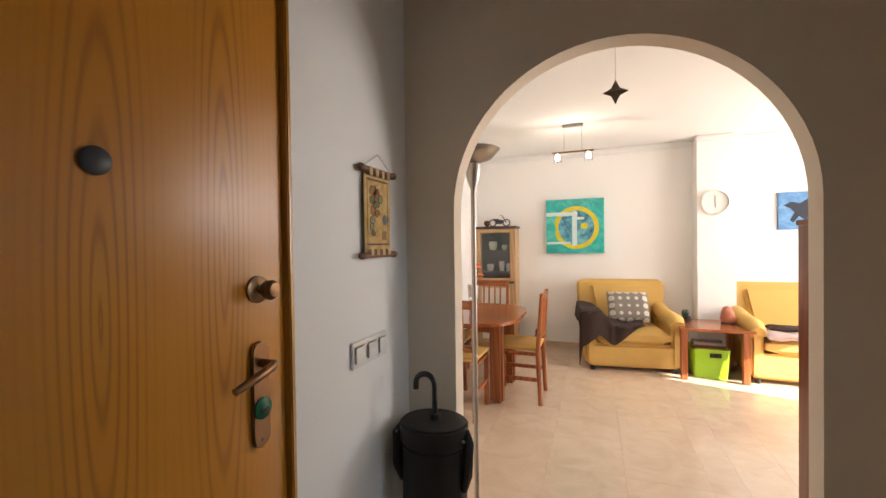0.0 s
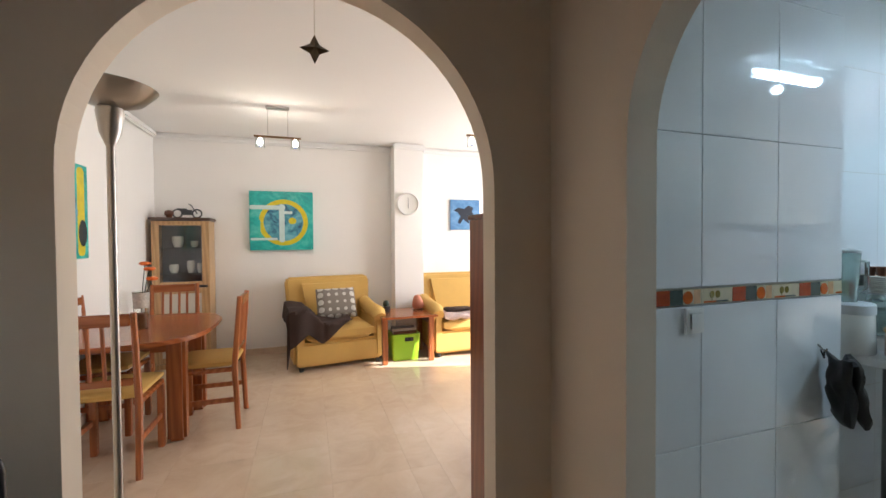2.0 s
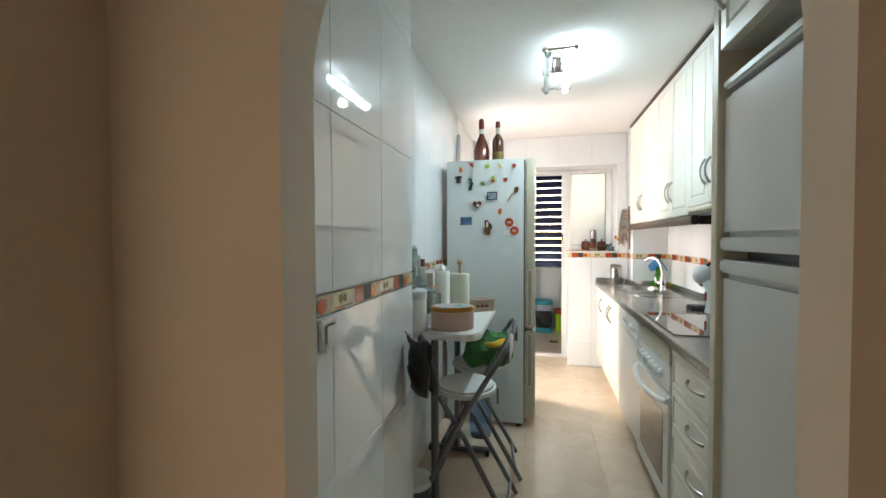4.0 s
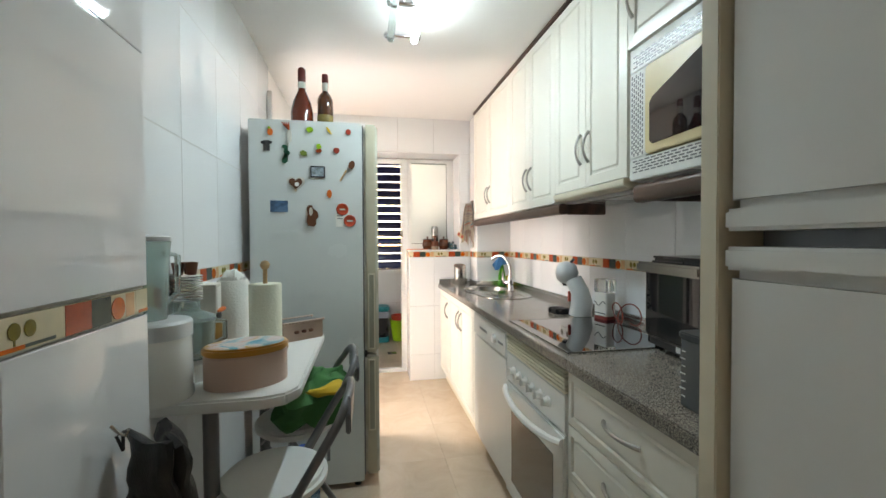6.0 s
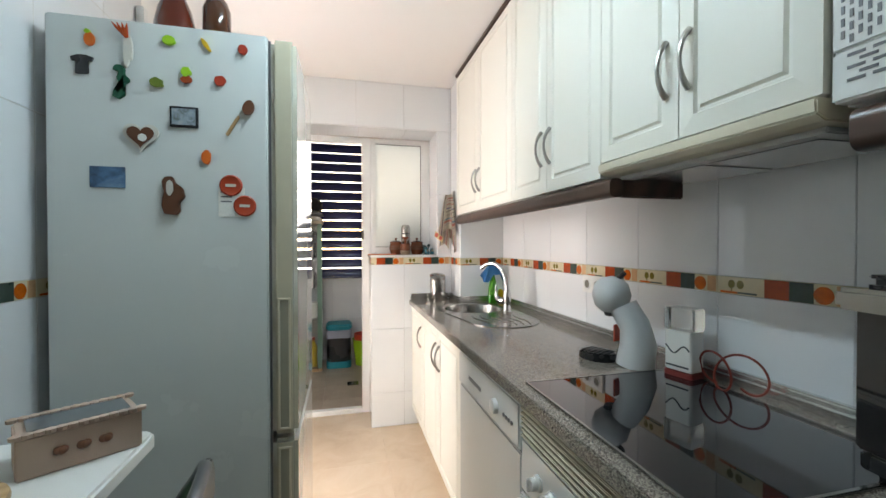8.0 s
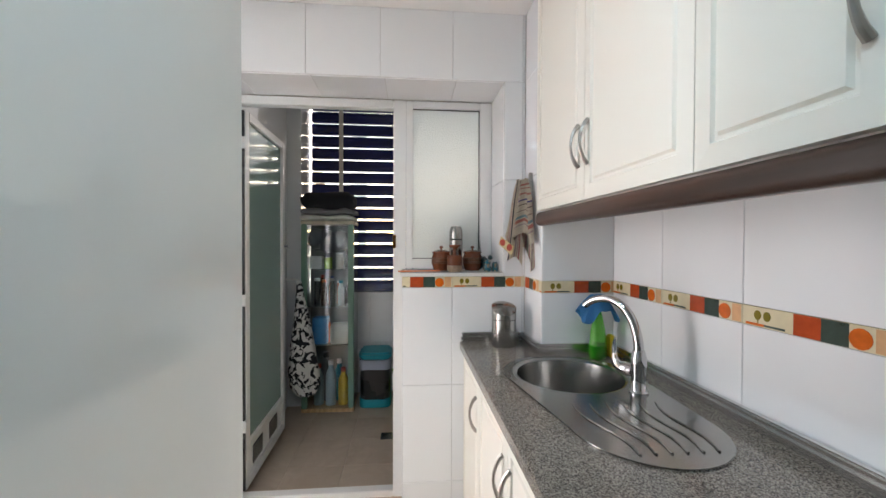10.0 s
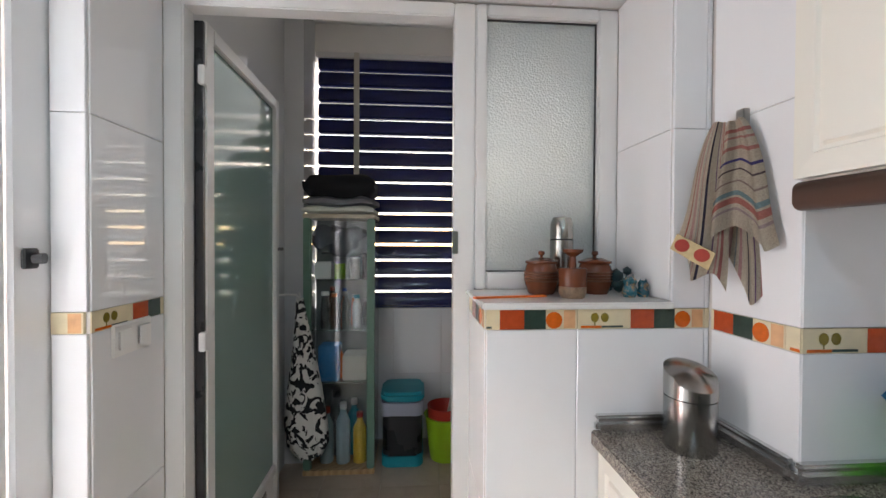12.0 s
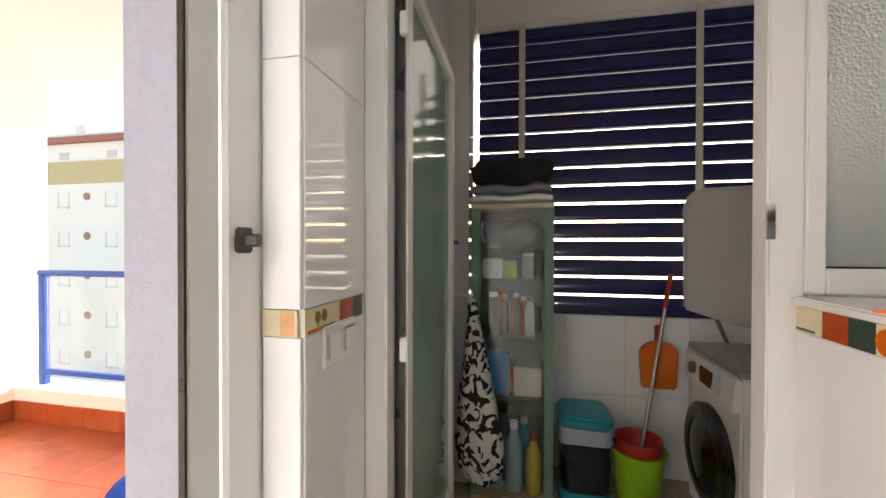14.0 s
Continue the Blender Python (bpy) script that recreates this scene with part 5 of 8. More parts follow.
part("cover", prism(rrect(0.090, 0.068, 0.012), 0.1405, 0.205, "z"), M_GLASS, kj, "clear plastic cover", bevel=0.003)
part("printed_wave", tube([(-0.036 + 0.008 * i, 0.0315, 0.085 + 0.012 * math.sin(0.8 * i)) for i in range(10)], 0.0022, 5), M_DARKGREY, kj, "grey wave print", smooth=True)
part("printed_bar", box(-0.034, 0.034, 0.0312, 0.0325, 0.034, 0.039), M_DARKGREY, kj)
cbl = thing("red_cable", "red power cable standing in loops on the worktop", "cable", "", (2.615, -0.52, 0.9))
loop_pts = [(0.048 * math.cos(a) - 0.008 * a, 0.03 * math.sin(0.5 * a), 0.052 + 0.048 * math.sin(a)) for a in [-1.57 + i * 0.21 for i in range(64)]]
part("cable", tube(loop_pts, 0.0032, 6), mat("red_cable", (0.22, 0.03, 0.015), 0.4), cbl, smooth=True)
to = thing("toaster_oven", "black table-top oven with chrome handle and knobs", "toaster oven", "", (1.945, -0.440, 0.9), -8)
part("body", box(-0.245, 0.245, -0.105, 0.105, 0.018, 0.335), M_BLACK, to, bevel=0.010)
part("top_plate", box(-0.243, 0.243, -0.10, 0.10, 0.3355, 0.342), M_BLACK, to, bevel=0.003)
tod = part("glass_door", box(-0.095, 0.240, 0.106, 0.128, 0.055, 0.300), M_BLACKGLASS, to, "dark glass door", bevel=0.005)
part("chrome_handle", box(-0.10, 0.250, 0.140, 0.160, 0.285, 0.322), M_STEEL, tod, "brushed steel bar handle", bevel=0.008)
for x in (-0.08, 0.225):
    part("handle_post", box(x - 0.01, x + 0.01, 0.127, 0.141, 0.292, 0.314), M_BLACK, tod)
part("lower_rail", box(-0.24, 0.24, 0.106, 0.118, 0.020, 0.050), M_BLACK, to, bevel=0.004)
part("emblem", box(0.045, 0.068, 0.118, 0.1195, 0.027, 0.045), M_COFFEEGREY, to, "small white emblem")
for z in (0.245, 0.155, 0.075):
    k = part("knob", lathe([(0.024, 0), (0.024, 0.012), (0.02, 0.018), (0, 0.019)], 20), M_STEEL, to, "steel knob", smooth=True, at=(-0.155, 0.106, z), rot=(-90, 0, 0))
    part("pointer", box(-0.003, 0.003, -0.02, 0.02, 0.018, 0.026), M_STEEL, k)
for x in (-0.215, 0.215):
    for y in (-0.08, 0.085):
        part("foot", lathe([(0.015, 0), (0.017, 0.019), (0, 0.019)], 12), M_BLACK, to, at=(x, y, 0))
tr = thing("kitchen_scale", "flat white kitchen scale on the table-top oven", "scale", "", (1.80, -0.44, 1.2425), -6)
part("plate", box(-0.10, 0.085, -0.07, 0.075, 0.0, 0.022), M_WHITEPLASTIC, tr, bevel=0.008)
pl_ = thing("dark_lid", "flat black pan lid on the white scale", "lid", "", (1.77, -0.46, 1.265))
part("disc", lathe([(0.09, 0.0), (0.092, 0.004), (0.03, 0.008), (0, 0.008)], 28), M_BLACK, pl_, smooth=True)
tk = thing("water_tank", "grey see-through water tank with a scale on it", "container", "", (1.645, -0.145, 0.9), -4)
part("tank", prism(rrect(0.145, 0.155, 0.018), 0.0, 0.165, "z"), mat("grey_tank_plastic", (0.10, 0.105, 0.11), 0.22, coat=0.3), tk, bevel=0.003, smooth=True)
part("rim", prism(rrect(0.153, 0.163, 0.02), 0.1655, 0.180, "z"), M_DARKGREY, tk, bevel=0.003)
for i in range(7):
    part("scale_mark", box(0.045, 0.057 + 0.006 * (i % 2), 0.0776, 0.0784, 0.025 + i * 0.018, 0.028 + i * 0.018), M_COFFEEGREY, tk)
sbn = thing("table_bin", "small brushed steel table bin with slanted lid", "bin", "", (4.475, -0.165, 0.9))
part("bin", lathe([(0.052, 0), (0.054, 0.004), (0.054, 0.118), (0, 0.118)], 36), M_STEEL, sbn, smooth=True)
bm = lathe([(0.0545, 0.121), (0.0545, 0.178), (0.02, 0.184), (0, 0.185)], 36)
for v in bm.verts:
    if v.co.z > 0.15:
        v.co.z += 0.35 * v.co.x - 0.006 + (-0.010 if v.co.x < -0.02 else 0)
part("swing_lid", bm, M_STEEL, sbn, smooth=True)
spb = thing("spray_bottle", "green see-through spray bottle of cleaner", "bottle", "", (4.258, -0.495, 0.9), 50)
part("bottle", lathe([(0.050, 0), (0.055, 0.008), (0.054, 0.04), (0.043, 0.11), (0.023, 0.175), (0.018, 0.19), (0.017, 0.20), (0, 0.20)], 28, sx=0.62, sy=1.0), M_GREENLIQ, spb, smooth=True)
part("liquid", lathe([(0.050, 0.004), (0.055, 0.012), (0.054, 0.055), (0, 0.055)], 24, sx=0.58, sy=1.0), mat("green_liquid", (0.02, 0.22, 0.01), 0.1), spb)
part("spray_head", box(-0.018, 0.030, -0.013, 0.013, 0.2005, 0.240), M_WHITEPLASTIC, spb, bevel=0.004)
ys = thing("sponge", "yellow sponge behind the spray bottle", "sponge", "", (4.285, -0.552, 0.9))
part("sponge", box(-0.045, 0.0, -0.012, 0.012, 0.001, 0.09), M_YELLOW, ys, bevel=0.006)
bc = thing("dishcloth", "blue dishcloth draped over the spray bottle", "cloth", "", (4.258, -0.492, 1.135))
bm = bmesh.new()
N = 16
gv = {}
for i in range(N + 1):
    for j in range(N + 1):
        u, v = i / N * 2 - 1, j / N * 2 - 1
        d = max(abs(u), abs(v))
        x, y = u * 0.060, v * 0.090
        z = 0.018 - 0.15 * max(0, d - 0.25) * (0.75 + 0.25 * math.sin(3 * math.atan2(v, u) + 1)) + 0.006 * math.sin(9 * math.atan2(v, u)) * d
        x, y = x * (1 - 0.25 * d), y * (1 - 0.2 * d)
        gv[i, j] = bm.verts.new((x, y, z))
for i in range(N):
    for j in range(N):
        bm.faces.new((gv[i, j], gv[i + 1, j], gv[i + 1, j + 1], gv[i, j + 1]))
bmesh.ops.solidify(bm, geom=bm.faces[:], thickness=0.003)
part("cloth", bm, M_BLUE, bc, smooth=True)

# striped tea towel on a hook of the pillar
def towel_cloth(name, axis, per_metre, stripes):
    """Terry cloth with woven stripes across one axis of the cloth."""
    m = bpy.data.materials.new(name)
    m.use_nodes = True
    nt = m.node_tree
    p = nt.nodes["Principled BSDF"]
    tc = nt.nodes.new("ShaderNodeTexCoord")
    sp = nt.nodes.new("ShaderNodeSeparateXYZ")
    nt.links.new(tc.outputs["UV"], sp.inputs[0])
    mu = nt.nodes.new("ShaderNodeMath")
    mu.operation = "MULTIPLY"
    mu.inputs[1].default_value = per_metre
    nt.links.new(sp.outputs[axis], mu.inputs[0])
    fr = nt.nodes.new("ShaderNodeMath")
    fr.operation = "FRACT"
    nt.links.new(mu.outputs[0], fr.inputs[0])
    r = nt.nodes.new("ShaderNodeValToRGB")
    r.color_ramp.interpolation = "CONSTANT"
    base = (0.56, 0.49, 0.39)
    rows = [(0.0, base)]
    for q, w, c in stripes:
        rows += [(q, c), (q + w, base)]
    for k, (q, c) in enumerate(rows):
        e = r.color_ramp.elements[k] if k < 2 else r.color_ramp.elements.new(q)
        e.position, e.color = q, (*c, 1)
    nt.links.new(fr.outputs[0], r.inputs[0])
    n = nt.nodes.new("ShaderNodeTexNoise")
    n.inputs["Scale"].default_value, n.inputs["Detail"].default_value = 420.0, 3.0
    nt.links.new(tc.outputs["Object"], n.inputs["Vector"])
    mx = nt.nodes.new("ShaderNodeMix")
    mx.data_type, mx.blend_type = "RGBA", "OVERLAY"
    mx.inputs[0].default_value = 0.6
    nt.links.new(r.outputs[0], mx.inputs[6])
    nt.links.new(n.outputs[0], mx.inputs[7])
    nt.links.new(mx.outputs[2], p.inputs["Base Color"])
    bp = nt.nodes.new("ShaderNodeBump")
    bp.inputs["Strength"].default_value, bp.inputs["Distance"].default_value = 0.7, 0.003
    nt.links.new(n.outputs[0], bp.inputs["Height"])
    nt.links.new(bp.outputs[0], p.inputs["Normal"])
    p.inputs["Roughness"].default_value = 0.95
    return m


M_TOWEL = towel_cloth("striped_towel", 0, 1.0, [(0.10, 0.05, (0.42, 0.16, 0.15)), (0.19, 0.03, (0.50, 0.26, 0.25)), (0.28, 0.02, (0.20, 0.12, 0.22)), (0.42, 0.05, (0.03, 0.025, 0.05)), (0.60, 0.04, (0.48, 0.27, 0.27)), (0.68, 0.02, (0.30, 0.34, 0.34)), (0.76, 0.06, (0.50, 0.30, 0.28)), (0.88, 0.03, (0.42, 0.14, 0.12))])
M_TOWEL2 = towel_cloth("cross_striped_towel", 1, 1.0, [(0.08, 0.03, (0.42, 0.16, 0.14)), (0.15, 0.02, (0.46, 0.22, 0.20)), (0.24, 0.03, (0.45, 0.20, 0.17)), (0.36, 0.025, (0.07, 0.06, 0.22)), (0.45, 0.015, (0.10, 0.07, 0.08)), (0.56, 0.015, (0.30, 0.22, 0.20)), (0.66, 0.04, (0.20, 0.30, 0.32)), (0.72, 0.06, (0.45, 0.17, 0.14)), (0.82, 0.02, (0.38, 0.30, 0.30))])


def hanging_cloth(name, w_top, w_bot, length, folds, depth, material, parent, seed=0, n=26, m=24, at=None, rot=(0, 0, 0), slant=0.0, hem=0.0):
    """A cloth gathered at its top; slant lowers one lower corner, hem waves the lower edge."""
    bm = bmesh.new()
    uv = bm.loops.layers.uv.new("UVMap")
    g, where = {}, {}
    for i in range(n + 1):
        for j in range(m + 1):
            u, v = i / n * 2 - 1, j / m
            w = w_top + (w_bot - w_top) * v ** 0.75
            fold = math.sin(u * folds * math.pi + seed + 1.2 * v) + 0.35 * math.sin(2.3 * u * folds * math.pi + 2 * seed)
            q = bm.verts.new((u * w / 2 + 0.010 * math.sin(4 * v + seed), depth * (0.5 + 0.4 * fold) * (0.35 + v * 0.65),
                              -length * v * (1 + 0.05 * math.sin(3 * u + seed)) - slant * u * v - hem * v * math.sin(4.5 * u + seed)))
            g[i, j] = q
            where[q] = (i / n, v)
    for i in range(n):
        for j in range(m):
            f = bm.faces.new((g[i, j], g[i + 1, j], g[i + 1, j + 1], g[i, j + 1]))
            for lp in f.loops:
                lp[uv].uv = where[lp.vert]
    bmesh.ops.solidify(bm, geom=bm.faces[:], thickness=0.006)
    return part(name, bm, material, parent, smooth=True, at=at, rot=rot)


tw = thing("tea_towel", "striped terry tea towel with apple print on a hook", "towel", "", (4.475, -0.278, 1.635))
part("hook", box(-0.012, 0.012, -0.013, 0.004, -0.045, 0.035), M_NICKEL, tw, bevel=0.002)
hanging_cloth("towel_fold", 0.028, 0.11, 0.36, 1.4, 0.035, M_TOWEL, tw, 2.2, at=(0.018, 0.002, 0.0), rot=(0, 5, 28), slant=-0.05, hem=0.02)
hanging_cloth("towel_fold", 0.028, 0.138, 0.265, 1.3, 0.050, M_TOWEL2, tw, 4, at=(-0.006, 0.022, 0.005), rot=(0, 9, 24), slant=-0.02, hem=0.012)
front = hanging_cloth("towel", 0.028, 0.120, 0.34, 1.2, 0.040, M_TOWEL, tw, 1, at=(0.006, 0.036, 0.006), rot=(0, -9, 30), slant=-0.05, hem=0.015)
M_APPLE = mat("apple_print", (0.34, 0.05, 0.035), 0.9, var=0.3, scale=60)
M_PATCH = mat("straw_print", (0.50, 0.40, 0.22), 0.95, var=0.35, scale=70)
part("printed_patch", prism([(-0.052, -0.293), (0.036, -0.262), (0.046, -0.300), (-0.044, -0.334)], 0.047, 0.049, "y"), M_PATCH, front, "straw-coloured printed patch")
for dx, dz in ((-0.026, -0.303), (0.020, -0.288)):
    part("printed_apple", prism(ellipse(0.034, 0.030, 16, dx, dz), 0.0485, 0.0502, "y"), M_APPLE, front, "red printed apple")

# sill and its things
tagged(part("sill_1", box(4.565, 4.862, -0.188, 0.297, 1.2015, 1.218), mat("white_marble", (0.76, 0.75, 0.72), 0.15, var=0.06, scale=5), bevel=0.004), "white marble window sill", "sill", kind="structure")
SZ = 1.218


M_GLAZEDCLAY = mat("glazed_clay", (0.16, 0.045, 0.018), 0.22, var=0.25, scale=18)


def sugar_pot(at):
    t = thing("clay_pot", "brown glazed clay pot with lid on the sill", "pot", "clay pots on the sill", at)
    part("pot", lathe([(0.036, 0), (0.040, 0.006), (0.047, 0.03), (0.049, 0.055), (0.044, 0.080), (0.040, 0.088), (0, 0.088)], 28), M_GLAZEDCLAY, t, smooth=True)
    lid = part("lid", lathe([(0.046, 0.088), (0.047, 0.094), (0.02, 0.104), (0, 0.104)], 28), M_GLAZEDCLAY, t, smooth=True)
    part("lid_knob", lathe([(0.005, 0), (0.004, 0.006), (0.010, 0.012), (0.008, 0.020), (0, 0.022)], 14), M_GLAZEDCLAY, lid, smooth=True, at=(0, 0, 0.103))
    for i in range(4):
        part("ridge", shell([(0.0485, 0.036 + i * 0.008), (0.0505, 0.039 + i * 0.008), (0.0485, 0.042 + i * 0.008)], 24), M_BROWN, t)


sugar_pot((4.755, 0.092, SZ))
sugar_pot((4.755, -0.068, SZ))
gd = thing("clay_goblet", "brown clay cup with patterned foot on the sill", "cup", "", (4.665, 0.035, SZ))
part("cup", lathe([(0.030, 0), (0.036, 0.012), (0.036, 0.03), (0, 0.03)], 24), mat("patterned_clay", (0.30, 0.20, 0.13), 0.4, var=0.8, scale=70), gd, "patterned foot", smooth=True)
part("body", lathe([(0.036, 0.0305), (0.038, 0.075), (0.034, 0.080), (0, 0.080)], 24), M_GLAZEDCLAY, gd, smooth=True)
part("stem", lathe([(0.010, 0.0805), (0.008, 0.11), (0.026, 0.122), (0.028, 0.130), (0.024, 0.126), (0, 0.118)], 20), M_GLAZEDCLAY, gd, smooth=True)
tf = thing("thermos_flask", "small brushed steel thermos flask on the sill", "flask", "", (4.815, 0.010, SZ))
part("flask", lathe([(0.034, 0), (0.035, 0.004), (0.035, 0.155), (0, 0.155)], 28), M_STEEL, tf, smooth=True)
part("black_ring", lathe([(0.0345, 0.1552), (0.0345, 0.1595), (0, 0.1595)], 28), M_BLACK, tf)
part("cup_lid", lathe([(0.0345, 0.160), (0.034, 0.205), (0.026, 0.225), (0, 0.227)], 28), M_STEEL, tf, smooth=True)
M_OWL = stone("blue_glaze", [(0.38, (0.01, 0.08, 0.12)), (0.52, (0.03, 0.14, 0.18)), (0.62, (0.36, 0.22, 0.10))], 60, 0.25)


def owl(y, r):
    t = thing("owl_figurine", "small blue and brown glazed owl on the sill", "figurine", "owls on the sill", (4.67, y, SZ))
    bm = lathe([(r * 0.75, 0), (r, r * 0.5), (r * 0.95, r * 1.1), (r * 0.72, r * 1.6), (r * 0.85, r * 2.0), (r * 0.8, r * 2.5), (r * 0.4, r * 2.8), (0, r * 2.82)], 20)
    for sy in (-1, 1):
        bmesh.ops.create_cone(bm, cap_ends=True, segments=8, radius1=r * 0.28, radius2=0.0, depth=r * 0.7, matrix=Matrix.Translation((0, sy * r * 0.5, r * 2.8)))
        bmesh.ops.create_icosphere(bm, subdivisions=2, radius=r * 0.30, matrix=Matrix.Translation((-r * 0.68, sy * r * 0.34, r * 2.15)))
    part("owl", bm, M_OWL, t, smooth=True)


owl(-0.128, 0.020)
owl(-0.166, 0.016)
shl = thing("shell_ornament", "dark blue-green coral ornament on the sill", "ornament", "", (4.76, -0.135, SZ))
bm = bmesh.new()
rnd = random.Random(4)
for i in range(16):
    bmesh.ops.create_icosphere(bm, subdivisions=1, radius=0.012 + rnd.random() * 0.012, matrix=Matrix.Translation((rnd.uniform(-0.03, 0.03), rnd.uniform(-0.04, 0.045), 0.015 + rnd.random() * 0.055)))
part("coral", bm, mat("sea_green_glaze", (0.012, 0.04, 0.045), 0.3, var=0.6, scale=60), shl, smooth=True)
pk = thing("orange_spatula", "flat orange plastic spatula lying on the sill", "spatula", "", (4.655, 0.205, SZ), 18)
part("blade", prism([(-0.10, -0.012), (0.02, -0.006), (0.10, -0.011), (0.105, 0.0), (0.10, 0.011), (0.02, 0.006), (-0.10, 0.012)], 0.001, 0.006, "z", ), M_ORANGE, pk, bevel=0.001)
bpy.data.objects["orange_spatula"].matrix_world = pose(4.660, 0.205, SZ, 0, 0, 100)

# ---------- laundry ----------
DX0, DX1 = 4.862, 4.922   # plane of the aluminium frame
lf = thing("door_1", "white aluminium laundry door frame with a textured side window", "door frame", kind="structure", at=(4.89, 0.5, 0.0))


def lpart(name, b, material, parent=lf, bevel=0.004, label=""):
    return part(name, box(b[0] - 4.89, b[1] - 4.89, b[2] - 0.5, b[3] - 0.5, b[4], b[5]), material, parent, label, bevel=bevel)


for nm, b in (("jamb", (DX0, DX1, 1.146, 1.204, 0.0, 2.11)), ("jamb", (DX0, DX1, 0.272, 0.338, 0.0, 2.11)), ("head", (DX0, DX1, 0.339, 1.145, 2.066, 2.11)),
              ("threshold", (DX0, DX1, 0.339, 1.145, 0.0, 0.035))):
    lpart(nm, b, M_ALU)
wf = lpart("window_frame", (DX0, DX1, 0.235, 0.271, 1.219, 2.11), M_ALU)
lpart("window_frame", (DX0, DX1, -0.189, -0.125, 1.219, 2.11), M_ALU)
lpart("window_frame", (DX0, DX1, -0.1245, 0.2345, 2.072, 2.11), M_ALU)
lpart("window_frame", (DX0, DX1, -0.1245, 0.2345, 1.219, 1.272), M_ALU)
wp = lpart("pane", (4.887, 4.893, -0.1240, 0.2340, 1.2725, 2.0715), M_RIPPLE, label="textured obscured glass", bevel=0)
wp.visible_shadow = False
for z0, z1 in ((1.2725, 1.276), (2.068, 2.0715)):
    lpart("black_gasket", (4.880, 4.8865, -0.1240, 0.2340, z0, z1), M_BLACK, bevel=0)
lpart("black_gasket", (4.880, 4.8865, -0.1240, -0.1205, 1.2765, 2.0675), M_BLACK, bevel=0)
lpart("strike_plate", (4.858, 4.8615, 0.345 - 0.02, 0.345 - 0.004, 1.33, 1.40), M_CHROME, bevel=0.001)
# the open leaf, with frosted glass and a louvred foot panel
leaf = thing("laundry_door_leaf", "open white aluminium door with frosted green glass", "door", "", (4.935, 1.135, 0.03), 1.2)
W = 0.74
for nm, b in (("stile", (0.0, 0.055, 0.0, 2.03)), ("stile", (W - 0.05, W, 0.0, 2.03)), ("top_rail", (0.0555, W - 0.0505, 1.98, 2.03)),
              ("bottom_rail", (0.0555, W - 0.0505, 0.0, 0.055)), ("middle_rail", (0.0555, W - 0.0505, 0.20, 0.245))):
    part(nm, box(b[0], b[1], -0.02, 0.02, b[2], b[3]), M_ALU, leaf, bevel=0.004)
pn = part("pane", box(0.0556, W - 0.0506, -0.003, 0.003, 0.2455, 1.9795), M_FROST, leaf, "frosted greenish glass pane")
part("louvre_panel", box(0.0556, W - 0.0506, -0.006, 0.006, 0.0555, 0.1995), M_ALU, leaf)
for k in range(2):
    v = part("vent", box(0.13 + k * 0.29, 0.29 + k * 0.29, -0.009, -0.0065, 0.075, 0.18), M_GREYMETAL, leaf, "grey ventilation grille")
    for i in range(6):
        part("vent_slat", box(0.135 + k * 0.29, 0.285 + k * 0.29, -0.013, -0.0092, 0.082 + i * 0.016, 0.089 + i * 0.016), M_NICKEL, v)
for z in (0.35, 1.02, 1.85):
    part("hinge", box(-0.028, 0.001, -0.026, -0.006, z - 0.03, z + 0.03), M_ALU, leaf, bevel=0.003)
part("black_gasket", box(-0.013, -0.0015, -0.016, 0.010, 0.005, 2.02), M_BLACK, leaf, "black rubber seal beside the hinges")
part("latch", tube([(W - 0.02, -0.021, 1.30), (W - 0.02, -0.045, 1.30)], 0.008, 8), M_GREYMETAL, leaf)

# roller shutter of dark blue slats with light between them
sh = thing("shutter", "dark blue slatted outdoor shutter with pale cords", "shutter", "", (LX1 + 0.03, 0.25, 0.91))
NS, PITCH = 16, 0.1085
slat_bm = prism([(-0.022, -0.042), (-0.018, -0.0455), (0.056, -0.0455), (0.058, 0.0), (0.056, 0.0455), (0.002, 0.0455), (-0.020, 0.012)], -0.98, 0.865, "y")
first = part("slat", slat_bm, M_NAVY, sh, smooth=True, at=(0, 0, 0.062))
for i in range(1, NS):
    s = new("slat", first.data)
    s.parent = sh
    s.matrix_basis = pose(0, 0, 0.062 + PITCH * i)
for y in (0.605, -0.36, -0.85):
    part("tape", box(-0.032, -0.026, y - 0.018, y + 0.018, 0.04, 1.752), M_CARD, sh, "pale shutter tape")
part("head_box", box(-0.03, 0.03, -0.99, 0.88, 1.715, 1.75), M_ALU, sh, bevel=0.004)
part("bottom_rail", box(-0.008, 0.014, -0.99, 0.88, 0.0, 0.014), M_NAVY, sh)
tagged(part("trim_window_jamb", box(LX1, LX1 + 0.18, 1.137, LY1, 0.91, 2.66), M_PAINT), "white window jamb", "trim", kind="structure")

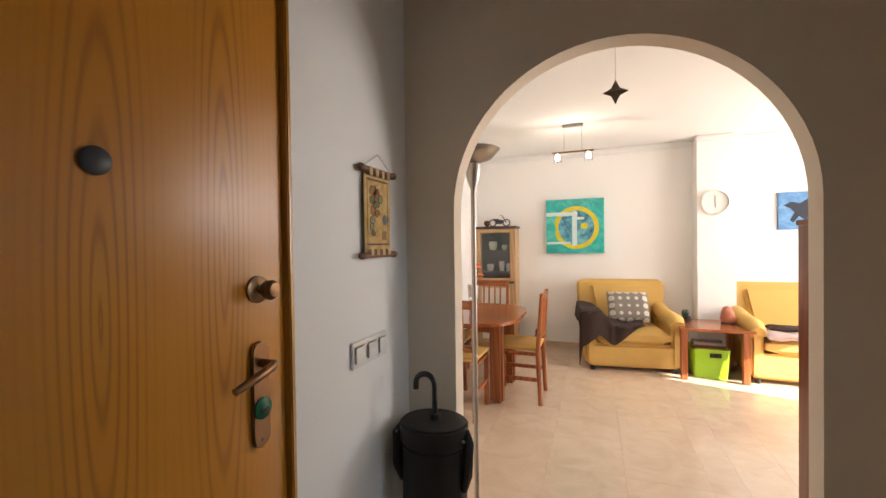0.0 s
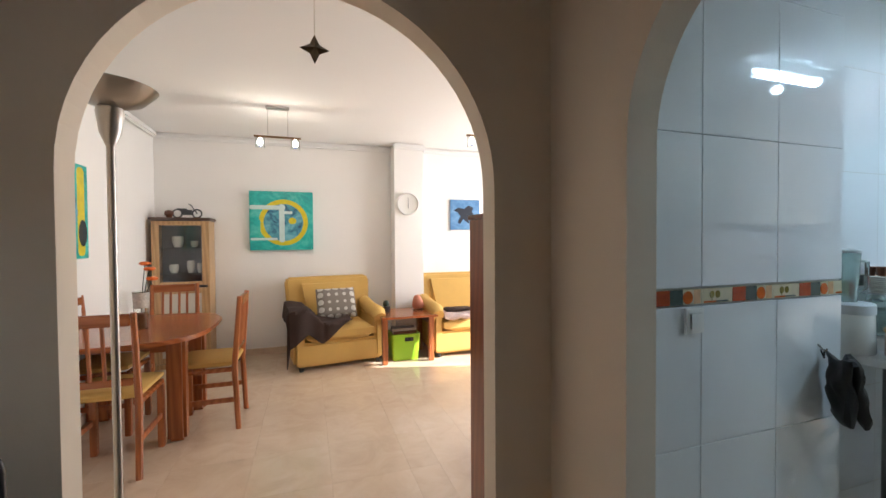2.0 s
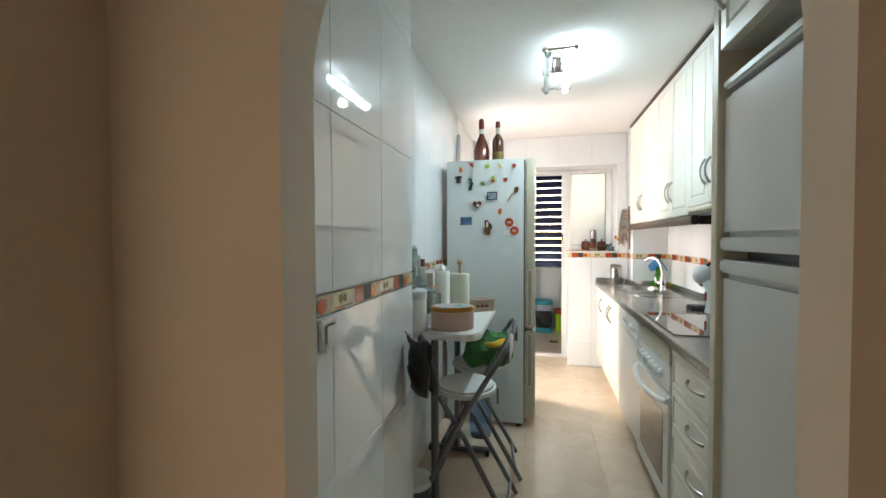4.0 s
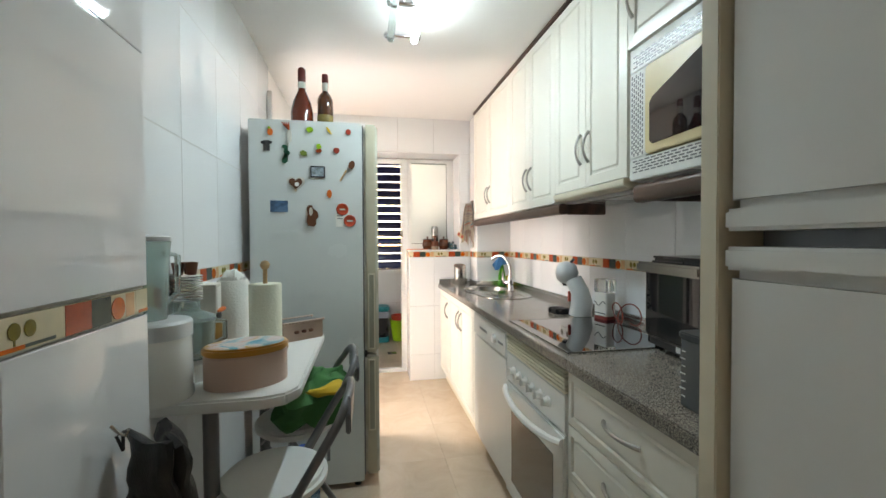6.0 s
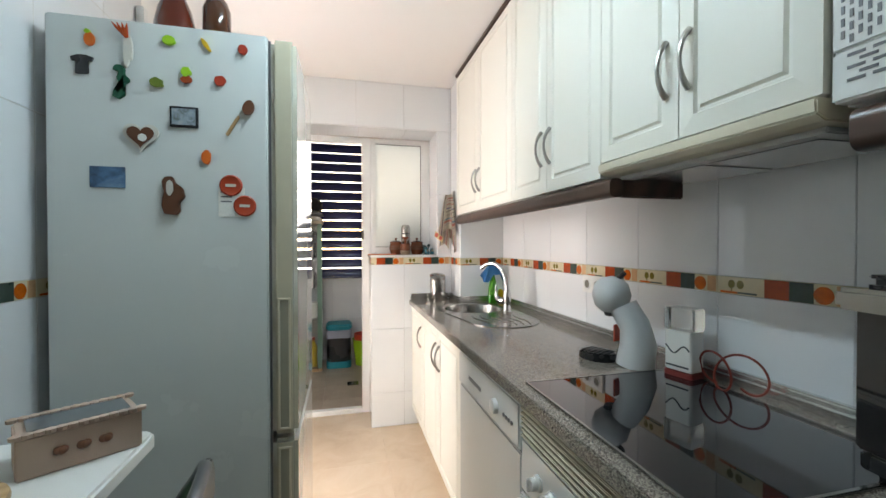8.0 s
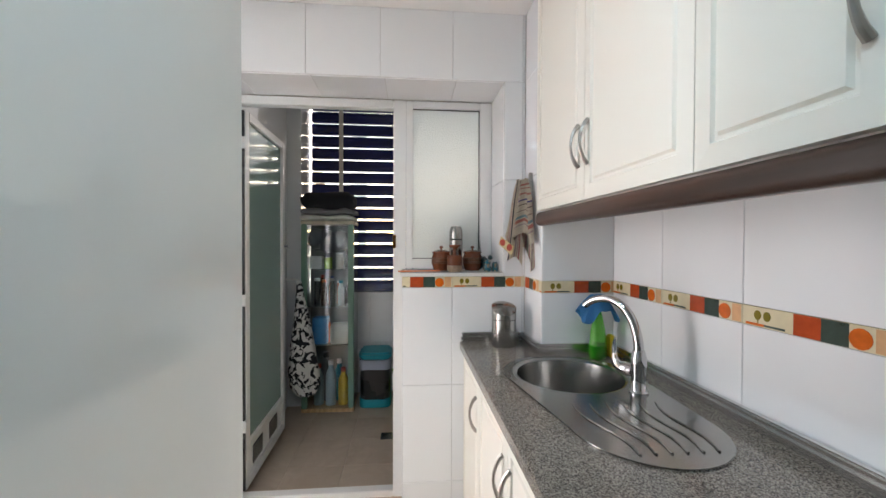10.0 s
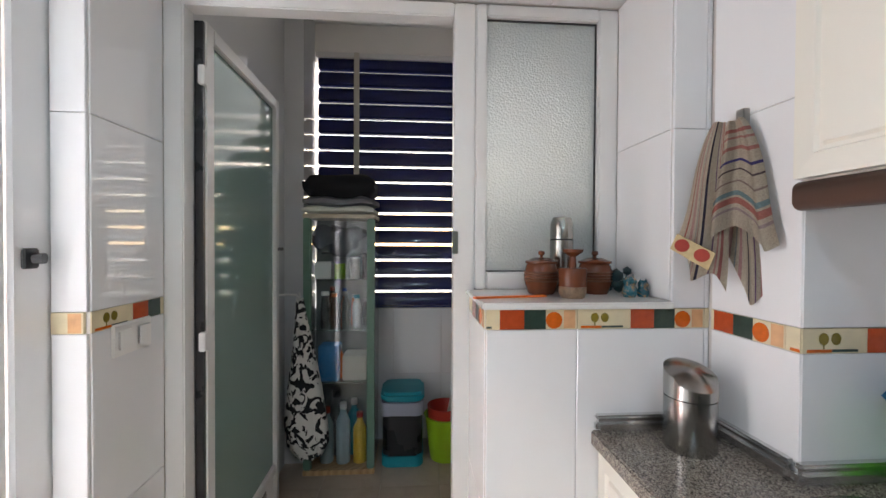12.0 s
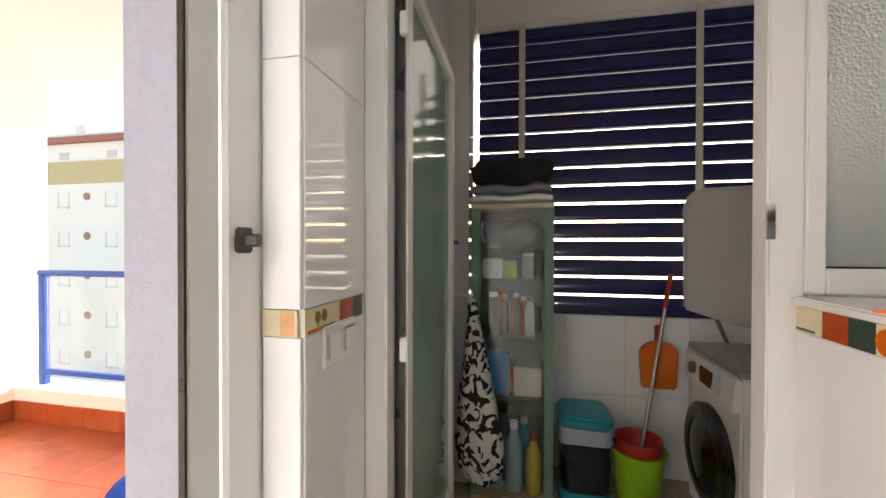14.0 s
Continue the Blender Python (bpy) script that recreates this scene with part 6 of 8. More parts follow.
# glass cabinet with shelves and bottles
VX, VY = 6.14, 0.895
vc = thing("glass_cabinet", "narrow green-framed glass cabinet full of bottles", "cabinet", "", (VX, VY, 0.0))
vw, vd, vh = 0.415, 0.30, 1.53
part("base", box(-vd / 2, vd / 2, -vw / 2, vw / 2, 0.0, 0.03), M_BEECH, vc, bevel=0.003)
part("top", box(-vd / 2, vd / 2, -vw / 2, vw / 2, vh - 0.025, vh), mat("pale_wood_top", (0.62, 0.55, 0.42), 0.5), vc, bevel=0.003)
for sy in (-1, 1):
    part("post", box(-vd / 2, -vd / 2 + 0.035, sy * (vw / 2 - 0.024) - 0.022, sy * (vw / 2 - 0.024) + 0.022, 0.0305, vh - 0.0255), M_GREENFRAME, vc, bevel=0.006)
    part("side_pane", box(-vd / 2 + 0.036, vd / 2 - 0.01, sy * (vw / 2 - 0.004) - 0.002, sy * (vw / 2 - 0.004) + 0.002, 0.031, vh - 0.026), M_GLASS, vc)
part("back_panel", box(vd / 2 - 0.008, vd / 2 - 0.003, -vw / 2 + 0.01, vw / 2 - 0.01, 0.031, vh - 0.026), mat("grey_back", (0.24, 0.26, 0.25), 0.5), vc)
vfp = part("front_pane", box(-vd / 2 + 0.004, -vd / 2 + 0.008, -vw / 2 + 0.047, vw / 2 - 0.047, 0.031, vh - 0.026), M_GLASS, vc)
vfp.visible_shadow = False
SHELF = (0.53, 0.84, 1.14)
for z in SHELF:
    part("shelf", box(-vd / 2 + 0.036, vd / 2 - 0.009, -vw / 2 + 0.007, vw / 2 - 0.007, z, z + 0.006), M_GREENGLASS, vc)


def bottle(label, x, y, z, r, h, material, cap=None, neck=0.45):
    t = thing("bottle", label, "bottle", "bottles in the glass cabinet", (VX + x, VY + y, z))
    part("body", lathe([(r * 0.92, 0), (r, 0.006), (r, h * 0.68), (r * neck, h * 0.84), (r * neck, h * 0.9), (0, h * 0.9)], 16), material, t, smooth=True)
    part("cap", lathe([(r * neck * 1.15, h * 0.9), (r * neck * 1.1, h), (0, h)], 12), cap or M_WHITEPLASTIC, t, smooth=True)


Z0, Z1, Z2, Z3 = 0.0305, SHELF[0] + 0.0065, SHELF[1] + 0.0065, SHELF[2] + 0.0065
bottle("yellow bottle of cleaner with red label", -0.05, -0.11, Z0, 0.040, 0.30, M_YELLOW, M_RED)
bottle("pale blue plastic bottle of bleach", -0.05, -0.01, Z0, 0.042, 0.36, mat("pale_blue_plastic", (0.34, 0.45, 0.50), 0.4))
bottle("clear plastic bottle with red cap", -0.04, 0.09, Z0, 0.040, 0.33, mat("grey_blue_plastic", (0.28, 0.36, 0.38), 0.35), M_RED)
bottle("black spray can with white cap", -0.05, 0.10, Z2, 0.026, 0.22, M_BLACK, M_WHITEPLASTIC, 0.8)
bottle("dark bottle with orange cap", -0.05, 0.045, Z2, 0.026, 0.21, M_AMBER2, M_ORANGE, 0.6)
bottle("clear glass bottle of lotion", -0.05, -0.02, Z2, 0.028, 0.22, M_GLASS, M_WHITEPLASTIC)
bottle("white spray bottle with teal cap", -0.05, -0.09, Z2, 0.026, 0.20, M_WHITEPLASTIC, M_TEAL, 0.6)
bottle("orange bottle on the shelf", -0.02, 0.02, Z1, 0.026, 0.20, M_ORANGE, M_WHITEPLASTIC, 0.5)
bottle("lime green cup on the shelf", -0.06, 0.01, Z3, 0.032, 0.09, M_GREEN, M_GREEN, 0.9)
bottle("printed pale mug on the shelf", -0.06, -0.08, Z3, 0.030, 0.13, mat("printed_mug", (0.55, 0.50, 0.46), 0.4, var=0.5, scale=50), None, 0.9)
for lab, x, y, z, r, h, mt, cap, nk in (("small dark medicine bottle in the back row", 0.05, -0.13, Z2, 0.024, 0.16, M_BLACK, M_GREYMETAL, 0.6), ("brown bottle of polish in the back row", 0.05, 0.075, Z2, 0.028, 0.24, M_AMBER2, M_RED, 0.5),
                                        ("clear bottle of alcohol in the back row", 0.05, 0.0, Z2, 0.030, 0.23, M_GREENGLASS, M_BLUEFRAME, 0.4), ("orange and white aerosol can", 0.05, -0.065, Z2, 0.024, 0.19, M_ORANGE, M_WHITEPLASTIC, 0.8),
                                        ("black aerosol can on the upper shelf", 0.03, -0.135, Z3, 0.024, 0.17, M_BLACK, M_RED, 0.8), ("brown jar on the lower shelf", 0.06, 0.09, Z1, 0.030, 0.20, M_BROWN, M_BLACK, 0.9),
                                        ("blue bottle of detergent at the back", 0.06, -0.06, Z0, 0.045, 0.34, M_TEAL, M_WHITEPLASTIC, 0.4), ("grey canister of detergent at the back", 0.06, 0.05, Z0, 0.048, 0.40, M_GREYMETAL, M_BLACK, 0.5)):
    bottle(lab, x, y, z, r, h, mt, cap, nk)
for lab, b, mt in (("sky blue carton on the shelf", (-0.10, 0.02, 0.01, 0.13, Z1, Z1 + 0.21), M_BLUE), ("white plastic tub on the shelf", (-0.09, 0.06, -0.15, -0.01, Z1, Z1 + 0.15), M_CARD), ("white carton on the shelf", (-0.10, 0.0, 0.055, 0.15, Z3, Z3 + 0.10), M_WHITEPLASTIC)):
    t = thing("carton", lab, "box", "", (VX + (b[0] + b[1]) / 2, VY + (b[2] + b[3]) / 2, b[4]))
    part("carton", box(-(b[1] - b[0]) / 2, (b[1] - b[0]) / 2, -(b[3] - b[2]) / 2, (b[3] - b[2]) / 2, 0, b[5] - b[4]), mt, t, bevel=0.006)
cl_ = thing("crumpled_bags", "dark crumpled bags at the top of the cabinet", "bags", "", (VX, VY, Z3 + 0.105))
part("bag", rough_up(cushion(0.20, 0.32, 0.17, 14), 0.05, 11, 4), mat("dark_film", (0.06, 0.065, 0.08), 0.35, var=0.6, scale=30), cl_, smooth=True)
bpy.data.objects["crumpled_bags"].location.z = Z3 + 0.14
# folded clothes on the cabinet
for i, (lab, mt, h, s) in enumerate((("white folded cloth on the cabinet", M_PAPER, 0.05, 3), ("grey folded sweater on the cabinet", mat("grey_knit", (0.20, 0.20, 0.21), 0.95, bump=0.4), 0.06, 7), ("black folded fleece on the cabinet", mat("black_fleece", (0.012, 0.012, 0.014), 0.98, bump=0.5), 0.14, 9))):
    z = vh + (0.0, 0.045, 0.095)[i]
    t = thing("folded_cloth", lab, "clothes", "folded clothes", (VX, VY + 0.005, z))
    part("cloth", rough_up(cushion(0.30, 0.41, h, 12, puff=0.35), 0.012 + 0.008 * i, 9, s), mt, t, smooth=True)

# floral bag hanging from the door's hook
M_FLORAL = bpy.data.materials.new("floral_cotton")
M_FLORAL.use_nodes = True
nt = M_FLORAL.node_tree
tc = nt.nodes.new("ShaderNodeTexCoord")
vo = nt.nodes.new("ShaderNodeTexNoise")
vo.inputs["Scale"].default_value, vo.inputs["Detail"].default_value, vo.inputs["Distortion"].default_value = 15, 1.5, 1.6
nt.links.new(tc.outputs["Object"], vo.inputs["Vector"])
r_ = nt.nodes.new("ShaderNodeValToRGB")
r_.color_ramp.interpolation = "CONSTANT"
r_.color_ramp.elements[0].color, r_.color_ramp.elements[1].color = (0.65, 0.64, 0.60, 1), (0.012, 0.012, 0.014, 1)
r_.color_ramp.elements[1].position = 0.505
nt.links.new(vo.outputs[0], r_.inputs[0])
nt.links.new(r_.outputs[0], nt.nodes["Principled BSDF"].inputs["Base Color"])
nt.nodes["Principled BSDF"].inputs["Roughness"].default_value = 0.9
fb = thing("cotton_bag", "white cotton bag with black flowers hanging from a hook", "bag", "", (5.83, 1.075, 1.06), 0)
part("hook", tube([(0.0, 0.172, 0.02), (0.0, 0.02, 0.02), (0.0, 0.0, 0.0), (0.0, 0.0, 0.03)], 0.006, 8), M_WHITEPLASTIC, fb, smooth=True)
bm = lathe([(0.0, -0.86), (0.06, -0.85), (0.10, -0.78), (0.105, -0.66), (0.085, -0.50), (0.055, -0.30), (0.022, -0.08), (0.012, 0.0), (0, 0.005)], 28, sx=1.0, sy=1.05)
for v in bm.verts:
    a = math.atan2(v.co.y, v.co.x)
    v.co.x += 0.010 * math.sin(7 * a + v.co.z * 9)
    v.co.y += 0.008 * math.cos(6 * a + v.co.z * 7)
    v.co.y -= 0.06 * min(1, -v.co.z)
part("bag", bm, M_FLORAL, fb, smooth=True)

# pedal bin, mop bucket with mop, dustpan, ironing board, washing machine
bn = thing("waste_bin", "black and teal plastic bin with pale liner", "bin", "", (6.18, 0.525, 0.0))
part("bucket", prism(rrect(0.26, 0.245, 0.05), 0.05, 0.36, "z"), M_BLACK, bn, bevel=0.006, smooth=True)
part("foot", prism(rrect(0.27, 0.255, 0.05), 0.0, 0.075, "z"), M_TEAL, bn, "teal foot with pedal", bevel=0.006, smooth=True)
part("liner", rough_up(prism(rrect(0.278, 0.262, 0.055), 0.315, 0.395, "z"), 0.006, 20), mat("grey_bin_liner", (0.36, 0.38, 0.46), 0.5), bn, "grey bin liner", smooth=True)
part("lid", prism(rrect(0.285, 0.27, 0.06), 0.396, 0.455, "z"), M_TEAL, bn, "teal lid", bevel=0.018, smooth=True)
mb = thing("mop_bucket", "lime green bucket with a red wringer", "bucket", "", (6.17, 0.255, 0.0))
part("bucket", shell([(0.095, 0.0), (0.13, 0.27), (0.137, 0.275), (0.126, 0.275), (0.09, 0.008)], 28), M_GREEN, mb, smooth=True)
part("bucket_floor", lathe([(0.094, 0.004), (0.094, 0.012), (0, 0.012)], 24), M_GREEN, mb)
part("wringer", shell([(0.11, 0.24), (0.115, 0.33), (0.108, 0.33), (0.07, 0.21)], 24), mat("red_plastic", (0.42, 0.035, 0.02), 0.4), mb, "red wringer insert", smooth=True)
mp_ = thing("mop", "mop with a metal stick leaning against the wall", "mop", "", (6.19, 0.24, 0.02))
part("stick", tube([(0, 0, 0.20), (0.16, -0.16, 0.95)], 0.011, 10), M_NICKEL, mp_, smooth=True)
part("grip", tube([(0.16, -0.16, 0.95), (0.20, -0.20, 1.14)], 0.013, 10), bpy.data.materials["red_plastic"], mp_, "red plastic grip", smooth=True)
part("strands", rough_up(lathe([(0.02, 0.22), (0.06, 0.16), (0.08, 0.02), (0, 0.0)], 20), 0.01, 30), mat("red_mop", (0.35, 0.05, 0.04), 0.95), mp_, "red mop strands", smooth=True)
dp = thing("dustpan", "orange plastic dustpan hanging on the wall", "dustpan", "", (LX1 - 0.012, 0.10, 0.52))
part("pan", prism([(-0.09, 0.0), (0.09, 0.0), (0.10, 0.22), (0.05, 0.26), (-0.05, 0.26), (-0.10, 0.22)], -0.04, -0.006, "x"), M_ORANGE, dp, bevel=0.01)
part("hang_loop", box(-0.02, 0.012, -0.015, 0.015, 0.261, 0.35), bpy.data.materials["red_plastic"], dp, bevel=0.004)
ib = thing("ironing_board", "folded ironing board with a pale grey cover", "ironing board", "", (6.33, -0.30, 0.0))
part("cover", prism([(0.30, 0.98), (0.305, 1.52), (0.28, 1.59), (0.22, 1.62), (-0.40, 1.64), (-0.42, 0.86), (0.05, 0.90)], -0.05, 0.0, "x"), mat("grey_cover", (0.50, 0.48, 0.44), 0.9, bump=0.3), ib, bevel=0.012)
part("leg", tube([(0.02, 0.15, 0.02), (0.02, -0.20, 0.95)], 0.011, 8), M_GREYMETAL, ib)
part("leg", tube([(0.02, -0.25, 0.02), (0.02, 0.15, 0.98)], 0.011, 8), M_GREYMETAL, ib)
part("hook", tube([(0.0, 0.20, 1.61), (0.0, 0.20, 1.67)], 0.006, 8), M_GREYMETAL, ib)
wm = thing("washing_machine", "white washing machine with black glass door and silver dial", "washing machine", "", (6.02, -0.315, -0.02), 0)
part("body", box(-0.26, 0.28, -0.30, 0.29, 0.02, 0.80), M_WHITE, wm, bevel=0.010)
part("lid", box(-0.265, 0.285, -0.305, 0.295, 0.801, 0.83), mat("grey_machine_top", (0.30, 0.30, 0.31), 0.35), wm, "grey top plate", bevel=0.006)
fpz = part("control_panel", prism([(0.291, 0.66), (0.325, 0.66), (0.305, 0.80), (0.291, 0.80)], -0.258, 0.278, "x"), M_WHITE, wm, bevel=0.004)
part("display", box(-0.06, 0.06, 0.312, 0.3235, 0.69, 0.765), M_BLACKGLASS, fpz, "black display", bevel=0.002)
part("dial", lathe([(0.030, 0), (0.029, 0.02), (0.02, 0.026), (0, 0.026)], 24), M_GREYMETAL, fpz, "dark dial", smooth=True, at=(0.15, 0.312, 0.73), rot=(-90, 0, 0))
for i in range(4):
    part("button", box(-0.15, -0.10, 0.316, 0.323, 0.685 + i * 0.024, 0.697 + i * 0.024), M_COFFEEGREY, fpz, bevel=0.001)
dd = part("porthole_ring", shell([(0.235, 0.0), (0.235, 0.03), (0.20, 0.045), (0.17, 0.04), (0.17, 0.0)], 40), M_BLACK, wm, "black porthole ring", smooth=True, at=(0.01, 0.291, 0.36), rot=(-90, 0, 0))
part("porthole_glass", lathe([(0.172, 0.0), (0.165, 0.035), (0.10, 0.05), (0, 0.055)], 36), M_BLACKGLASS, dd, smooth=True)
for dx in (-0.22, 0.24):
    for dy in (-0.26, 0.25):
        part("foot", lathe([(0.02, 0), (0.02, 0.021), (0, 0.021)], 10), M_BLACK, wm, at=(dx, dy, 0))
fd = thing("floor_drain", "square steel floor drain in the laundry", "drain", "", (5.555, 0.395, -0.001))
part("frame", box(-0.05, 0.05, -0.05, 0.05, 0.0, 0.003), M_STEEL, fd, bevel=0.001)
for i in range(6):
    part("slot", box(-0.04, 0.04, -0.037 + i * 0.014, -0.031 + i * 0.014, 0.0031, 0.0042), M_BLACK, fd)

# ---------- terrace door and terrace ----------
td = thing("door_2", "white aluminium terrace door frame beside the fridge", "door frame", kind="structure", at=(4.48, 1.35, 0))
part("jamb", box(-0.045, 0.021, -0.049, -0.037, 0.0, 2.10), M_ALU, td, bevel=0.004)
part("black_seal", box(-0.050, -0.0455, -0.048, -0.037, 0.0, 2.10), M_BLACK, td)
part("jamb", box(-0.80, -0.76, -0.049, 0.03, 0.0, 2.10), M_ALU, td, bevel=0.006)
part("head", box(-0.76, -0.0345, -0.049, 0.03, 2.05, 2.098), M_ALU, td, bevel=0.004)
structure("wall_terrace_jamb", box(4.522, 4.93, 1.400, 1.5215, -0.01, 2.60), M_SHADEDSTUCCO, "rough rendered door jamb, its bluish shade put into the colour")
ds = thing("door_stop", "dark magnetic door stop on the tiled wall", "door stop", "", (4.532, 1.2862, 1.325))
part("plate", box(-0.018, 0.018, -0.010, 0.0, -0.022, 0.022), M_DARKGREY, ds, bevel=0.003)
part("magnet", tube([(0.004, -0.010, 0.0), (0.008, -0.028, 0.0)], 0.012, 10), M_DARKGREY, ds)
structure("wall_terrace_side", box(4.93, 6.62, LY1 + 0.12, 1.52, 0, 2.75), M_PAINT, "white outer wall of the laundry")
structure("wall_parapet", box(6.22, 6.45, 1.52, 4.62, -0.2, 0.24), M_PAINT, "white terrace parapet with terracotta skirting")
structure("wall_parapet_side", box(5.3, 6.45, 4.62, 4.85, -0.2, 2.62), M_PAINT, "white terrace side wall")
for k in range(9):
    ob = part("skirting_tile", box(6.205, 6.219, 1.60 + k * 0.333, 1.93 + k * 0.333, 0.001, 0.145), M_TERRA, bpy.data.objects["wall_parapet"])
for k in range(3):
    part("skirting_tile", box(5.32 + k * 0.3, 5.617 + k * 0.3, 4.605, 4.619, 0.001, 0.145), M_TERRA, bpy.data.objects["wall_parapet_side"])
rl = thing("railing", "blue metal railing with glass on the parapet", "railing", "", (6.33, 3.1, 0.24))
part("top_rail", tube([(0, -1.5, 0.86), (0, 1.42, 0.86)], 0.024, 10), M_BLUEFRAME, rl, smooth=True)
part("bottom_rail", box(-0.02, 0.02, -1.5, 1.42, 0.08, 0.12), M_BLUEFRAME, rl, bevel=0.004)
for y in (1.38, 0.2, -1.0):
    part("post", box(-0.022, 0.022, y - 0.03, y + 0.03, 0.0, 0.84), M_BLUEFRAME, rl, bevel=0.004)
gp = part("glass_pane", box(-0.004, 0.004, -1.45, 1.34, 0.125, 0.82), M_GLASS, rl)
gp.visible_shadow = False
tl = thing("terrace_lamp", "flat round white terrace ceiling lamp", "ceiling lamp", "", (5.22, 3.55, 2.62))
part("dish", lathe([(0.17, -0.001), (0.17, -0.03), (0.12, -0.07), (0, -0.085)], 28), M_WHITEPLASTIC, tl, smooth=True)
tch = thing("garden_chair", "blue plastic chair on the terrace", "chair", "", (5.12, 2.02, 0.0), -50)
part("backrest", prism(rrect(0.42, 0.28, 0.12, 0, 0.42), -0.02, 0.0, "y"), M_BLUEFRAME, tch, bevel=0.008)
part("seat", prism(rrect(0.42, 0.42, 0.08, 0, -0.22), 0.40, 0.43, "z"), M_BLUEFRAME, tch, bevel=0.008)
for x in (-0.18, 0.18):
    part("leg", tube([(x, -0.02, 0.0), (x, -0.02, 0.45)], 0.014, 8), M_BLUEFRAME, tch)
    part("leg", tube([(x, -0.40, 0.0), (x, -0.38, 0.41)], 0.014, 8), M_BLUEFRAME, tch)

# apartment building across the street
ap = thing("apartment_building", "white apartment building with ochre band and red roofline", "building", "", (26.0, 31.0, -9.0), 0)
part("wall", box(0, 10, -24, 5.65, 0, 14.55), M_FACADE, ap)
part("ochre_band", box(-0.05, 10, -24, 5.65, 14.56, 16.1), M_OCHRE, ap, "ochre band under the attic")
part("attic_wall", box(0.05, 10, -24, 5.65, 16.11, 17.35), M_FACADE, ap)
part("roof", box(-0.35, 10, -24, 5.75, 17.36, 17.75), mat("faded_red_roof", (0.42, 0.16, 0.12), 0.8), ap, "faded red roof edge")
part("parapet", box(0.8, 1.1, -24, 4.5, 17.76, 18.3), M_FACADE, ap)
part("stair_tower", box(3, 7, -7, -2, 17.76, 19.6), M_FACADE, ap)
part("chimney", box(0.6, 1.4, 0.6, 1.5, 17.76, 18.9), M_FACADE, ap)
M_SHUT = mat("pale_shutter", (0.62, 0.60, 0.58), 0.6)
M_VENT = mat("clay_vent", (0.38, 0.22, 0.14), 0.7)
WINDOW_Y = [q - 8.53 * k for k in range(4) for q in (3.93, 1.71, -2.42)]
for f in range(5):
    z = 13.45 - f * 2.73
    for y in WINDOW_Y:
        win_ = part("window", box(-0.03, 0.05, y - 0.46, y + 0.46, z - 0.50, z + 0.50), M_WHITEPLASTIC, ap)
        part("pane", box(-0.05, -0.031, y - 0.40, y + 0.40, z - 0.44, z + 0.44), M_FACADE, win_)
        part("reveal", box(-0.07, -0.031, y + 0.41, y + 0.46, z - 0.50, z + 0.50), M_SHUT, win_)
        part("sill", box(-0.14, -0.0305, y - 0.50, y + 0.50, z - 0.56, z - 0.505), M_SHUT, win_)
    for k in range(4):
        part("round_vent", lathe([(0.26, 0), (0.26, 0.06), (0, 0.06)], 18), M_VENT, ap, "round clay vent", at=(-0.01, -0.33 - 8.53 * k, z + 0.2), rot=(0, -90, 0))
for y in WINDOW_Y:
    part("window", box(0.0, 0.045, y - 0.40, y + 0.40, 16.25, 16.75), M_SHUT, ap)

# ---------- hall ----------
dn = thing("door_3", "varnished pine entrance door with bronze fittings", "door", kind="structure", at=(-0.835, 0.2175, 0.0))
part("leaf", box(-0.04, 0.0, -0.408, 0.432, 0.006, 2.035), M_DOOR, dn, bevel=0.002)
part("frame", box(-0.06, 0.018, 0.434, 0.4495, 0.0, 2.05), M_DOORFRAME, dn, bevel=0.003)
part("frame", box(-0.06, 0.018, -0.4195, -0.410, 0.0, 2.05), M_DOORFRAME, dn, bevel=0.002)
part("frame", box(-0.06, 0.018, -0.4095, 0.4335, 2.037, 2.0495), M_DOORFRAME, dn, bevel=0.002)
pp = part("peephole", lathe([(0.022, 0), (0.022, 0.004), (0.016, 0.007), (0, 0.006)], 24), M_DARKGREY, dn, "dark grey peephole cover", smooth=True, at=(0.0, 0.0465, 1.544), rot=(0, 90, 0))
kn = part("knob", lathe([(0.030, 0), (0.030, 0.005), (0.024, 0.008), (0.011, 0.012), (0.011, 0.022), (0.019, 0.028), (0.022, 0.042), (0.015, 0.052), (0, 0.054)], 28), M_BRONZE, dn, "bronze door knob", smooth=True, at=(0, 0.3505, 1.317), rot=(0, 90, 0))
hp_ = part("handle_plate", prism(rrect(0.050, 0.235, 0.025, 0.3505, 1.085), 0.0005, 0.010, "x"), M_BRONZE, dn, "bronze handle plate", bevel=0.003, smooth=True)
part("lever", tube([(0.008, 0.3505, 1.155), (0.045, 0.3505, 1.155), (0.052, 0.3375, 1.154), (0.052, 0.285, 1.140), (0.048, 0.245, 1.130)], [0.010, 0.010, 0.010, 0.0085, 0.008], 12), M_BRONZE, hp_, smooth=True)
kc = part("key_cover", lathe([(0.024, 0), (0.024, 0.004), (0.018, 0.008), (0, 0.009)], 20), mat("green_enamel", (0.01, 0.16, 0.07), 0.3), hp_, "green round lock cover", smooth=True, at=(0.010, 0.3505, 1.055), rot=(0, 90, 0))
for k in range(2):
    part("dark_spot", lathe([(0.006, 0), (0.006, 0.001), (0, 0.001)], 10), M_BLACK, kc, at=(0.004, -0.007 + 0.013 * k, 0.0085))
part("screw", lathe([(0.004, 0), (0.004, 0.002), (0, 0.002)], 10), M_BRONZE, hp_, at=(0.010, 0.3505, 0.985), rot=(0, 90, 0))

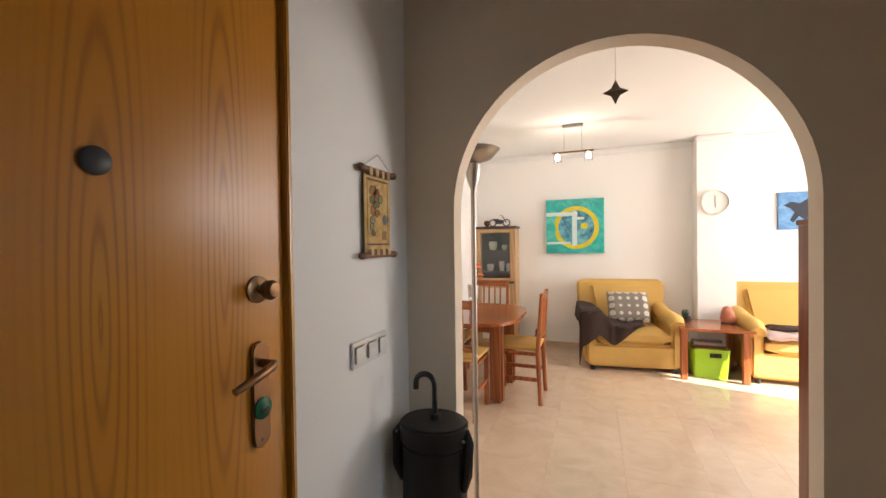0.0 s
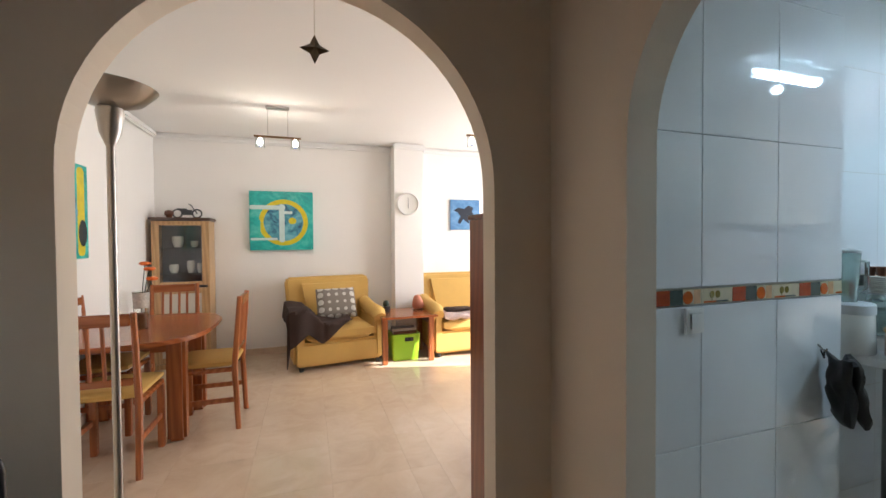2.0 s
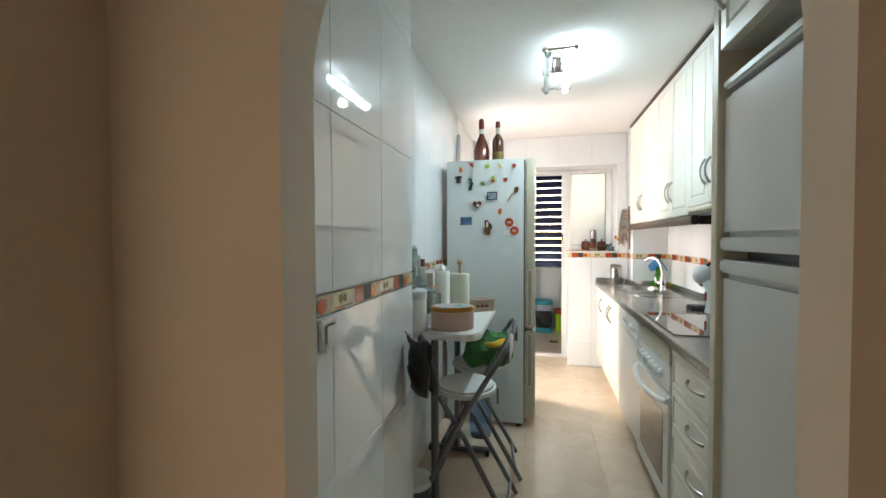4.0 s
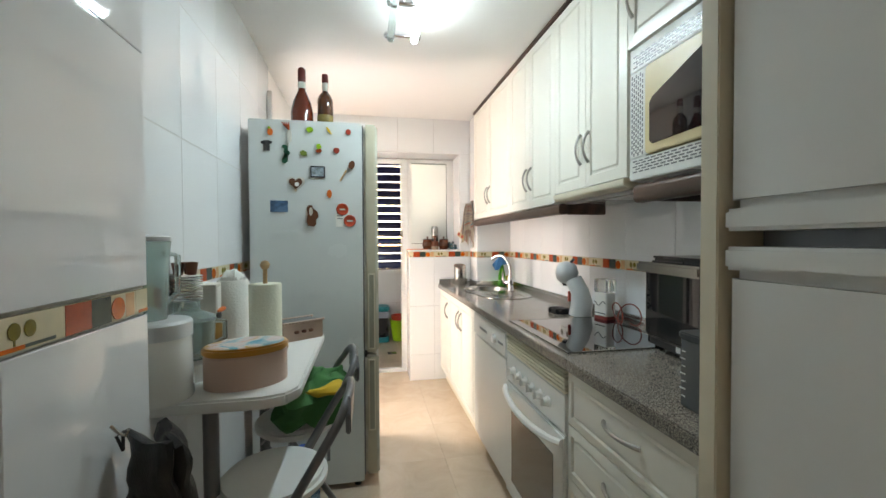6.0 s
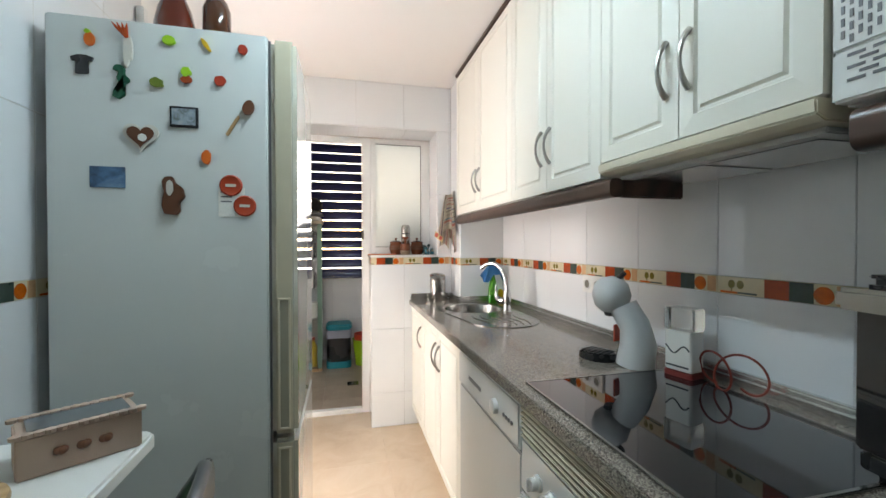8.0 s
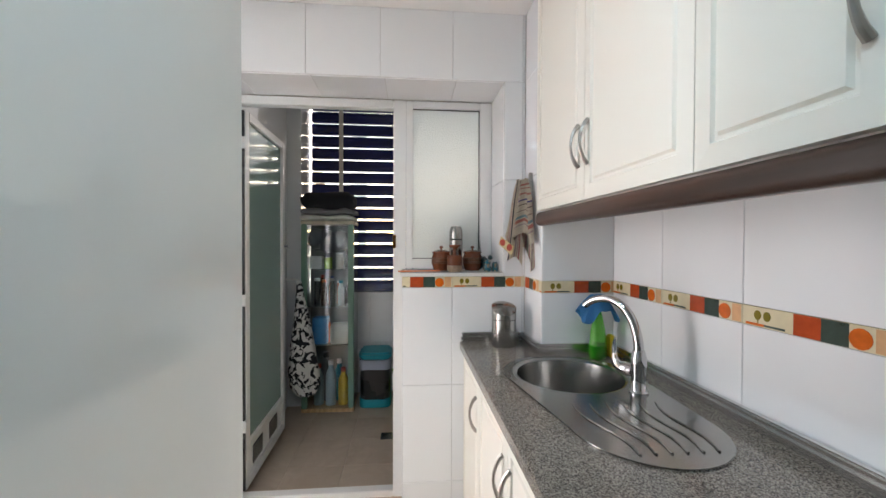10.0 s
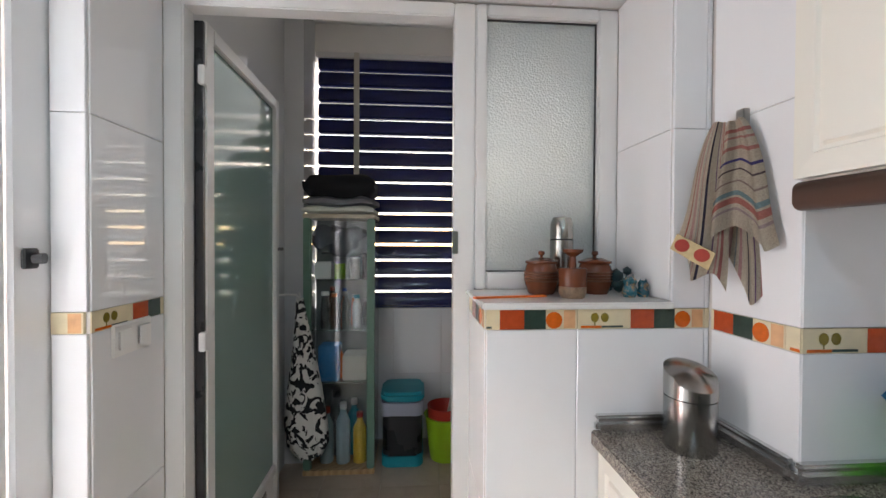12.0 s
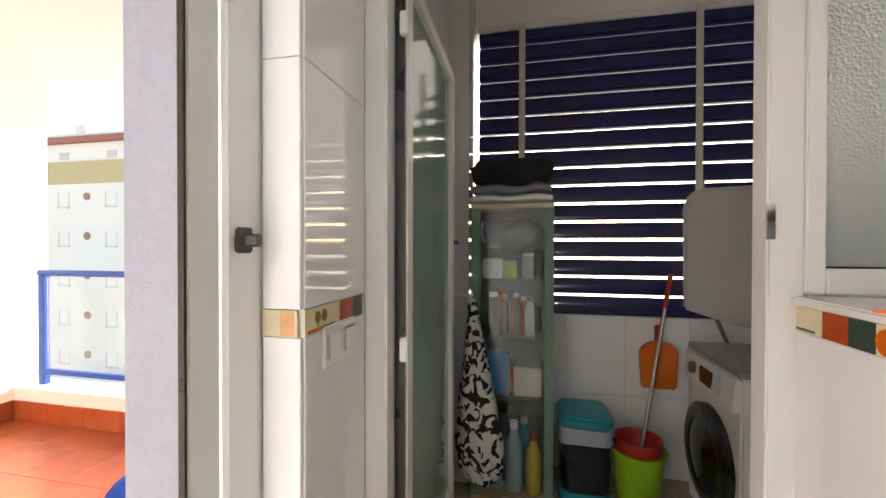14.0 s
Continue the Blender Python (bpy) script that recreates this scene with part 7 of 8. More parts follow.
def blob_outline(cy, cz, w, h, seed, n=12):
    rnd = random.Random(seed + 40)
    return [(cy + w / 2 * (0.8 + 0.4 * rnd.random()) * math.cos(2 * math.pi * i / n), cz + h / 2 * (0.8 + 0.4 * rnd.random()) * math.sin(2 * math.pi * i / n)) for i in range(n)]


M_ROD = wood("brown_rod_wood", (0.10, 0.035, 0.012), (0.24, 0.09, 0.03), 0.35, "y")
mp2 = thing("wall_map", "parchment treasure map scroll on dark wooden rods", "wall scroll", "", (-0.819, 1.055, 1.515))
M_PARCH = stone("parchment", [(0.3, (0.32, 0.18, 0.05)), (0.5, (0.58, 0.36, 0.11)), (0.7, (0.70, 0.48, 0.19))], 16, 0.7)
part("sheet", box(0.010, 0.0135, -0.082, 0.082, -0.125, 0.120), M_PARCH, mp2, "parchment sheet")
M_INK = mat("map_ink", (0.12, 0.075, 0.03), 0.7, var=0.5, scale=45)
M_LANDS = [mat("map_tan", (0.36, 0.20, 0.07), 0.7, var=0.4, scale=60), mat("map_olive", (0.20, 0.19, 0.08), 0.7, var=0.4, scale=60), mat("map_sage", (0.27, 0.29, 0.16), 0.7, var=0.4, scale=60), mat("map_rust", (0.38, 0.15, 0.05), 0.7, var=0.4, scale=60)]
for k, (y, z, w, h) in enumerate(((-0.030, 0.072, 0.050, 0.030), (-0.006, 0.062, 0.034, 0.036), (0.016, 0.048, 0.026, 0.030), (-0.034, 0.042, 0.036, 0.026), (-0.012, 0.028, 0.040, 0.026), (-0.030, 0.008, 0.034, 0.030), (-0.006, 0.000, 0.030, 0.022), (-0.034, -0.022, 0.030, 0.026), (-0.040, -0.046, 0.024, 0.026), (-0.030, -0.066, 0.024, 0.018))):
    part("printed_land", prism(blob_outline(y, z, w, h, k), 0.0136, 0.0141, "x"), M_LANDS[(k * 3 + k // 4) % 4], mp2)
    part("printed_coast", tube([(0.0141, q[0], q[1]) for q in blob_outline(y, z, w * 1.05, h * 1.05, k)], 0.0008, 4, closed=True), M_INK, mp2)
part("printed_label", box(0.0136, 0.0141, 0.026, 0.056, -0.088, -0.058), M_LANDS[0], mp2)
for y in (-0.066, 0.066):
    part("printed_border", box(0.0136, 0.0140, y - 0.0012, y + 0.0012, -0.098, 0.103), M_INK, mp2)
part("printed_compass", prism(ellipse(0.032, 0.036, 16, 0.045, -0.02), 0.0136, 0.0143, "x"), mat("map_blue", (0.14, 0.18, 0.15), 0.7, var=0.4, scale=60), mp2)
part("printed_border", prism([(-0.07, -0.105), (0.07, -0.105), (0.07, -0.099), (-0.07, -0.099)], 0.0136, 0.0141, "x"), M_BROWN, mp2)
part("printed_border", prism([(-0.07, 0.104), (0.07, 0.104), (0.07, 0.110), (-0.07, 0.110)], 0.0136, 0.0141, "x"), M_BROWN, mp2)
for z in (0.137, -0.137):
    r = part("rod", tube([(0.016, -0.098, z), (0.016, 0.098, z)], 0.009, 12), M_ROD, mp2, "brown wooden rod", smooth=True)
    for y in (-0.103, 0.103):
        part("rod_end", lathe([(0, -0.013), (0.011, -0.008), (0.012, 0.006), (0.006, 0.014), (0, 0.015)], 12), M_ROD, r, smooth=True, at=(0.016, y, z), rot=(90, 0, 0))
    for i in range(4):
        part("strap", box(0.007, 0.026, -0.066 + i * 0.037, -0.048 + i * 0.037, min(z, z * 0.86), max(z * 1.05, z) if z > 0 else max(z, z * 0.86)), M_BEECH, mp2)
part("cord", tube([(0.016, -0.085, 0.146), (0.010, 0.01, 0.195), (0.016, 0.085, 0.146)], 0.0018, 6), M_CARD, mp2)
switch_plate("light_switch", "triple white rocker switch on the hall wall", pose(-0.8195, 1.006, 1.078, 0, 0, -90), 3, w=0.070)

us_ = thing("umbrella_stand", "black leather umbrella stand with side straps", "umbrella stand", "", (-0.655, 1.15, 0.0))
part("case", prism(ellipse(0.225, 0.19, 40), 0.0, 0.74, "z"), M_LEATHER, us_, bevel=0.006, smooth=True)
part("lid", prism(ellipse(0.238, 0.20, 40), 0.741, 0.812, "z"), M_LEATHER, us_, "black leather lid", bevel=0.008, smooth=True)
for s in (-1, 1):
    st = part("strap", tube([(s * 0.114, 0, 0.79), (s * 0.130, -0.02, 0.76), (s * 0.126, -0.03, 0.66), (s * 0.112, -0.02, 0.60)], [0.012, 0.018, 0.018, 0.010], 8), M_LEATHER, us_, smooth=True)
    part("rivet", lathe([(0.006, 0), (0.004, 0.004), (0, 0.005)], 10), M_NICKEL, st, at=(s * 0.120, -0.045, 0.775), rot=(90, 0, 0))
um = thing("umbrella", "black umbrella with a curved crook handle", "umbrella", "", (-0.655, 1.16, 0.812))
part("shaft", tube([(0, 0, 0.0005), (0, 0, 0.02)], 0.018, 12), M_BLACK, um, smooth=True)
pts = [(0.0, 0, 0.02), (0.0, 0, 0.10)] + [(-0.035 + 0.035 * math.cos(a), 0, 0.115 + 0.035 * math.sin(a)) for a in [math.pi * i / 10 for i in range(11)]] + [(-0.070, 0, 0.095)]
part("crook", tube(pts, 0.010, 12), M_BLACK, um, smooth=True)

# ---------- living room ----------
fl = thing("floor_lamp", "satin nickel uplighter floor lamp with a bowl shade", "floor lamp", "", (-0.655, 1.66, 0.0))
part("base", lathe([(0.13, 0), (0.13, 0.012), (0.03, 0.026), (0.012, 0.04), (0, 0.04)], 32), M_NICKEL, fl, smooth=True)
part("pole", tube([(0, 0, 0.03), (0, 0, 1.70)], 0.0115, 12), M_NICKEL, fl, smooth=True)
part("cone", lathe([(0.012, 1.66), (0.028, 1.70), (0.036, 1.76), (0.034, 1.775), (0, 1.775)], 24), M_NICKEL, fl, smooth=True)
part("bowl_shade", shell([(0.03, 1.776), (0.085, 1.795), (0.125, 1.838), (0.122, 1.840), (0.083, 1.80), (0.03, 1.78)], 36), M_NICKEL, fl, smooth=True)

st_ = thing("star_ornament", "dark brass star ornament hanging on a thread", "ornament", "", (-0.062, 1.455, 1.945))
bm = bmesh.new()
for k in range(4):
    ang = math.pi / 2 * k
    tip = Vector((0.044 * math.cos(ang), 0, 0.044 * math.sin(ang)))
    s1 = Vector((0.020 * math.cos(ang + math.pi / 4), 0, 0.020 * math.sin(ang + math.pi / 4)))
    s2 = Vector((0.020 * math.cos(ang - math.pi / 4), 0, 0.020 * math.sin(ang - math.pi / 4)))
    for sy in (-1, 1):
        c = Vector((0, sy * 0.018, 0))
        v = [bm.verts.new(q) for q in (tip, s1, c)]
        bm.faces.new(v)
        v = [bm.verts.new(q) for q in (tip, s2, c)]
        bm.faces.new(v)
bmesh.ops.remove_doubles(bm, verts=bm.verts, dist=1e-5)
bmesh.ops.recalc_face_normals(bm, faces=bm.faces)
part("star", bm, mat("dark_brass", (0.10, 0.07, 0.04), 0.4, 0.7, var=0.5, scale=60), st_)
part("thread", tube([(0, 0, 0.044), (0, 0, LC - 1.945)], 0.0012, 6), M_CARD, st_)


def pendant(at, length):
    t = thing("pendant_lamp", "bar pendant lamp with two lit glass shades", "pendant lamp", "bar pendant lamps", at)
    part("canopy", box(-0.10, 0.10, -0.025, 0.025, -0.025, -0.0005), M_NICKEL, t, bevel=0.004)
    for s in (-1, 1):
        part("wire", tube([(s * 0.085, 0, -0.02), (s * 0.085, 0, -0.27)], 0.0018, 6), M_NICKEL, t)
    part("bar", box(-length / 2, length / 2, -0.015, 0.015, -0.285, -0.270), M_BRONZE, t, bevel=0.003)
    for s in (-1, 1):
        x = s * (length / 2 - 0.05)
        g = part("glass_shade", shell([(0.038, -0.295), (0.040, -0.375), (0.037, -0.375), (0.035, -0.297)], 20), M_GLASS, t, "clear glass shade", smooth=True, at=(x, 0, 0))
        part("bulb", lathe([(0.010, -0.290), (0.024, -0.325), (0.022, -0.345), (0, -0.358)], 16), M_BULB, g, "glowing bulb", smooth=True)
        part("bulb_tip", lathe([(0.009, -0.358), (0.008, -0.372), (0, -0.374)], 10), M_BLUEFRAME, g)
    return t


pendant((-0.339, 4.177, LC), 0.40)
pendant((1.50, 3.60, LC), 0.42)


def dining_chair(at, rz):
    t = thing("dining_chair", "cherry-wood dining chair with a yellow seat pad", "chair", "chairs round the dining table", at, rz)
    for s in (-1, 1):
        part("back_leg", tube([(s * 0.19, -0.21, 0.0), (s * 0.19, -0.19, 0.45), (s * 0.185, -0.23, 0.97)], [0.019, 0.021, 0.017], 8), M_CHERRY, t, smooth=True)
        part("leg", box(s * 0.185 - 0.019, s * 0.185 + 0.019, 0.17, 0.208, 0.0, 0.425), M_CHERRY, t, bevel=0.004)
        part("stretcher", box(s * 0.188 - 0.009, s * 0.188 + 0.009, -0.185, 0.169, 0.20, 0.235), M_CHERRY, t, bevel=0.003)
        part("seat_rail", box(s * 0.19 - 0.012, s * 0.19 + 0.012, -0.185, 0.20, 0.4255, 0.455), M_CHERRYX, t, bevel=0.003)
    part("seat_rail", box(-0.177, 0.177, 0.175, 0.20, 0.4255, 0.455), M_CHERRYX, t, bevel=0.003)
    part("top_rail", box(-0.17, 0.17, -0.245, -0.215, 0.895, 0.965), M_CHERRYX, t, bevel=0.006)
    part("lower_rail", box(-0.17, 0.17, -0.213, -0.193, 0.55, 0.59), M_CHERRYX, t, bevel=0.004)
    for x in (-0.10, -0.035, 0.035, 0.10):
        part("back_slat", tube([(x, -0.203, 0.588), (x, -0.228, 0.898)], 0.011, 8), M_CHERRY, t, smooth=True)
    part("seat_pad", cushion(0.40, 0.40, 0.065, 10, at=(0, 0.0, 0.455), puff=0.4), M_YELLOWFAB, t, "yellow upholstered seat pad", smooth=True)
    return t


ch = dining_chair((-0.80, 3.62, 0), 90)
copy_thing(ch, pose(-1.22, 3.12, 0, 0, 0, 0))
copy_thing(ch, pose(-1.30, 4.40, 0, 0, 0, 180))
copy_thing(ch, pose(-1.50, 3.75, 0, 0, 0, -90))
dt_ = thing("dining_table", "cherry-wood dining table with rounded edges", "table", "", (-1.32, 3.66, 0.0))
N = 48
sup = []
for i in range(N):
    a = 2 * math.pi * i / N
    c, s = math.cos(a), math.sin(a)
    sup.append((0.56 * abs(c) ** 0.75 * (1 if c >= 0 else -1) - 0.0, 0.60 * abs(s) ** 0.62 * (1 if s >= 0 else -1)))
sup = [(max(p[0], -0.385), p[1]) for p in sup]
clean = []
for p in sup:
    if not clean or (p[0] - clean[-1][0]) ** 2 + (p[1] - clean[-1][1]) ** 2 > 1e-6:
        clean.append(p)
part("tabletop", prism(clean, 0.715, 0.745, "z"), M_CHERRYX, dt_, bevel=0.008)
for x, y in ((0.36, -0.27), (0.36, 0.27), (-0.28, -0.27), (-0.28, 0.27)):
    part("leg", box(x - 0.058, x + 0.058, y - 0.05, y + 0.05, 0.0, 0.714), M_CHERRY, dt_, bevel=0.02)
part("apron", box(-0.30, 0.38, -0.235, 0.235, 0.63, 0.7145), M_CHERRYX, dt_)
va = thing("flower_vase", "glass vase with orange flowers on the table", "vase", "", (-1.24, 3.62, 0.7455))
part("vase", shell([(0.038, 0.0), (0.045, 0.12), (0.052, 0.27), (0.048, 0.27), (0.042, 0.12), (0.034, 0.008)], 24), M_GLASS, va, "glass vase", smooth=True)
part("pebbles", lathe([(0.036, 0.004), (0.041, 0.11), (0, 0.115)], 20), mat("brown_sand", (0.30, 0.13, 0.05), 0.6, var=0.5, scale=80), va)
part("pattern_band", shell([(0.0475, 0.15), (0.0525, 0.262), (0.0515, 0.262), (0.0465, 0.15)], 24), mat("white_lace_print", (0.66, 0.63, 0.58), 0.5, var=0.6, scale=70), va)
for i, (x, y, z) in enumerate(((0.03, 0.0, 0.47), (0.075, -0.01, 0.36), (0.05, 0.02, 0.43))):
    s = part("stem", tube([(0, 0, 0.12), (x * 0.5, y, z * 0.7), (x, y, z)], 0.003, 6), M_DARKGREEN, va)
    lobes("blossom", 6, 0.024, (x, y, z), M_ORANGE, s, 0.6)

# corner display cabinet
dc = thing("display_cabinet", "beech display cabinet with glass doors and crockery", "cabinet", "", (-1.395, 5.335, 0.0))
part("side", box(-0.272, -0.25, -0.135, 0.15, 0, 1.60), M_BEECH, dc, bevel=0.003)
part("side", box(0.25, 0.272, -0.135, 0.15, 0, 1.60), M_BEECH, dc, bevel=0.003)
part("top", box(-0.29, 0.29, -0.155, 0.155, 1.601, 1.635), M_DARKWOOD, dc, "dark wooden top", bevel=0.006)
part("back", box(-0.249, 0.249, 0.13, 0.149, 0.05, 1.60), mat("patterned_back", (0.16, 0.17, 0.20), 0.6, var=0.7, scale=30), dc)
part("plinth", box(-0.249, 0.249, -0.12, 0.129, 0.0, 0.049), M_BEECH, dc)
for z in (0.45, 0.80, 1.02, 1.30):
    part("shelf", box(-0.249, 0.249, -0.11, 0.129, z, z + 0.012), M_BEECH if z < 0.9 else M_GREENGLASS, dc)
for b in ((-0.249, -0.20, 0.90, 1.598), (0.20, 0.249, 0.90, 1.598), (-0.1995, 0.1995, 1.55, 1.598), (-0.1995, 0.1995, 0.90, 0.94)):
    part("door_frame", box(b[0], b[1], -0.134, -0.112, b[2], b[3]), M_BEECH, dc, bevel=0.003)
gg = part("door_glass", box(-0.1995, 0.1995, -0.125, -0.121, 0.9405, 1.5495), M_GLASS, dc)
for b in ((-0.249, -0.19, 0.06, 0.87), (0.19, 0.249, 0.06, 0.87), (-0.1895, 0.1895, 0.81, 0.87), (-0.1895, 0.1895, 0.06, 0.12)):
    part("lower_door_frame", box(b[0], b[1], -0.134, -0.112, b[2], b[3]), M_BEECH, dc, bevel=0.003)
part("lower_panel", box(-0.1895, 0.1895, -0.125, -0.118, 0.1205, 0.8095), M_CARD, dc)
for x, z, r, h in ((-0.10, 1.0325, 0.05, 0.09), (0.06, 1.0325, 0.04, 0.13), (-0.06, 1.313, 0.06, 0.12), (0.10, 1.313, 0.04, 0.07), (0.15, 1.0325, 0.03, 0.10)):
    t = thing("crockery", "white china cup in the display cabinet", "crockery", "crockery in the cabinet", (-1.395 + x, 5.335, z))
    part("cup", lathe([(r * 0.6, 0), (r, h * 0.5), (r * 0.9, h), (r * 0.82, h), (r * 0.5, 0.01), (0, 0.01)], 18), M_CHINA, t, smooth=True)
mc = thing("model_motorcycle", "dark metal model motorcycle on the cabinet", "model", "", (-1.36, 5.32, 1.6355))
bm = bmesh.new()
for x in (-0.09, 0.10):
    tube([(x + 0.045 * math.cos(a), 0, 0.05 + 0.045 * math.sin(a)) for a in [2 * math.pi * i / 18 for i in range(18)]], 0.008, 8, bm, True)
box(-0.05, 0.05, -0.02, 0.02, 0.035, 0.09, bm)
tube([(0.10, 0, 0.05), (0.05, 0, 0.13), (0.03, 0, 0.15)], 0.006, 6, bm)
tube([(0.03, -0.05, 0.15), (0.03, 0.05, 0.15)], 0.005, 6, bm)
box(-0.09, 0.0, -0.015, 0.015, 0.09, 0.105, bm)
part("motorcycle", bm, M_DARKGREY, mc)
bl_ = thing("wooden_ball", "dark brown carved ball on the cabinet", "ornament", "", (-1.53, 5.32, 1.6355))
part("ball", lathe([(0.0, 0.0), (0.02, 0.004), (0.045, 0.04), (0.04, 0.075), (0, 0.09)], 18), M_BROWN, bl_, smooth=True)
fg_ = thing("floor_figure", "small dark statuette on the living room floor", "figurine", "", (-0.86, 5.36, 0.0))
part("figure", lathe([(0.06, 0), (0.065, 0.04), (0.05, 0.08), (0.06, 0.14), (0.03, 0.19), (0.035, 0.23), (0.02, 0.26), (0, 0.27)], 16), M_BLACK, fg_, smooth=True)


def painting(name, label, w, h, m, ground, strokes, deep=0.028):
    """A canvas; local x along the wall, y out of it, z up; strokes: (outline, material, lift)."""
    t = thing(name, label, "painting")
    t.matrix_world = m
    part("canvas", box(-w / 2, w / 2, 0.0, deep, -h / 2, h / 2), ground, t, bevel=0.003)
    for i, (o, mt) in enumerate(strokes):
        part("brushwork", prism(o, deep, deep + 0.0007 + 0.0004 * i, "y"), mt, t)
    return t


def ring_outline(rx, rz, wd, cx, cz, n=48):
    a = [(cx + rx * math.cos(2 * math.pi * i / n), cz + rz * math.sin(2 * math.pi * i / n)) for i in range(n + 1)]
    b = [(cx + (rx - wd) * math.cos(2 * math.pi * i / n), cz + (rz - wd) * math.sin(2 * math.pi * i / n)) for i in range(n, -1, -1)]
    return a[:-1] + [(cx + rx * 0.9999, cz - 0.002)] + [(cx + (rx - wd), cz - 0.002)] + b[1:]


M_TEALPAINT = stone("teal_canvas", [(0.3, (0.015, 0.27, 0.26)), (0.5, (0.03, 0.46, 0.41)), (0.7, (0.14, 0.60, 0.53))], 7, 0.35)
M_YELLOWPAINT = mat("yellow_canvas_paint", (0.72, 0.60, 0.02), 0.4, var=0.3, scale=18)
M_BLUEPAINT = stone("blue_canvas", [(0.35, (0.015, 0.06, 0.16)), (0.5, (0.08, 0.32, 0.42)), (0.65, (0.20, 0.50, 0.58))], 9, 0.4)
# Glare on the ring canvas, painted as pale flat bars.
M_CANVASGLARE = mat("canvas_glare", (0.62, 0.76, 0.74), 0.4, var=0.15, scale=20)
M_SKYPAINT = stone("sky_canvas", [(0.3, (0.05, 0.16, 0.36)), (0.6, (0.13, 0.29, 0.52)), (0.8, (0.25, 0.40, 0.58))], 12, 0.6)
painting("abstract_painting", "abstract canvas of a yellow ring on turquoise", 0.72, 0.71, pose(-0.387, 5.499, 1.62, 0, 0, 180), M_TEALPAINT,
         [(ellipse(0.46, 0.46, 40, -0.02, -0.02), M_BLUEPAINT), (ring_outline(0.28, 0.28, 0.055, -0.02, -0.02), M_YELLOWPAINT),
          (rrect(0.06, 0.46, 0.02, 0.0, -0.03), M_CANVASGLARE), (rrect(0.40, 0.05, 0.02, 0.16, 0.16), M_CANVASGLARE), (rrect(0.30, 0.03, 0.012, 0.20, -0.22), M_CANVASGLARE), (ellipse(0.09, 0.08, 16, -0.12, 0.0), M_YELLOWPAINT),
          (rrect(0.12, 0.035, 0.012, -0.06, 0.10), M_CANVASGLARE), (rrect(0.10, 0.22, 0.02, 0.29, -0.09), M_TEALPAINT)], 0.055)
painting("abstract_painting", "tall turquoise and yellow abstract canvas", 0.60, 0.70, pose(-1.719, 3.68, 1.60, 0, 0, -90), M_TEALPAINT,
         [(rrect(0.10, 0.66, 0.04, -0.20, 0.0), M_YELLOWPAINT), (ellipse(0.12, 0.20, 20, -0.22, -0.16), mat("dark_canvas_paint", (0.03, 0.04, 0.05), 0.5)), (ring_outline(0.2, 0.2, 0.05, 0.05, 0.0), M_BLUEPAINT)])
M_BULLINK = mat("black_canvas_paint", (0.012, 0.016, 0.03), 0.5, var=0.4, scale=20)
painting("bull_painting", "small blue canvas with a charging black bull", 0.43, 0.41, pose(1.975, 5.399, 1.72, 0, 0, 180), M_SKYPAINT,
         [([(0.17, 0.06), (0.10, 0.10), (0.02, 0.08), (-0.05, 0.13), (-0.12, 0.10), (-0.10, 0.04), (-0.14, -0.01), (-0.11, -0.07), (-0.05, -0.05), (-0.06, -0.12), (-0.02, -0.10), (0.03, -0.06), (0.08, -0.13), (0.11, -0.10), (0.07, -0.02), (0.11, 0.03)], M_BULLINK)])
ck = thing("wall_clock", "round white wall clock with thin hands", "clock", "", (1.135, 5.249, 1.840))
part("rim", shell([(0.145, 0.0), (0.145, 0.03), (0.130, 0.034), (0.128, 0.0)], 40), M_WHITEPLASTIC, ck, smooth=True, rot=(90, 0, 0), at=(0, 0, 0))
part("dial", lathe([(0.1275, 0.001), (0.1275, 0.012), (0, 0.012)], 40), M_CHINA, ck, rot=(90, 0, 0), at=(0, 0, 0))
part("pointer", box(-0.003, 0.003, -0.018, -0.0145, -0.01, 0.075), M_GREYMETAL, ck)
part("pointer", box(-0.004, 0.004, -0.021, -0.0185, -0.06, 0.01), M_GREYMETAL, ck)
for i in range(12):
    a = 2 * math.pi * i / 12
    part("hour_mark", box(-0.002, 0.002, -0.0145, -0.0122, -0.007, 0.007), M_COFFEEGREY, ck, at=(0.112 * math.cos(a), 0, 0.112 * math.sin(a)), rot=(0, 90 - math.degrees(a), 0))
ac = thing("air_conditioner", "white wall-mounted air conditioner", "air conditioner", "", (2.85, 5.28, 2.15))
part("case", prism(rrect(0.20, 0.27, 0.04, 0, 0), -0.42, 0.42, "x"), M_WHITEPLASTIC, ac, smooth=True, at=(0, 0.01, 0))
part("flap", box(-0.38, 0.38, -0.10, -0.06, -0.128, -0.12), M_COFFEEGREY, ac)


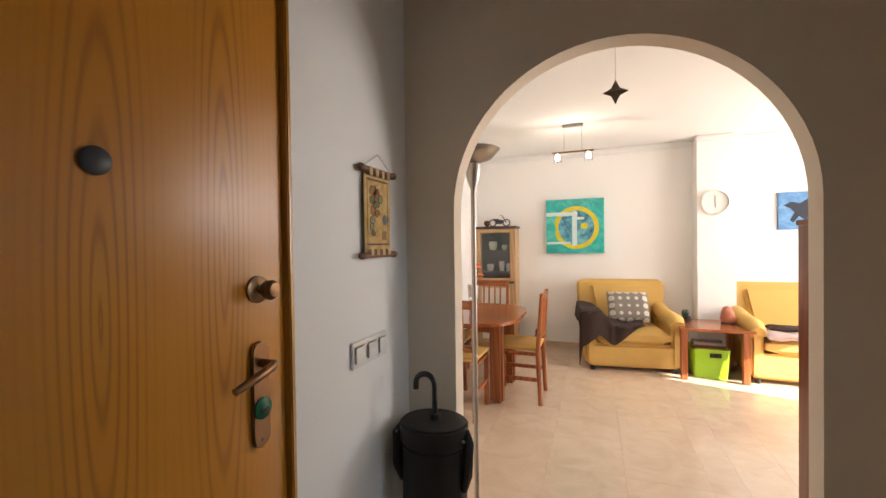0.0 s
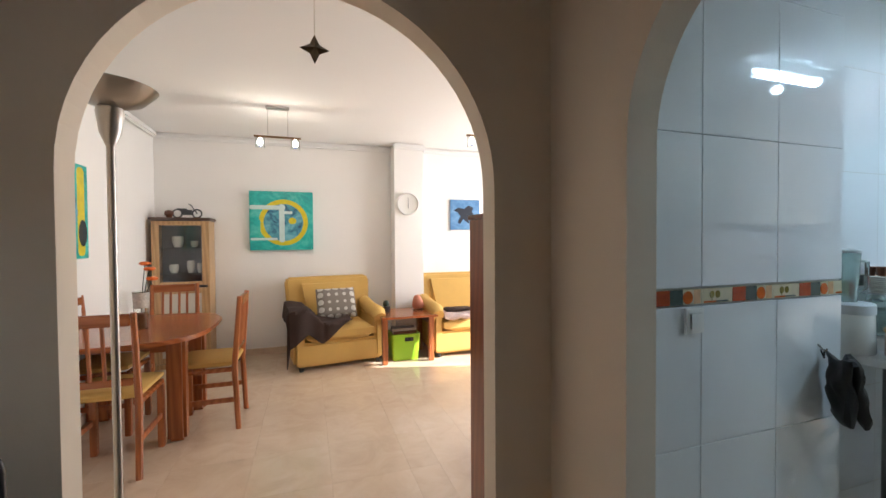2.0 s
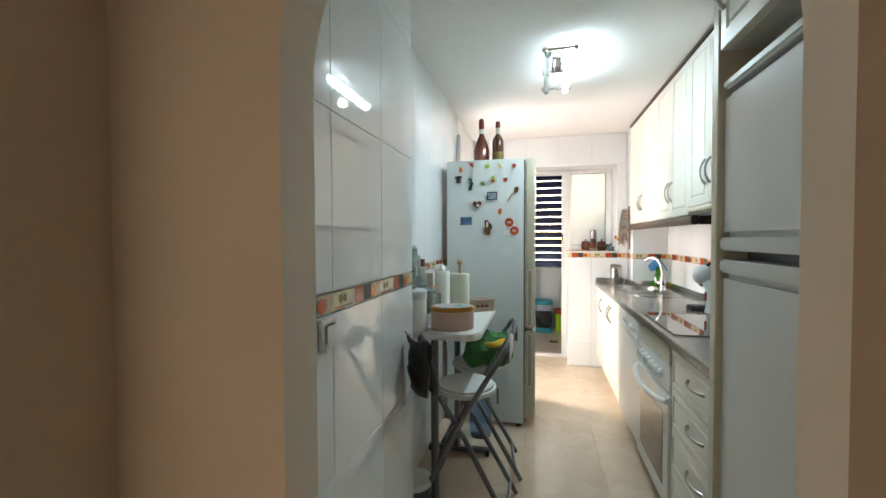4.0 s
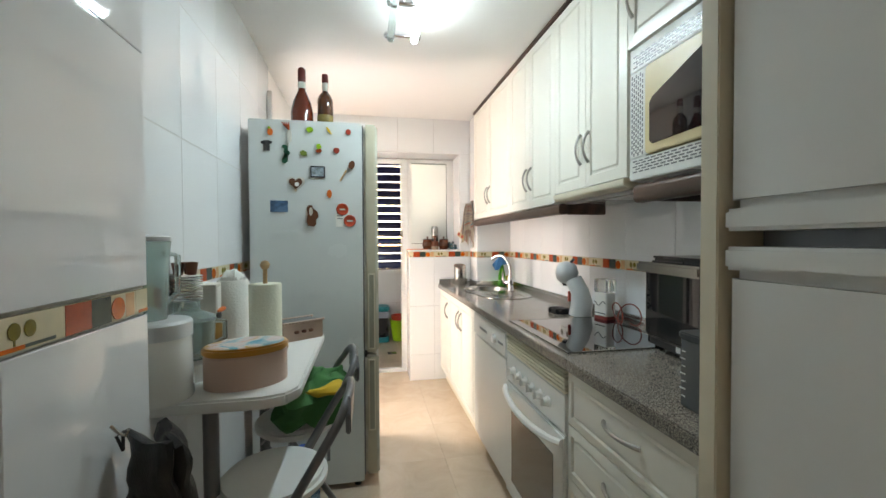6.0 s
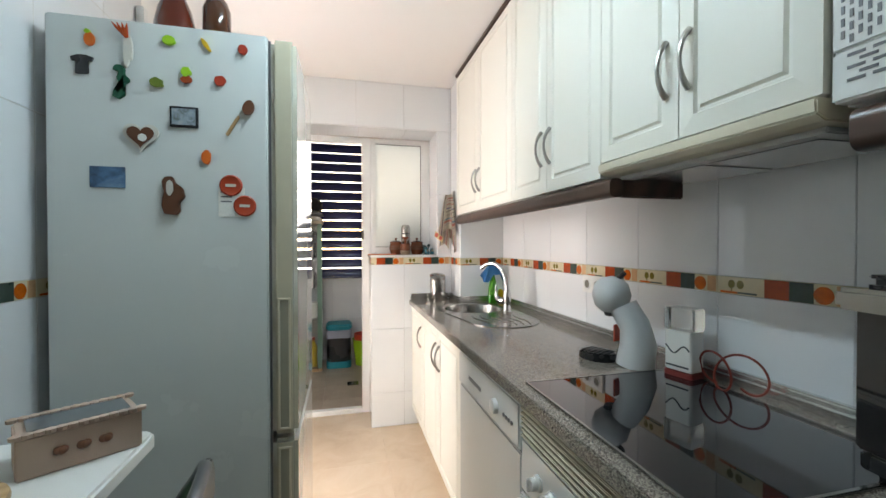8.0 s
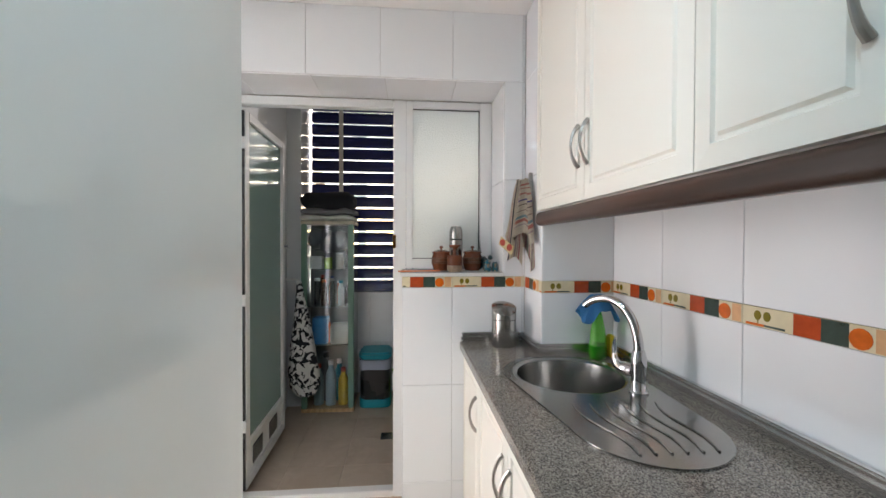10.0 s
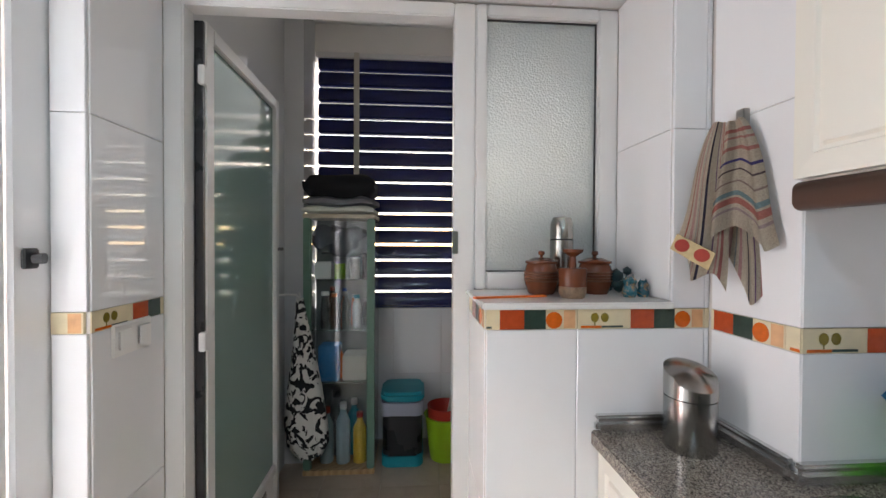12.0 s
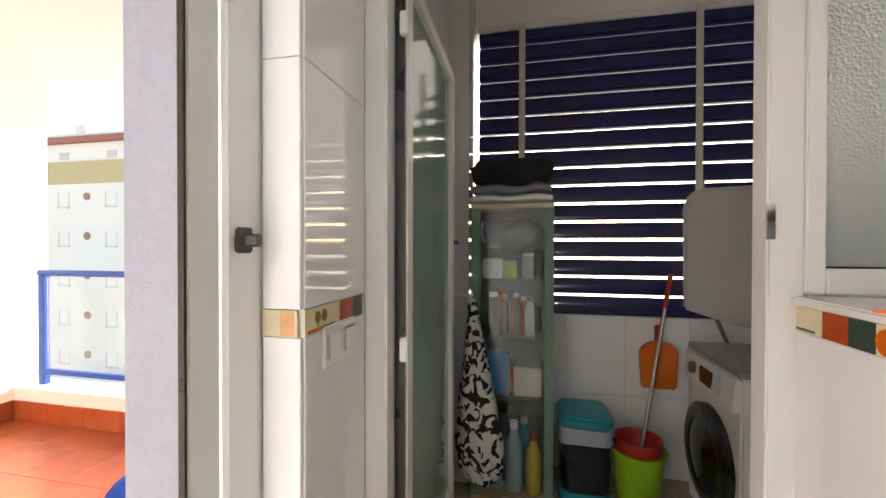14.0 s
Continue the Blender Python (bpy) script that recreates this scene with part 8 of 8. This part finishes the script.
def sofa(name, label, at, rz, w, arms=(-1, 1)):
    t = thing(name, label, "armchair" if w < 1.2 else "sofa", "", at, rz)
    part("base", box(-w / 2 + 0.03, w / 2 - 0.03, -0.36, 0.34, 0.045, 0.30), M_YELLOWFAB, t, bevel=0.03, smooth=True)
    part("seat_cushion", cushion(w - 0.26, 0.62, 0.17, 12, at=(0, -0.07, 0.29), puff=0.3), M_YELLOWFAB, t, smooth=True)
    # leaning back with flared wings
    o = [(-w / 2 + 0.02, 0.30), (-w / 2 - 0.01, 0.90), (-w / 2 + 0.02, 0.935), (w / 2 - 0.02, 0.935), (w / 2 + 0.01, 0.90), (w / 2 - 0.02, 0.30)]
    bm = prism(o, 0.22, 0.38, "y")
    for v in bm.verts:
        v.co.y += 0.10 * (v.co.z - 0.3) / 0.6
    part("backrest", bm, M_YELLOWFAB, t, bevel=0.035, smooth=True)
    o = [(-w / 2 + 0.20, 0.40), (-w / 2 + 0.12, 0.90), (w / 2 - 0.12, 0.90), (w / 2 - 0.20, 0.40)]
    bm = prism(o, 0.14, 0.26, "y")
    for v in bm.verts:
        v.co.y += 0.14 * (v.co.z - 0.3) / 0.6
    part("back_cushion", bm, M_YELLOWFAB, t, bevel=0.04, smooth=True)
    for s in arms:
        bm = tube([(s * (w / 2 - 0.06), -0.38, 0.50), (s * (w / 2 - 0.06), -0.30, 0.545), (s * (w / 2 - 0.065), 0.0, 0.555), (s * (w / 2 - 0.06), 0.26, 0.60)], [0.07, 0.085, 0.085, 0.08], 14)
        part("arm_roll", bm, M_YELLOWFAB, t, smooth=True)
        part("arm", box(s * (w / 2 - 0.12), s * (w / 2 - 0.005), -0.37, 0.28, 0.06, 0.53), M_YELLOWFAB, t, bevel=0.03, smooth=True)
    for x in (-w / 2 + 0.08, w / 2 - 0.08):
        for y in (-0.32, 0.30):
            part("foot", lathe([(0.022, 0), (0.026, 0.046), (0, 0.046)], 12), M_BLACK, t, at=(x, y, 0))
    return t


sofa("armchair", "wide yellow armchair with a cushion and a brown throw", (0.19, 5.00, 0), 8, 0.98)
sofa("sofa", "yellow sofa with a striped throw", (2.17, 4.98, 0), 0, 1.80)
M_CUSH = bpy.data.materials.new("patterned_cushion")
M_CUSH.use_nodes = True
nt = M_CUSH.node_tree
tc = nt.nodes.new("ShaderNodeTexCoord")
vo = nt.nodes.new("ShaderNodeTexVoronoi")
vo.inputs["Scale"].default_value, vo.inputs["Randomness"].default_value = 11.5, 0.0
nt.links.new(tc.outputs["Object"], vo.inputs["Vector"])
r_ = nt.nodes.new("ShaderNodeValToRGB")
r_.color_ramp.interpolation = "CONSTANT"
r_.color_ramp.elements[0].color, r_.color_ramp.elements[1].color = (0.58, 0.55, 0.50, 1), (0.20, 0.17, 0.14, 1)
r_.color_ramp.elements[1].position = 0.42
nt.links.new(vo.outputs["Distance"], r_.inputs[0])
nt.links.new(r_.outputs[0], nt.nodes["Principled BSDF"].inputs["Base Color"])
nt.nodes["Principled BSDF"].inputs["Roughness"].default_value = 0.9
cu = thing("cushion", "grey-brown cushion with pale medallion pattern", "cushion", "", (0.20, 5.0, 0.44))
cu.matrix_world = pose(0.22, 4.93, 0.475, 62, 0, 8)
part("pillow", cushion(0.44, 0.36, 0.12, 12, puff=0.8), M_CUSH, cu, smooth=True, at=(0, 0.18, -0.02))
th_ = thing("throw_blanket", "dark brown throw draped over the armchair arm", "blanket", "", (0.19, 5.00, 0.0), 8)
bm = bmesh.new()
N = 30
g = {}
for i in range(N + 1):
    for j in range(N + 1):
        u, v = i / N, j / N
        x = -0.60 + 0.72 * u
        run = (0.90 - 0.50 * u) * v
        if x < -0.50:
            h, xx = 0.655 - 1.5 * (-0.50 - x), -0.525 + 0.25 * (x + 0.50)
        elif x < -0.35:
            h, xx = 0.655, x
        elif x < -0.22:
            h, xx = 0.655 - 0.17 * (x + 0.35) / 0.13, x
        else:
            h, xx = 0.485, x
        y, z = 0.06 - run, h
        if run > 0.46:
            y, z = -0.42 - 0.015 * math.sin(9 * u), h - (run - 0.46)
        if x > -0.2 and run > 0.42:
            y, z = -0.40 - 0.01 * math.sin(9 * u), h - (run - 0.42) * 0.9
        z += 0.016 * math.sin(12 * u + 4 * v) + 0.012 * math.sin(15 * v + 5 * u)
        y += 0.012 * math.sin(14 * u + 2 * v)
        g[i, j] = bm.verts.new((xx, y, z + 0.012))
for i in range(N):
    for j in range(N):
        bm.faces.new((g[i, j], g[i + 1, j], g[i + 1, j + 1], g[i, j + 1]))
bmesh.ops.delete(bm, geom=[v for v in bm.verts if not v.link_faces], context="VERTS")
bmesh.ops.solidify(bm, geom=bm.faces[:], thickness=0.014)
part("blanket", bm, M_BROWNFAB, th_, smooth=True)
tw2 = thing("striped_throw", "pale pink and dark throw lying on the sofa", "blanket", "", (1.62, 4.72, 0.44))
part("blanket", rough_up(cushion(0.42, 0.34, 0.07, 12), 0.03, 8, 2), mat("pale_pink_throw", (0.55, 0.42, 0.40), 0.95, var=0.2, scale=12), tw2, smooth=True)
part("dark_fold", rough_up(cushion(0.36, 0.16, 0.05, 10, at=(0.03, 0.10, 0.06)), 0.02, 9, 6), M_BROWNFAB, tw2, "dark brown fold", smooth=True)

sd = thing("side_table", "cherry-wood side table with slab legs", "table", "", (0.985, 4.84, 0.0))
part("tabletop", box(-0.32, 0.32, -0.31, 0.30, 0.50, 0.525), M_CHERRYX, sd, bevel=0.006)
for x in (-0.285, 0.245):
    part("slab_leg", box(x - 0.03, x + 0.03, -0.295, -0.235, 0.0, 0.4995), M_CHERRY, sd, bevel=0.006)
    part("slab_leg", box(x - 0.03, x + 0.03, 0.20, 0.28, 0.0, 0.4995), M_CHERRY, sd, bevel=0.006)
    part("side_rail", box(x - 0.02, x + 0.02, -0.234, 0.199, 0.42, 0.4995), M_CHERRY, sd)
gx = thing("storage_box", "bright green plastic box full of magazines", "box", "", (0.96, 4.80, 0.0))
bm = bmesh.new()
prism(rrect(0.34, 0.30, 0.03), 0.0, 0.30, "z", bm)
for v in bm.verts:
    v.co.x *= 0.88 + 0.4 * v.co.z
    v.co.y *= 0.88 + 0.4 * v.co.z
part("bin", bm, M_GREEN, gx, smooth=True)
part("grip", box(-0.02, 0.085, -0.158, -0.150, 0.22, 0.265), M_BLACK, gx, "black grip with white edge", bevel=0.004)
for i in range(4):
    part("magazine", box(-0.14, 0.13, -0.12 + i * 0.06, -0.075 + i * 0.06, 0.301, 0.325 + 0.02 * (i % 3)), (M_BROWN, M_CARD, M_GREYMETAL, M_CARD)[i], gx)
ct = thing("cactus_pot", "dark ornament in a small black pot", "plant pot", "", (0.775, 4.90, 0.5255))
part("pot", lathe([(0.045, 0), (0.055, 0.02), (0.05, 0.07), (0, 0.07)], 20), M_BLACK, ct, smooth=True)
lobes("plant", 5, 0.024, (0, 0, 0.10), M_DARKGREEN, ct, 1.6)
sl = thing("salt_lamp", "rough pink salt lamp on the side table", "lamp", "", (1.17, 4.93, 0.5255))
part("salt_stone", rough_up(lathe([(0.055, 0.015), (0.07, 0.05), (0.062, 0.12), (0.035, 0.17), (0, 0.19)], 18), 0.012, 18), mat("pink_salt", (0.52, 0.20, 0.12), 0.5, var=0.25, scale=25), sl, smooth=True)
part("wooden_foot", lathe([(0.06, 0), (0.06, 0.016), (0, 0.016)], 20), M_DARKWOOD, sl)
bk = thing("bookcase", "tall dark cherry-wood cabinet seen from its side", "cabinet", "", (1.15, 1.83, 0.0))
M_DARKCHERRY = wood("dark_cherry", (0.14, 0.028, 0.012), (0.22, 0.055, 0.022), 0.3, "z", 1.6)
part("side_panel", box(-0.44, -0.415, -0.30, 0.29, 0.0, 1.47), M_DARKCHERRY, bk, bevel=0.003)
part("side_panel", box(0.415, 0.44, -0.30, 0.29, 0.0, 1.47), M_DARKCHERRY, bk, bevel=0.003)
part("top", box(-0.445, 0.445, -0.30, 0.30, 1.471, 1.495), M_DARKCHERRY, bk, bevel=0.003)
part("back", box(-0.414, 0.414, -0.30, -0.28, 0.0, 1.47), M_DARKCHERRY, bk)
for z in (0.05, 0.42, 0.78, 1.12):
    part("shelf", box(-0.414, 0.414, -0.279, 0.28, z, z + 0.022), M_DARKCHERRY, bk)
# balcony door of the living room, its unseen blinds added to narrow the sun
bd = thing("window_2", "white balcony door with unseen blinds added to shape the sun", "balcony door", kind="structure", at=(3.46, 4.05, 0.0))
for b in ((-1.10, -1.04, 0.0, 2.15), (1.04, 1.10, 0.0, 2.15), (0.12, 0.18, 0.0, 2.15), (-1.04, 0.12, 2.09, 2.15), (0.18, 1.04, 2.09, 2.15)):
    part("frame", box(-0.03, 0.03, b[0], b[1], b[2], b[3]), M_ALU, bd, bevel=0.004)
M_ADDEDBLIND = mat("added_blind", (0.70, 0.67, 0.60), 0.8, var=0.05)
part("blind", box(0.035, 0.05, -1.10, -0.34, 0.0, 2.14), M_ADDEDBLIND, bd, "unseen white blind added to keep the sun out beside the slot")
part("blind", box(0.035, 0.05, 0.105, 1.10, 0.0, 2.14), M_ADDEDBLIND, bd, "unseen white blind added to keep the sun out beside the slot")
part("blind", box(0.035, 0.05, -0.339, 0.104, 1.10, 2.14), M_ADDEDBLIND, bd, "unseen white blind added to cut off the sun above the slot")

# ---------- tiles, laid piece by piece ----------
_tile_mesh = {}


def tile_mesh(w, h, t, material, joint=0.0015):
    key = (round(w, 3), round(h, 3), t, material.name)
    if key not in _tile_mesh:
        me = bpy.data.meshes.new("tile")
        a, b, c = w / 2 - joint / 2, h / 2 - joint / 2, min(0.0015, joint)
        vs = [(-a, -b, 0), (a, -b, 0), (a, b, 0), (-a, b, 0), (-a, -b, t - c), (a, -b, t - c), (a, b, t - c), (-a, b, t - c),
              (-a + c, -b + c, t), (a - c, -b + c, t), (a - c, b - c, t), (-a + c, b - c, t)]
        fs = [(8, 9, 10, 11)] + [(i, (i + 1) % 4, 4 + (i + 1) % 4, 4 + i) for i in range(4)] + [(4 + i, 4 + (i + 1) % 4, 8 + (i + 1) % 4, 8 + i) for i in range(4)]
        me.from_pydata(vs, [], fs)
        me.materials.append(material)
        _tile_mesh[key] = me
    return _tile_mesh[key]


def cut(rect, hole):
    """What is left of a rectangle (u0, v0, u1, v1) round a hole."""
    u0, v0, u1, v1 = rect
    a0, b0, a1, b1 = max(u0, hole[0]), max(v0, hole[1]), min(u1, hole[2]), min(v1, hole[3])
    if a0 >= a1 or b0 >= b1:
        return [rect]
    out = [(u0, v0, a0, v1), (a1, v0, u1, v1), (a0, v0, a1, b0), (a0, b1, a1, v1)]
    return [r for r in out if r[2] - r[0] > 0.012 and r[3] - r[1] > 0.012]


def lay(parent, m, us, vs, material, holes=(), t=0.008, name="tile", joint=0.0015):
    """Tiles between the joints us and vs on the plane m (local x, y in the plane, z outwards)."""
    for u0, u1 in zip(us, us[1:]):
        for v0, v1 in zip(vs, vs[1:]):
            rects = [(u0, v0, u1, v1)]
            for h in holes:
                rects = [q for r in rects for q in cut(r, h)]
            for r in rects:
                ob = new(name, tile_mesh(r[2] - r[0], r[3] - r[1], t, material, joint))
                ob.parent = parent
                ob.matrix_basis = m @ Matrix.Translation(((r[0] + r[2]) / 2, (r[1] + r[3]) / 2, 0))


def joints(lo, hi, step, first):
    """Joint lines from lo to hi with one at first."""
    k = math.floor((first - lo) / step)
    q = [lo] + [x for x in [first + (i - k) * step for i in range(0, 60)] if lo + 0.012 < x < hi - 0.012] + [hi]
    return q


ROWS_Z = [0.0, 0.24, 0.694, 1.15]
ROWS_T = [1.20, 1.655, 2.11, KC]


BORDER_W = 0.333


def border_mesh(c0, c1, h=0.05):
    """One border tile from c0 to c1 of its full width: cream with olives, then red, green and fruit fields."""
    key = (round(c0, 3), round(c1, 3))
    if key in _border:
        return _border[key]
    bm = bmesh.new()
    mid = (c0 + c1) / 2
    box(c0 - mid + 0.0007, c1 - mid - 0.0007, -h / 2 + 0.0007, h / 2 - 0.0007, 0, 0.008, bm)

    def field(x0, x1, y0, y1, mi, z=0.0087):
        x0, x1 = max(x0, c0 + 0.001), min(x1, c1 - 0.001)
        if x1 - x0 < 0.003:
            return
        n = len(bm.faces)
        box(x0 - mid, x1 - mid, y0, y1, 0.0075, z, bm)
        bm.faces.ensure_lookup_table()
        for f in bm.faces[n:]:
            f.material_index = mi

    def disc(x, y, r, mi, z=0.0093, ry=None):
        if x - r < c0 or x + r > c1:
            return
        n = len(bm.faces)
        prism([(x - mid + r * math.cos(2 * math.pi * i / 14), y + (ry or r) * math.sin(2 * math.pi * i / 14)) for i in range(14)], 0.0075, z, "z", bm)
        bm.faces.ensure_lookup_table()
        for f in bm.faces[n:]:
            f.material_index = mi
    disc(0.045, 0.004, 0.010, 6, ry=0.012)
    disc(0.071, 0.004, 0.010, 6, ry=0.012)
    field(0.044, 0.047, -0.016, -0.008, 6, 0.0085)
    field(0.070, 0.073, -0.016, -0.008, 6, 0.0085)
    field(0.010, 0.062, -0.0225, -0.0165, 4, 0.0085)
    field(0.063, 0.118, -0.0215, -0.0165, 2, 0.0085)
    field(0.138, 0.199, -0.0240, 0.0240, 1)
    field(0.199, 0.253, -0.0240, 0.0240, 2)
    disc(0.274, -0.002, 0.021, 4)
    field(0.299, 0.328, -0.0225, 0.0225, 3, 0.0084)
    me = bpy.data.meshes.new("border_tile")
    bm.to_mesh(me)
    bm.free()
    for q in (M_BCREAM, M_BRED, M_DARKGREEN, M_PEACH, M_BFRUIT, M_BCREAM, M_BOLIVE):
        me.materials.append(q)
    _border[key] = me
    return me


_border = {}


def lay_border(parent, m, u0, u1, first, z=1.175):
    """Border tiles from u0 to u1 with a joint at first, cut at both ends."""
    u = first + math.floor((u0 - first) / BORDER_W + 1e-6) * BORDER_W
    while u < u1 - 0.006:
        a, b = max(u, u0), min(u + BORDER_W, u1)
        if b - a > 0.012:
            ob = new("border_tile", border_mesh(a - u, b - u))
            ob.parent = parent
            ob.matrix_basis = m @ Matrix.Translation(((a + b) / 2, z, 0))
        u += BORDER_W


O = bpy.data.objects


def plane(origin, u, v):
    u, v = Vector(u), Vector(v)
    w = u.cross(v)
    return Matrix(((u.x, v.x, w.x, origin[0]), (u.y, v.y, w.y, origin[1]), (u.z, v.z, w.z, origin[2]), (0, 0, 0, 1)))


# worktop wall faces +y: u runs towards -x
m = plane((0, YW - 0.009, 0), (-1, 0, 0), (0, 0, 1))
us = joints(-4.34, -1.54, 0.333, -3.681)
lay(O["wall_worktop"], m, us, [0.84, 1.15], M_TILE)
lay(O["wall_worktop"], m, us, [1.20, 1.655, 2.0], M_TILE)
lay_border(O["wall_worktop"], m, -4.34, -1.54, -3.681)
# pier and recessed wall face -y: u runs towards +x
m = plane((0, YP + 0.009, 0), (1, 0, 0), (0, 0, 1))
us = joints(0.756, 1.825, 0.355, 1.114)
for rows in (ROWS_Z, [1.21, 1.70, 2.19, KC]):
    lay(O["wall_pier"], m, us, rows[:3] + [1.15] if rows is ROWS_Z else rows, M_TILE)
lay_border(O["wall_pier"], m, 0.756, 1.825, 1.114, 1.18)
m = plane((0, YL + 0.0085, 0), (1, 0, 0), (0, 0, 1))
us = joints(1.827, 3.658, 0.333, 2.05)
lay(O["wall_recess"], m, us, ROWS_Z, M_TILE)
lay(O["wall_recess"], m, us, ROWS_T, M_TILE)
lay_border(O["wall_recess"], m, 1.827, 3.658, 2.05)
# end wall faces -x: u runs towards -y
m = plane((KX1 + 0.009, 0, 0), (0, -1, 0), (0, 0, 1))
us = joints(-1.283, 0.29, 0.333, -0.389)
H1 = (-1.205, 0.0, -0.285, 2.115)
H2 = (-0.30, 1.2015, 0.19, 2.115)
lay(O["wall_kitchen_end"], m, us, ROWS_Z, M_TILE, (H1,))
lay(O["wall_kitchen_end"], m, us, [1.20, 1.655, 2.115, KC], M_TILE, (H1, H2))
lay_border(O["wall_kitchen_end"], m, -0.285, 0.29, -0.056)
lay_border(O["wall_kitchen_end"], m, -1.283, -1.207, -1.283 - 0.262)
# laundry reveal, facing -y and +y, and its soffit
m = plane((0, 1.206, 0), (1, 0, 0), (0, 0, 1))
lay(O["wall_kitchen_end"], m, [4.59, 4.86], ROWS_Z, M_TILE, t=0.004)
lay(O["wall_kitchen_end"], m, [4.59, 4.86], [1.20, 1.655, 2.11], M_TILE, t=0.004)
lay_border(O["wall_kitchen_end"], m @ Matrix.Translation((0, 0, -0.004)), 4.59, 4.86, 4.59)
m = plane((0, 0.284, 0), (-1, 0, 0), (0, 0, 1))
lay(O["wall_kitchen_end"], m, [-4.86, -4.59], ROWS_Z, M_TILE, t=0.004)
lay_border(O["wall_kitchen_end"], m @ Matrix.Translation((0, 0, -0.004)), -4.86, -4.59, -4.923)
m = plane((0, -0.191, 0), (-1, 0, 0), (0, 0, 1))
lay(O["wall_kitchen_end"], m, [-4.86, -4.59], [1.219, 1.655, 2.11], M_TILE, t=0.004)
m = plane((0, 0, 2.116), (1, 0, 0), (0, -1, 0))
lay(O["wall_kitchen_end"], m, [4.59, 4.86], joints(-1.2, 0.19, 0.333, -0.369), M_TILE, t=0.004)
# pillar: faces -x and +y
m = plane((4.339, 0, 0), (0, -1, 0), (0, 0, 1))
lay(O["wall_pillar"], m, [0.291, 0.6], [0.84, 1.15], M_TILE, t=0.004)
lay(O["wall_pillar"], m, [0.291, 0.6], [1.20, 1.655, 2.0], M_TILE, t=0.004)
lay_border(O["wall_pillar"], plane((4.343, 0, 0), (0, -1, 0), (0, 0, 1)), 0.291, 0.6, 0.291)
m = plane((0, -0.2925, 0), (-1, 0, 0), (0, 0, 1))
lay(O["wall_pillar"], m, [-4.572, -4.336], [0.84, 1.15], M_TILE, t=0.004)
lay(O["wall_pillar"], m, [-4.572, -4.336], [1.20, 1.655, 2.11, KC], M_TILE, t=0.004)
lay_border(O["wall_pillar"], plane((0, -0.2965, 0), (-1, 0, 0), (0, 0, 1)), -4.572, -4.336, -4.70)
# side of the end wall by the terrace door faces -y
m = plane((0, 1.2865, 0), (1, 0, 0), (0, 0, 1))
structure("wall_door_side", box(4.502, 4.588, 1.2865, 1.2995, 0, KC), M_TILE, "white tiled strip beside the terrace door")
# laundry walls
m = plane((LX1 + 0.001, 0, 0), (0, -1, 0), (0, 0, 1))
lay(O["wall_laundry_east"], m, joints(-1.25, 0.75, 0.333, -0.60), [0.0, 0.455, 0.908], M_TILE, t=0.006)
# floors
m = plane((0, 0, -0.011), (1, 0, 0), (0, 1, 0))
for u in ((-1.72, 0.66, 1.385, 5.50), (-0.82, 0.66, -1.5, 1.30), (0.66, 3.38, 1.52, 5.40), (0.755, 4.58, -0.60, 1.29), (4.58, 4.87, 0.285, 1.205)):
    lay(floor_ob, m, joints(u[0], u[1], 0.455, 0.023), joints(u[2], u[3], 0.455, 0.225), M_FLOOR, t=0.011, joint=0.0004)
for u in ((-0.625, 0.458, 1.30, 1.385), (0.66, 0.755, 0.252, 0.972)):
    lay(floor_ob, m, joints(u[0], u[1], 0.455, 0.023), [u[2], u[3]], M_FLOOR, t=0.011, joint=0.0004)
m = plane((0, 0, -0.013), (1, 0, 0), (0, 1, 0))
lay(O["floor_laundry"], m, joints(4.93, LX1, 0.333, 5.20), joints(LY0, LY1, 0.333, 0.31), M_LAUNDRYFLOOR, t=0.011)
lay(O["floor_terrace"], m, joints(3.55, 6.25, 0.333, 4.0), joints(1.52, 5.6, 0.333, 2.0), M_TERRA, t=0.011)
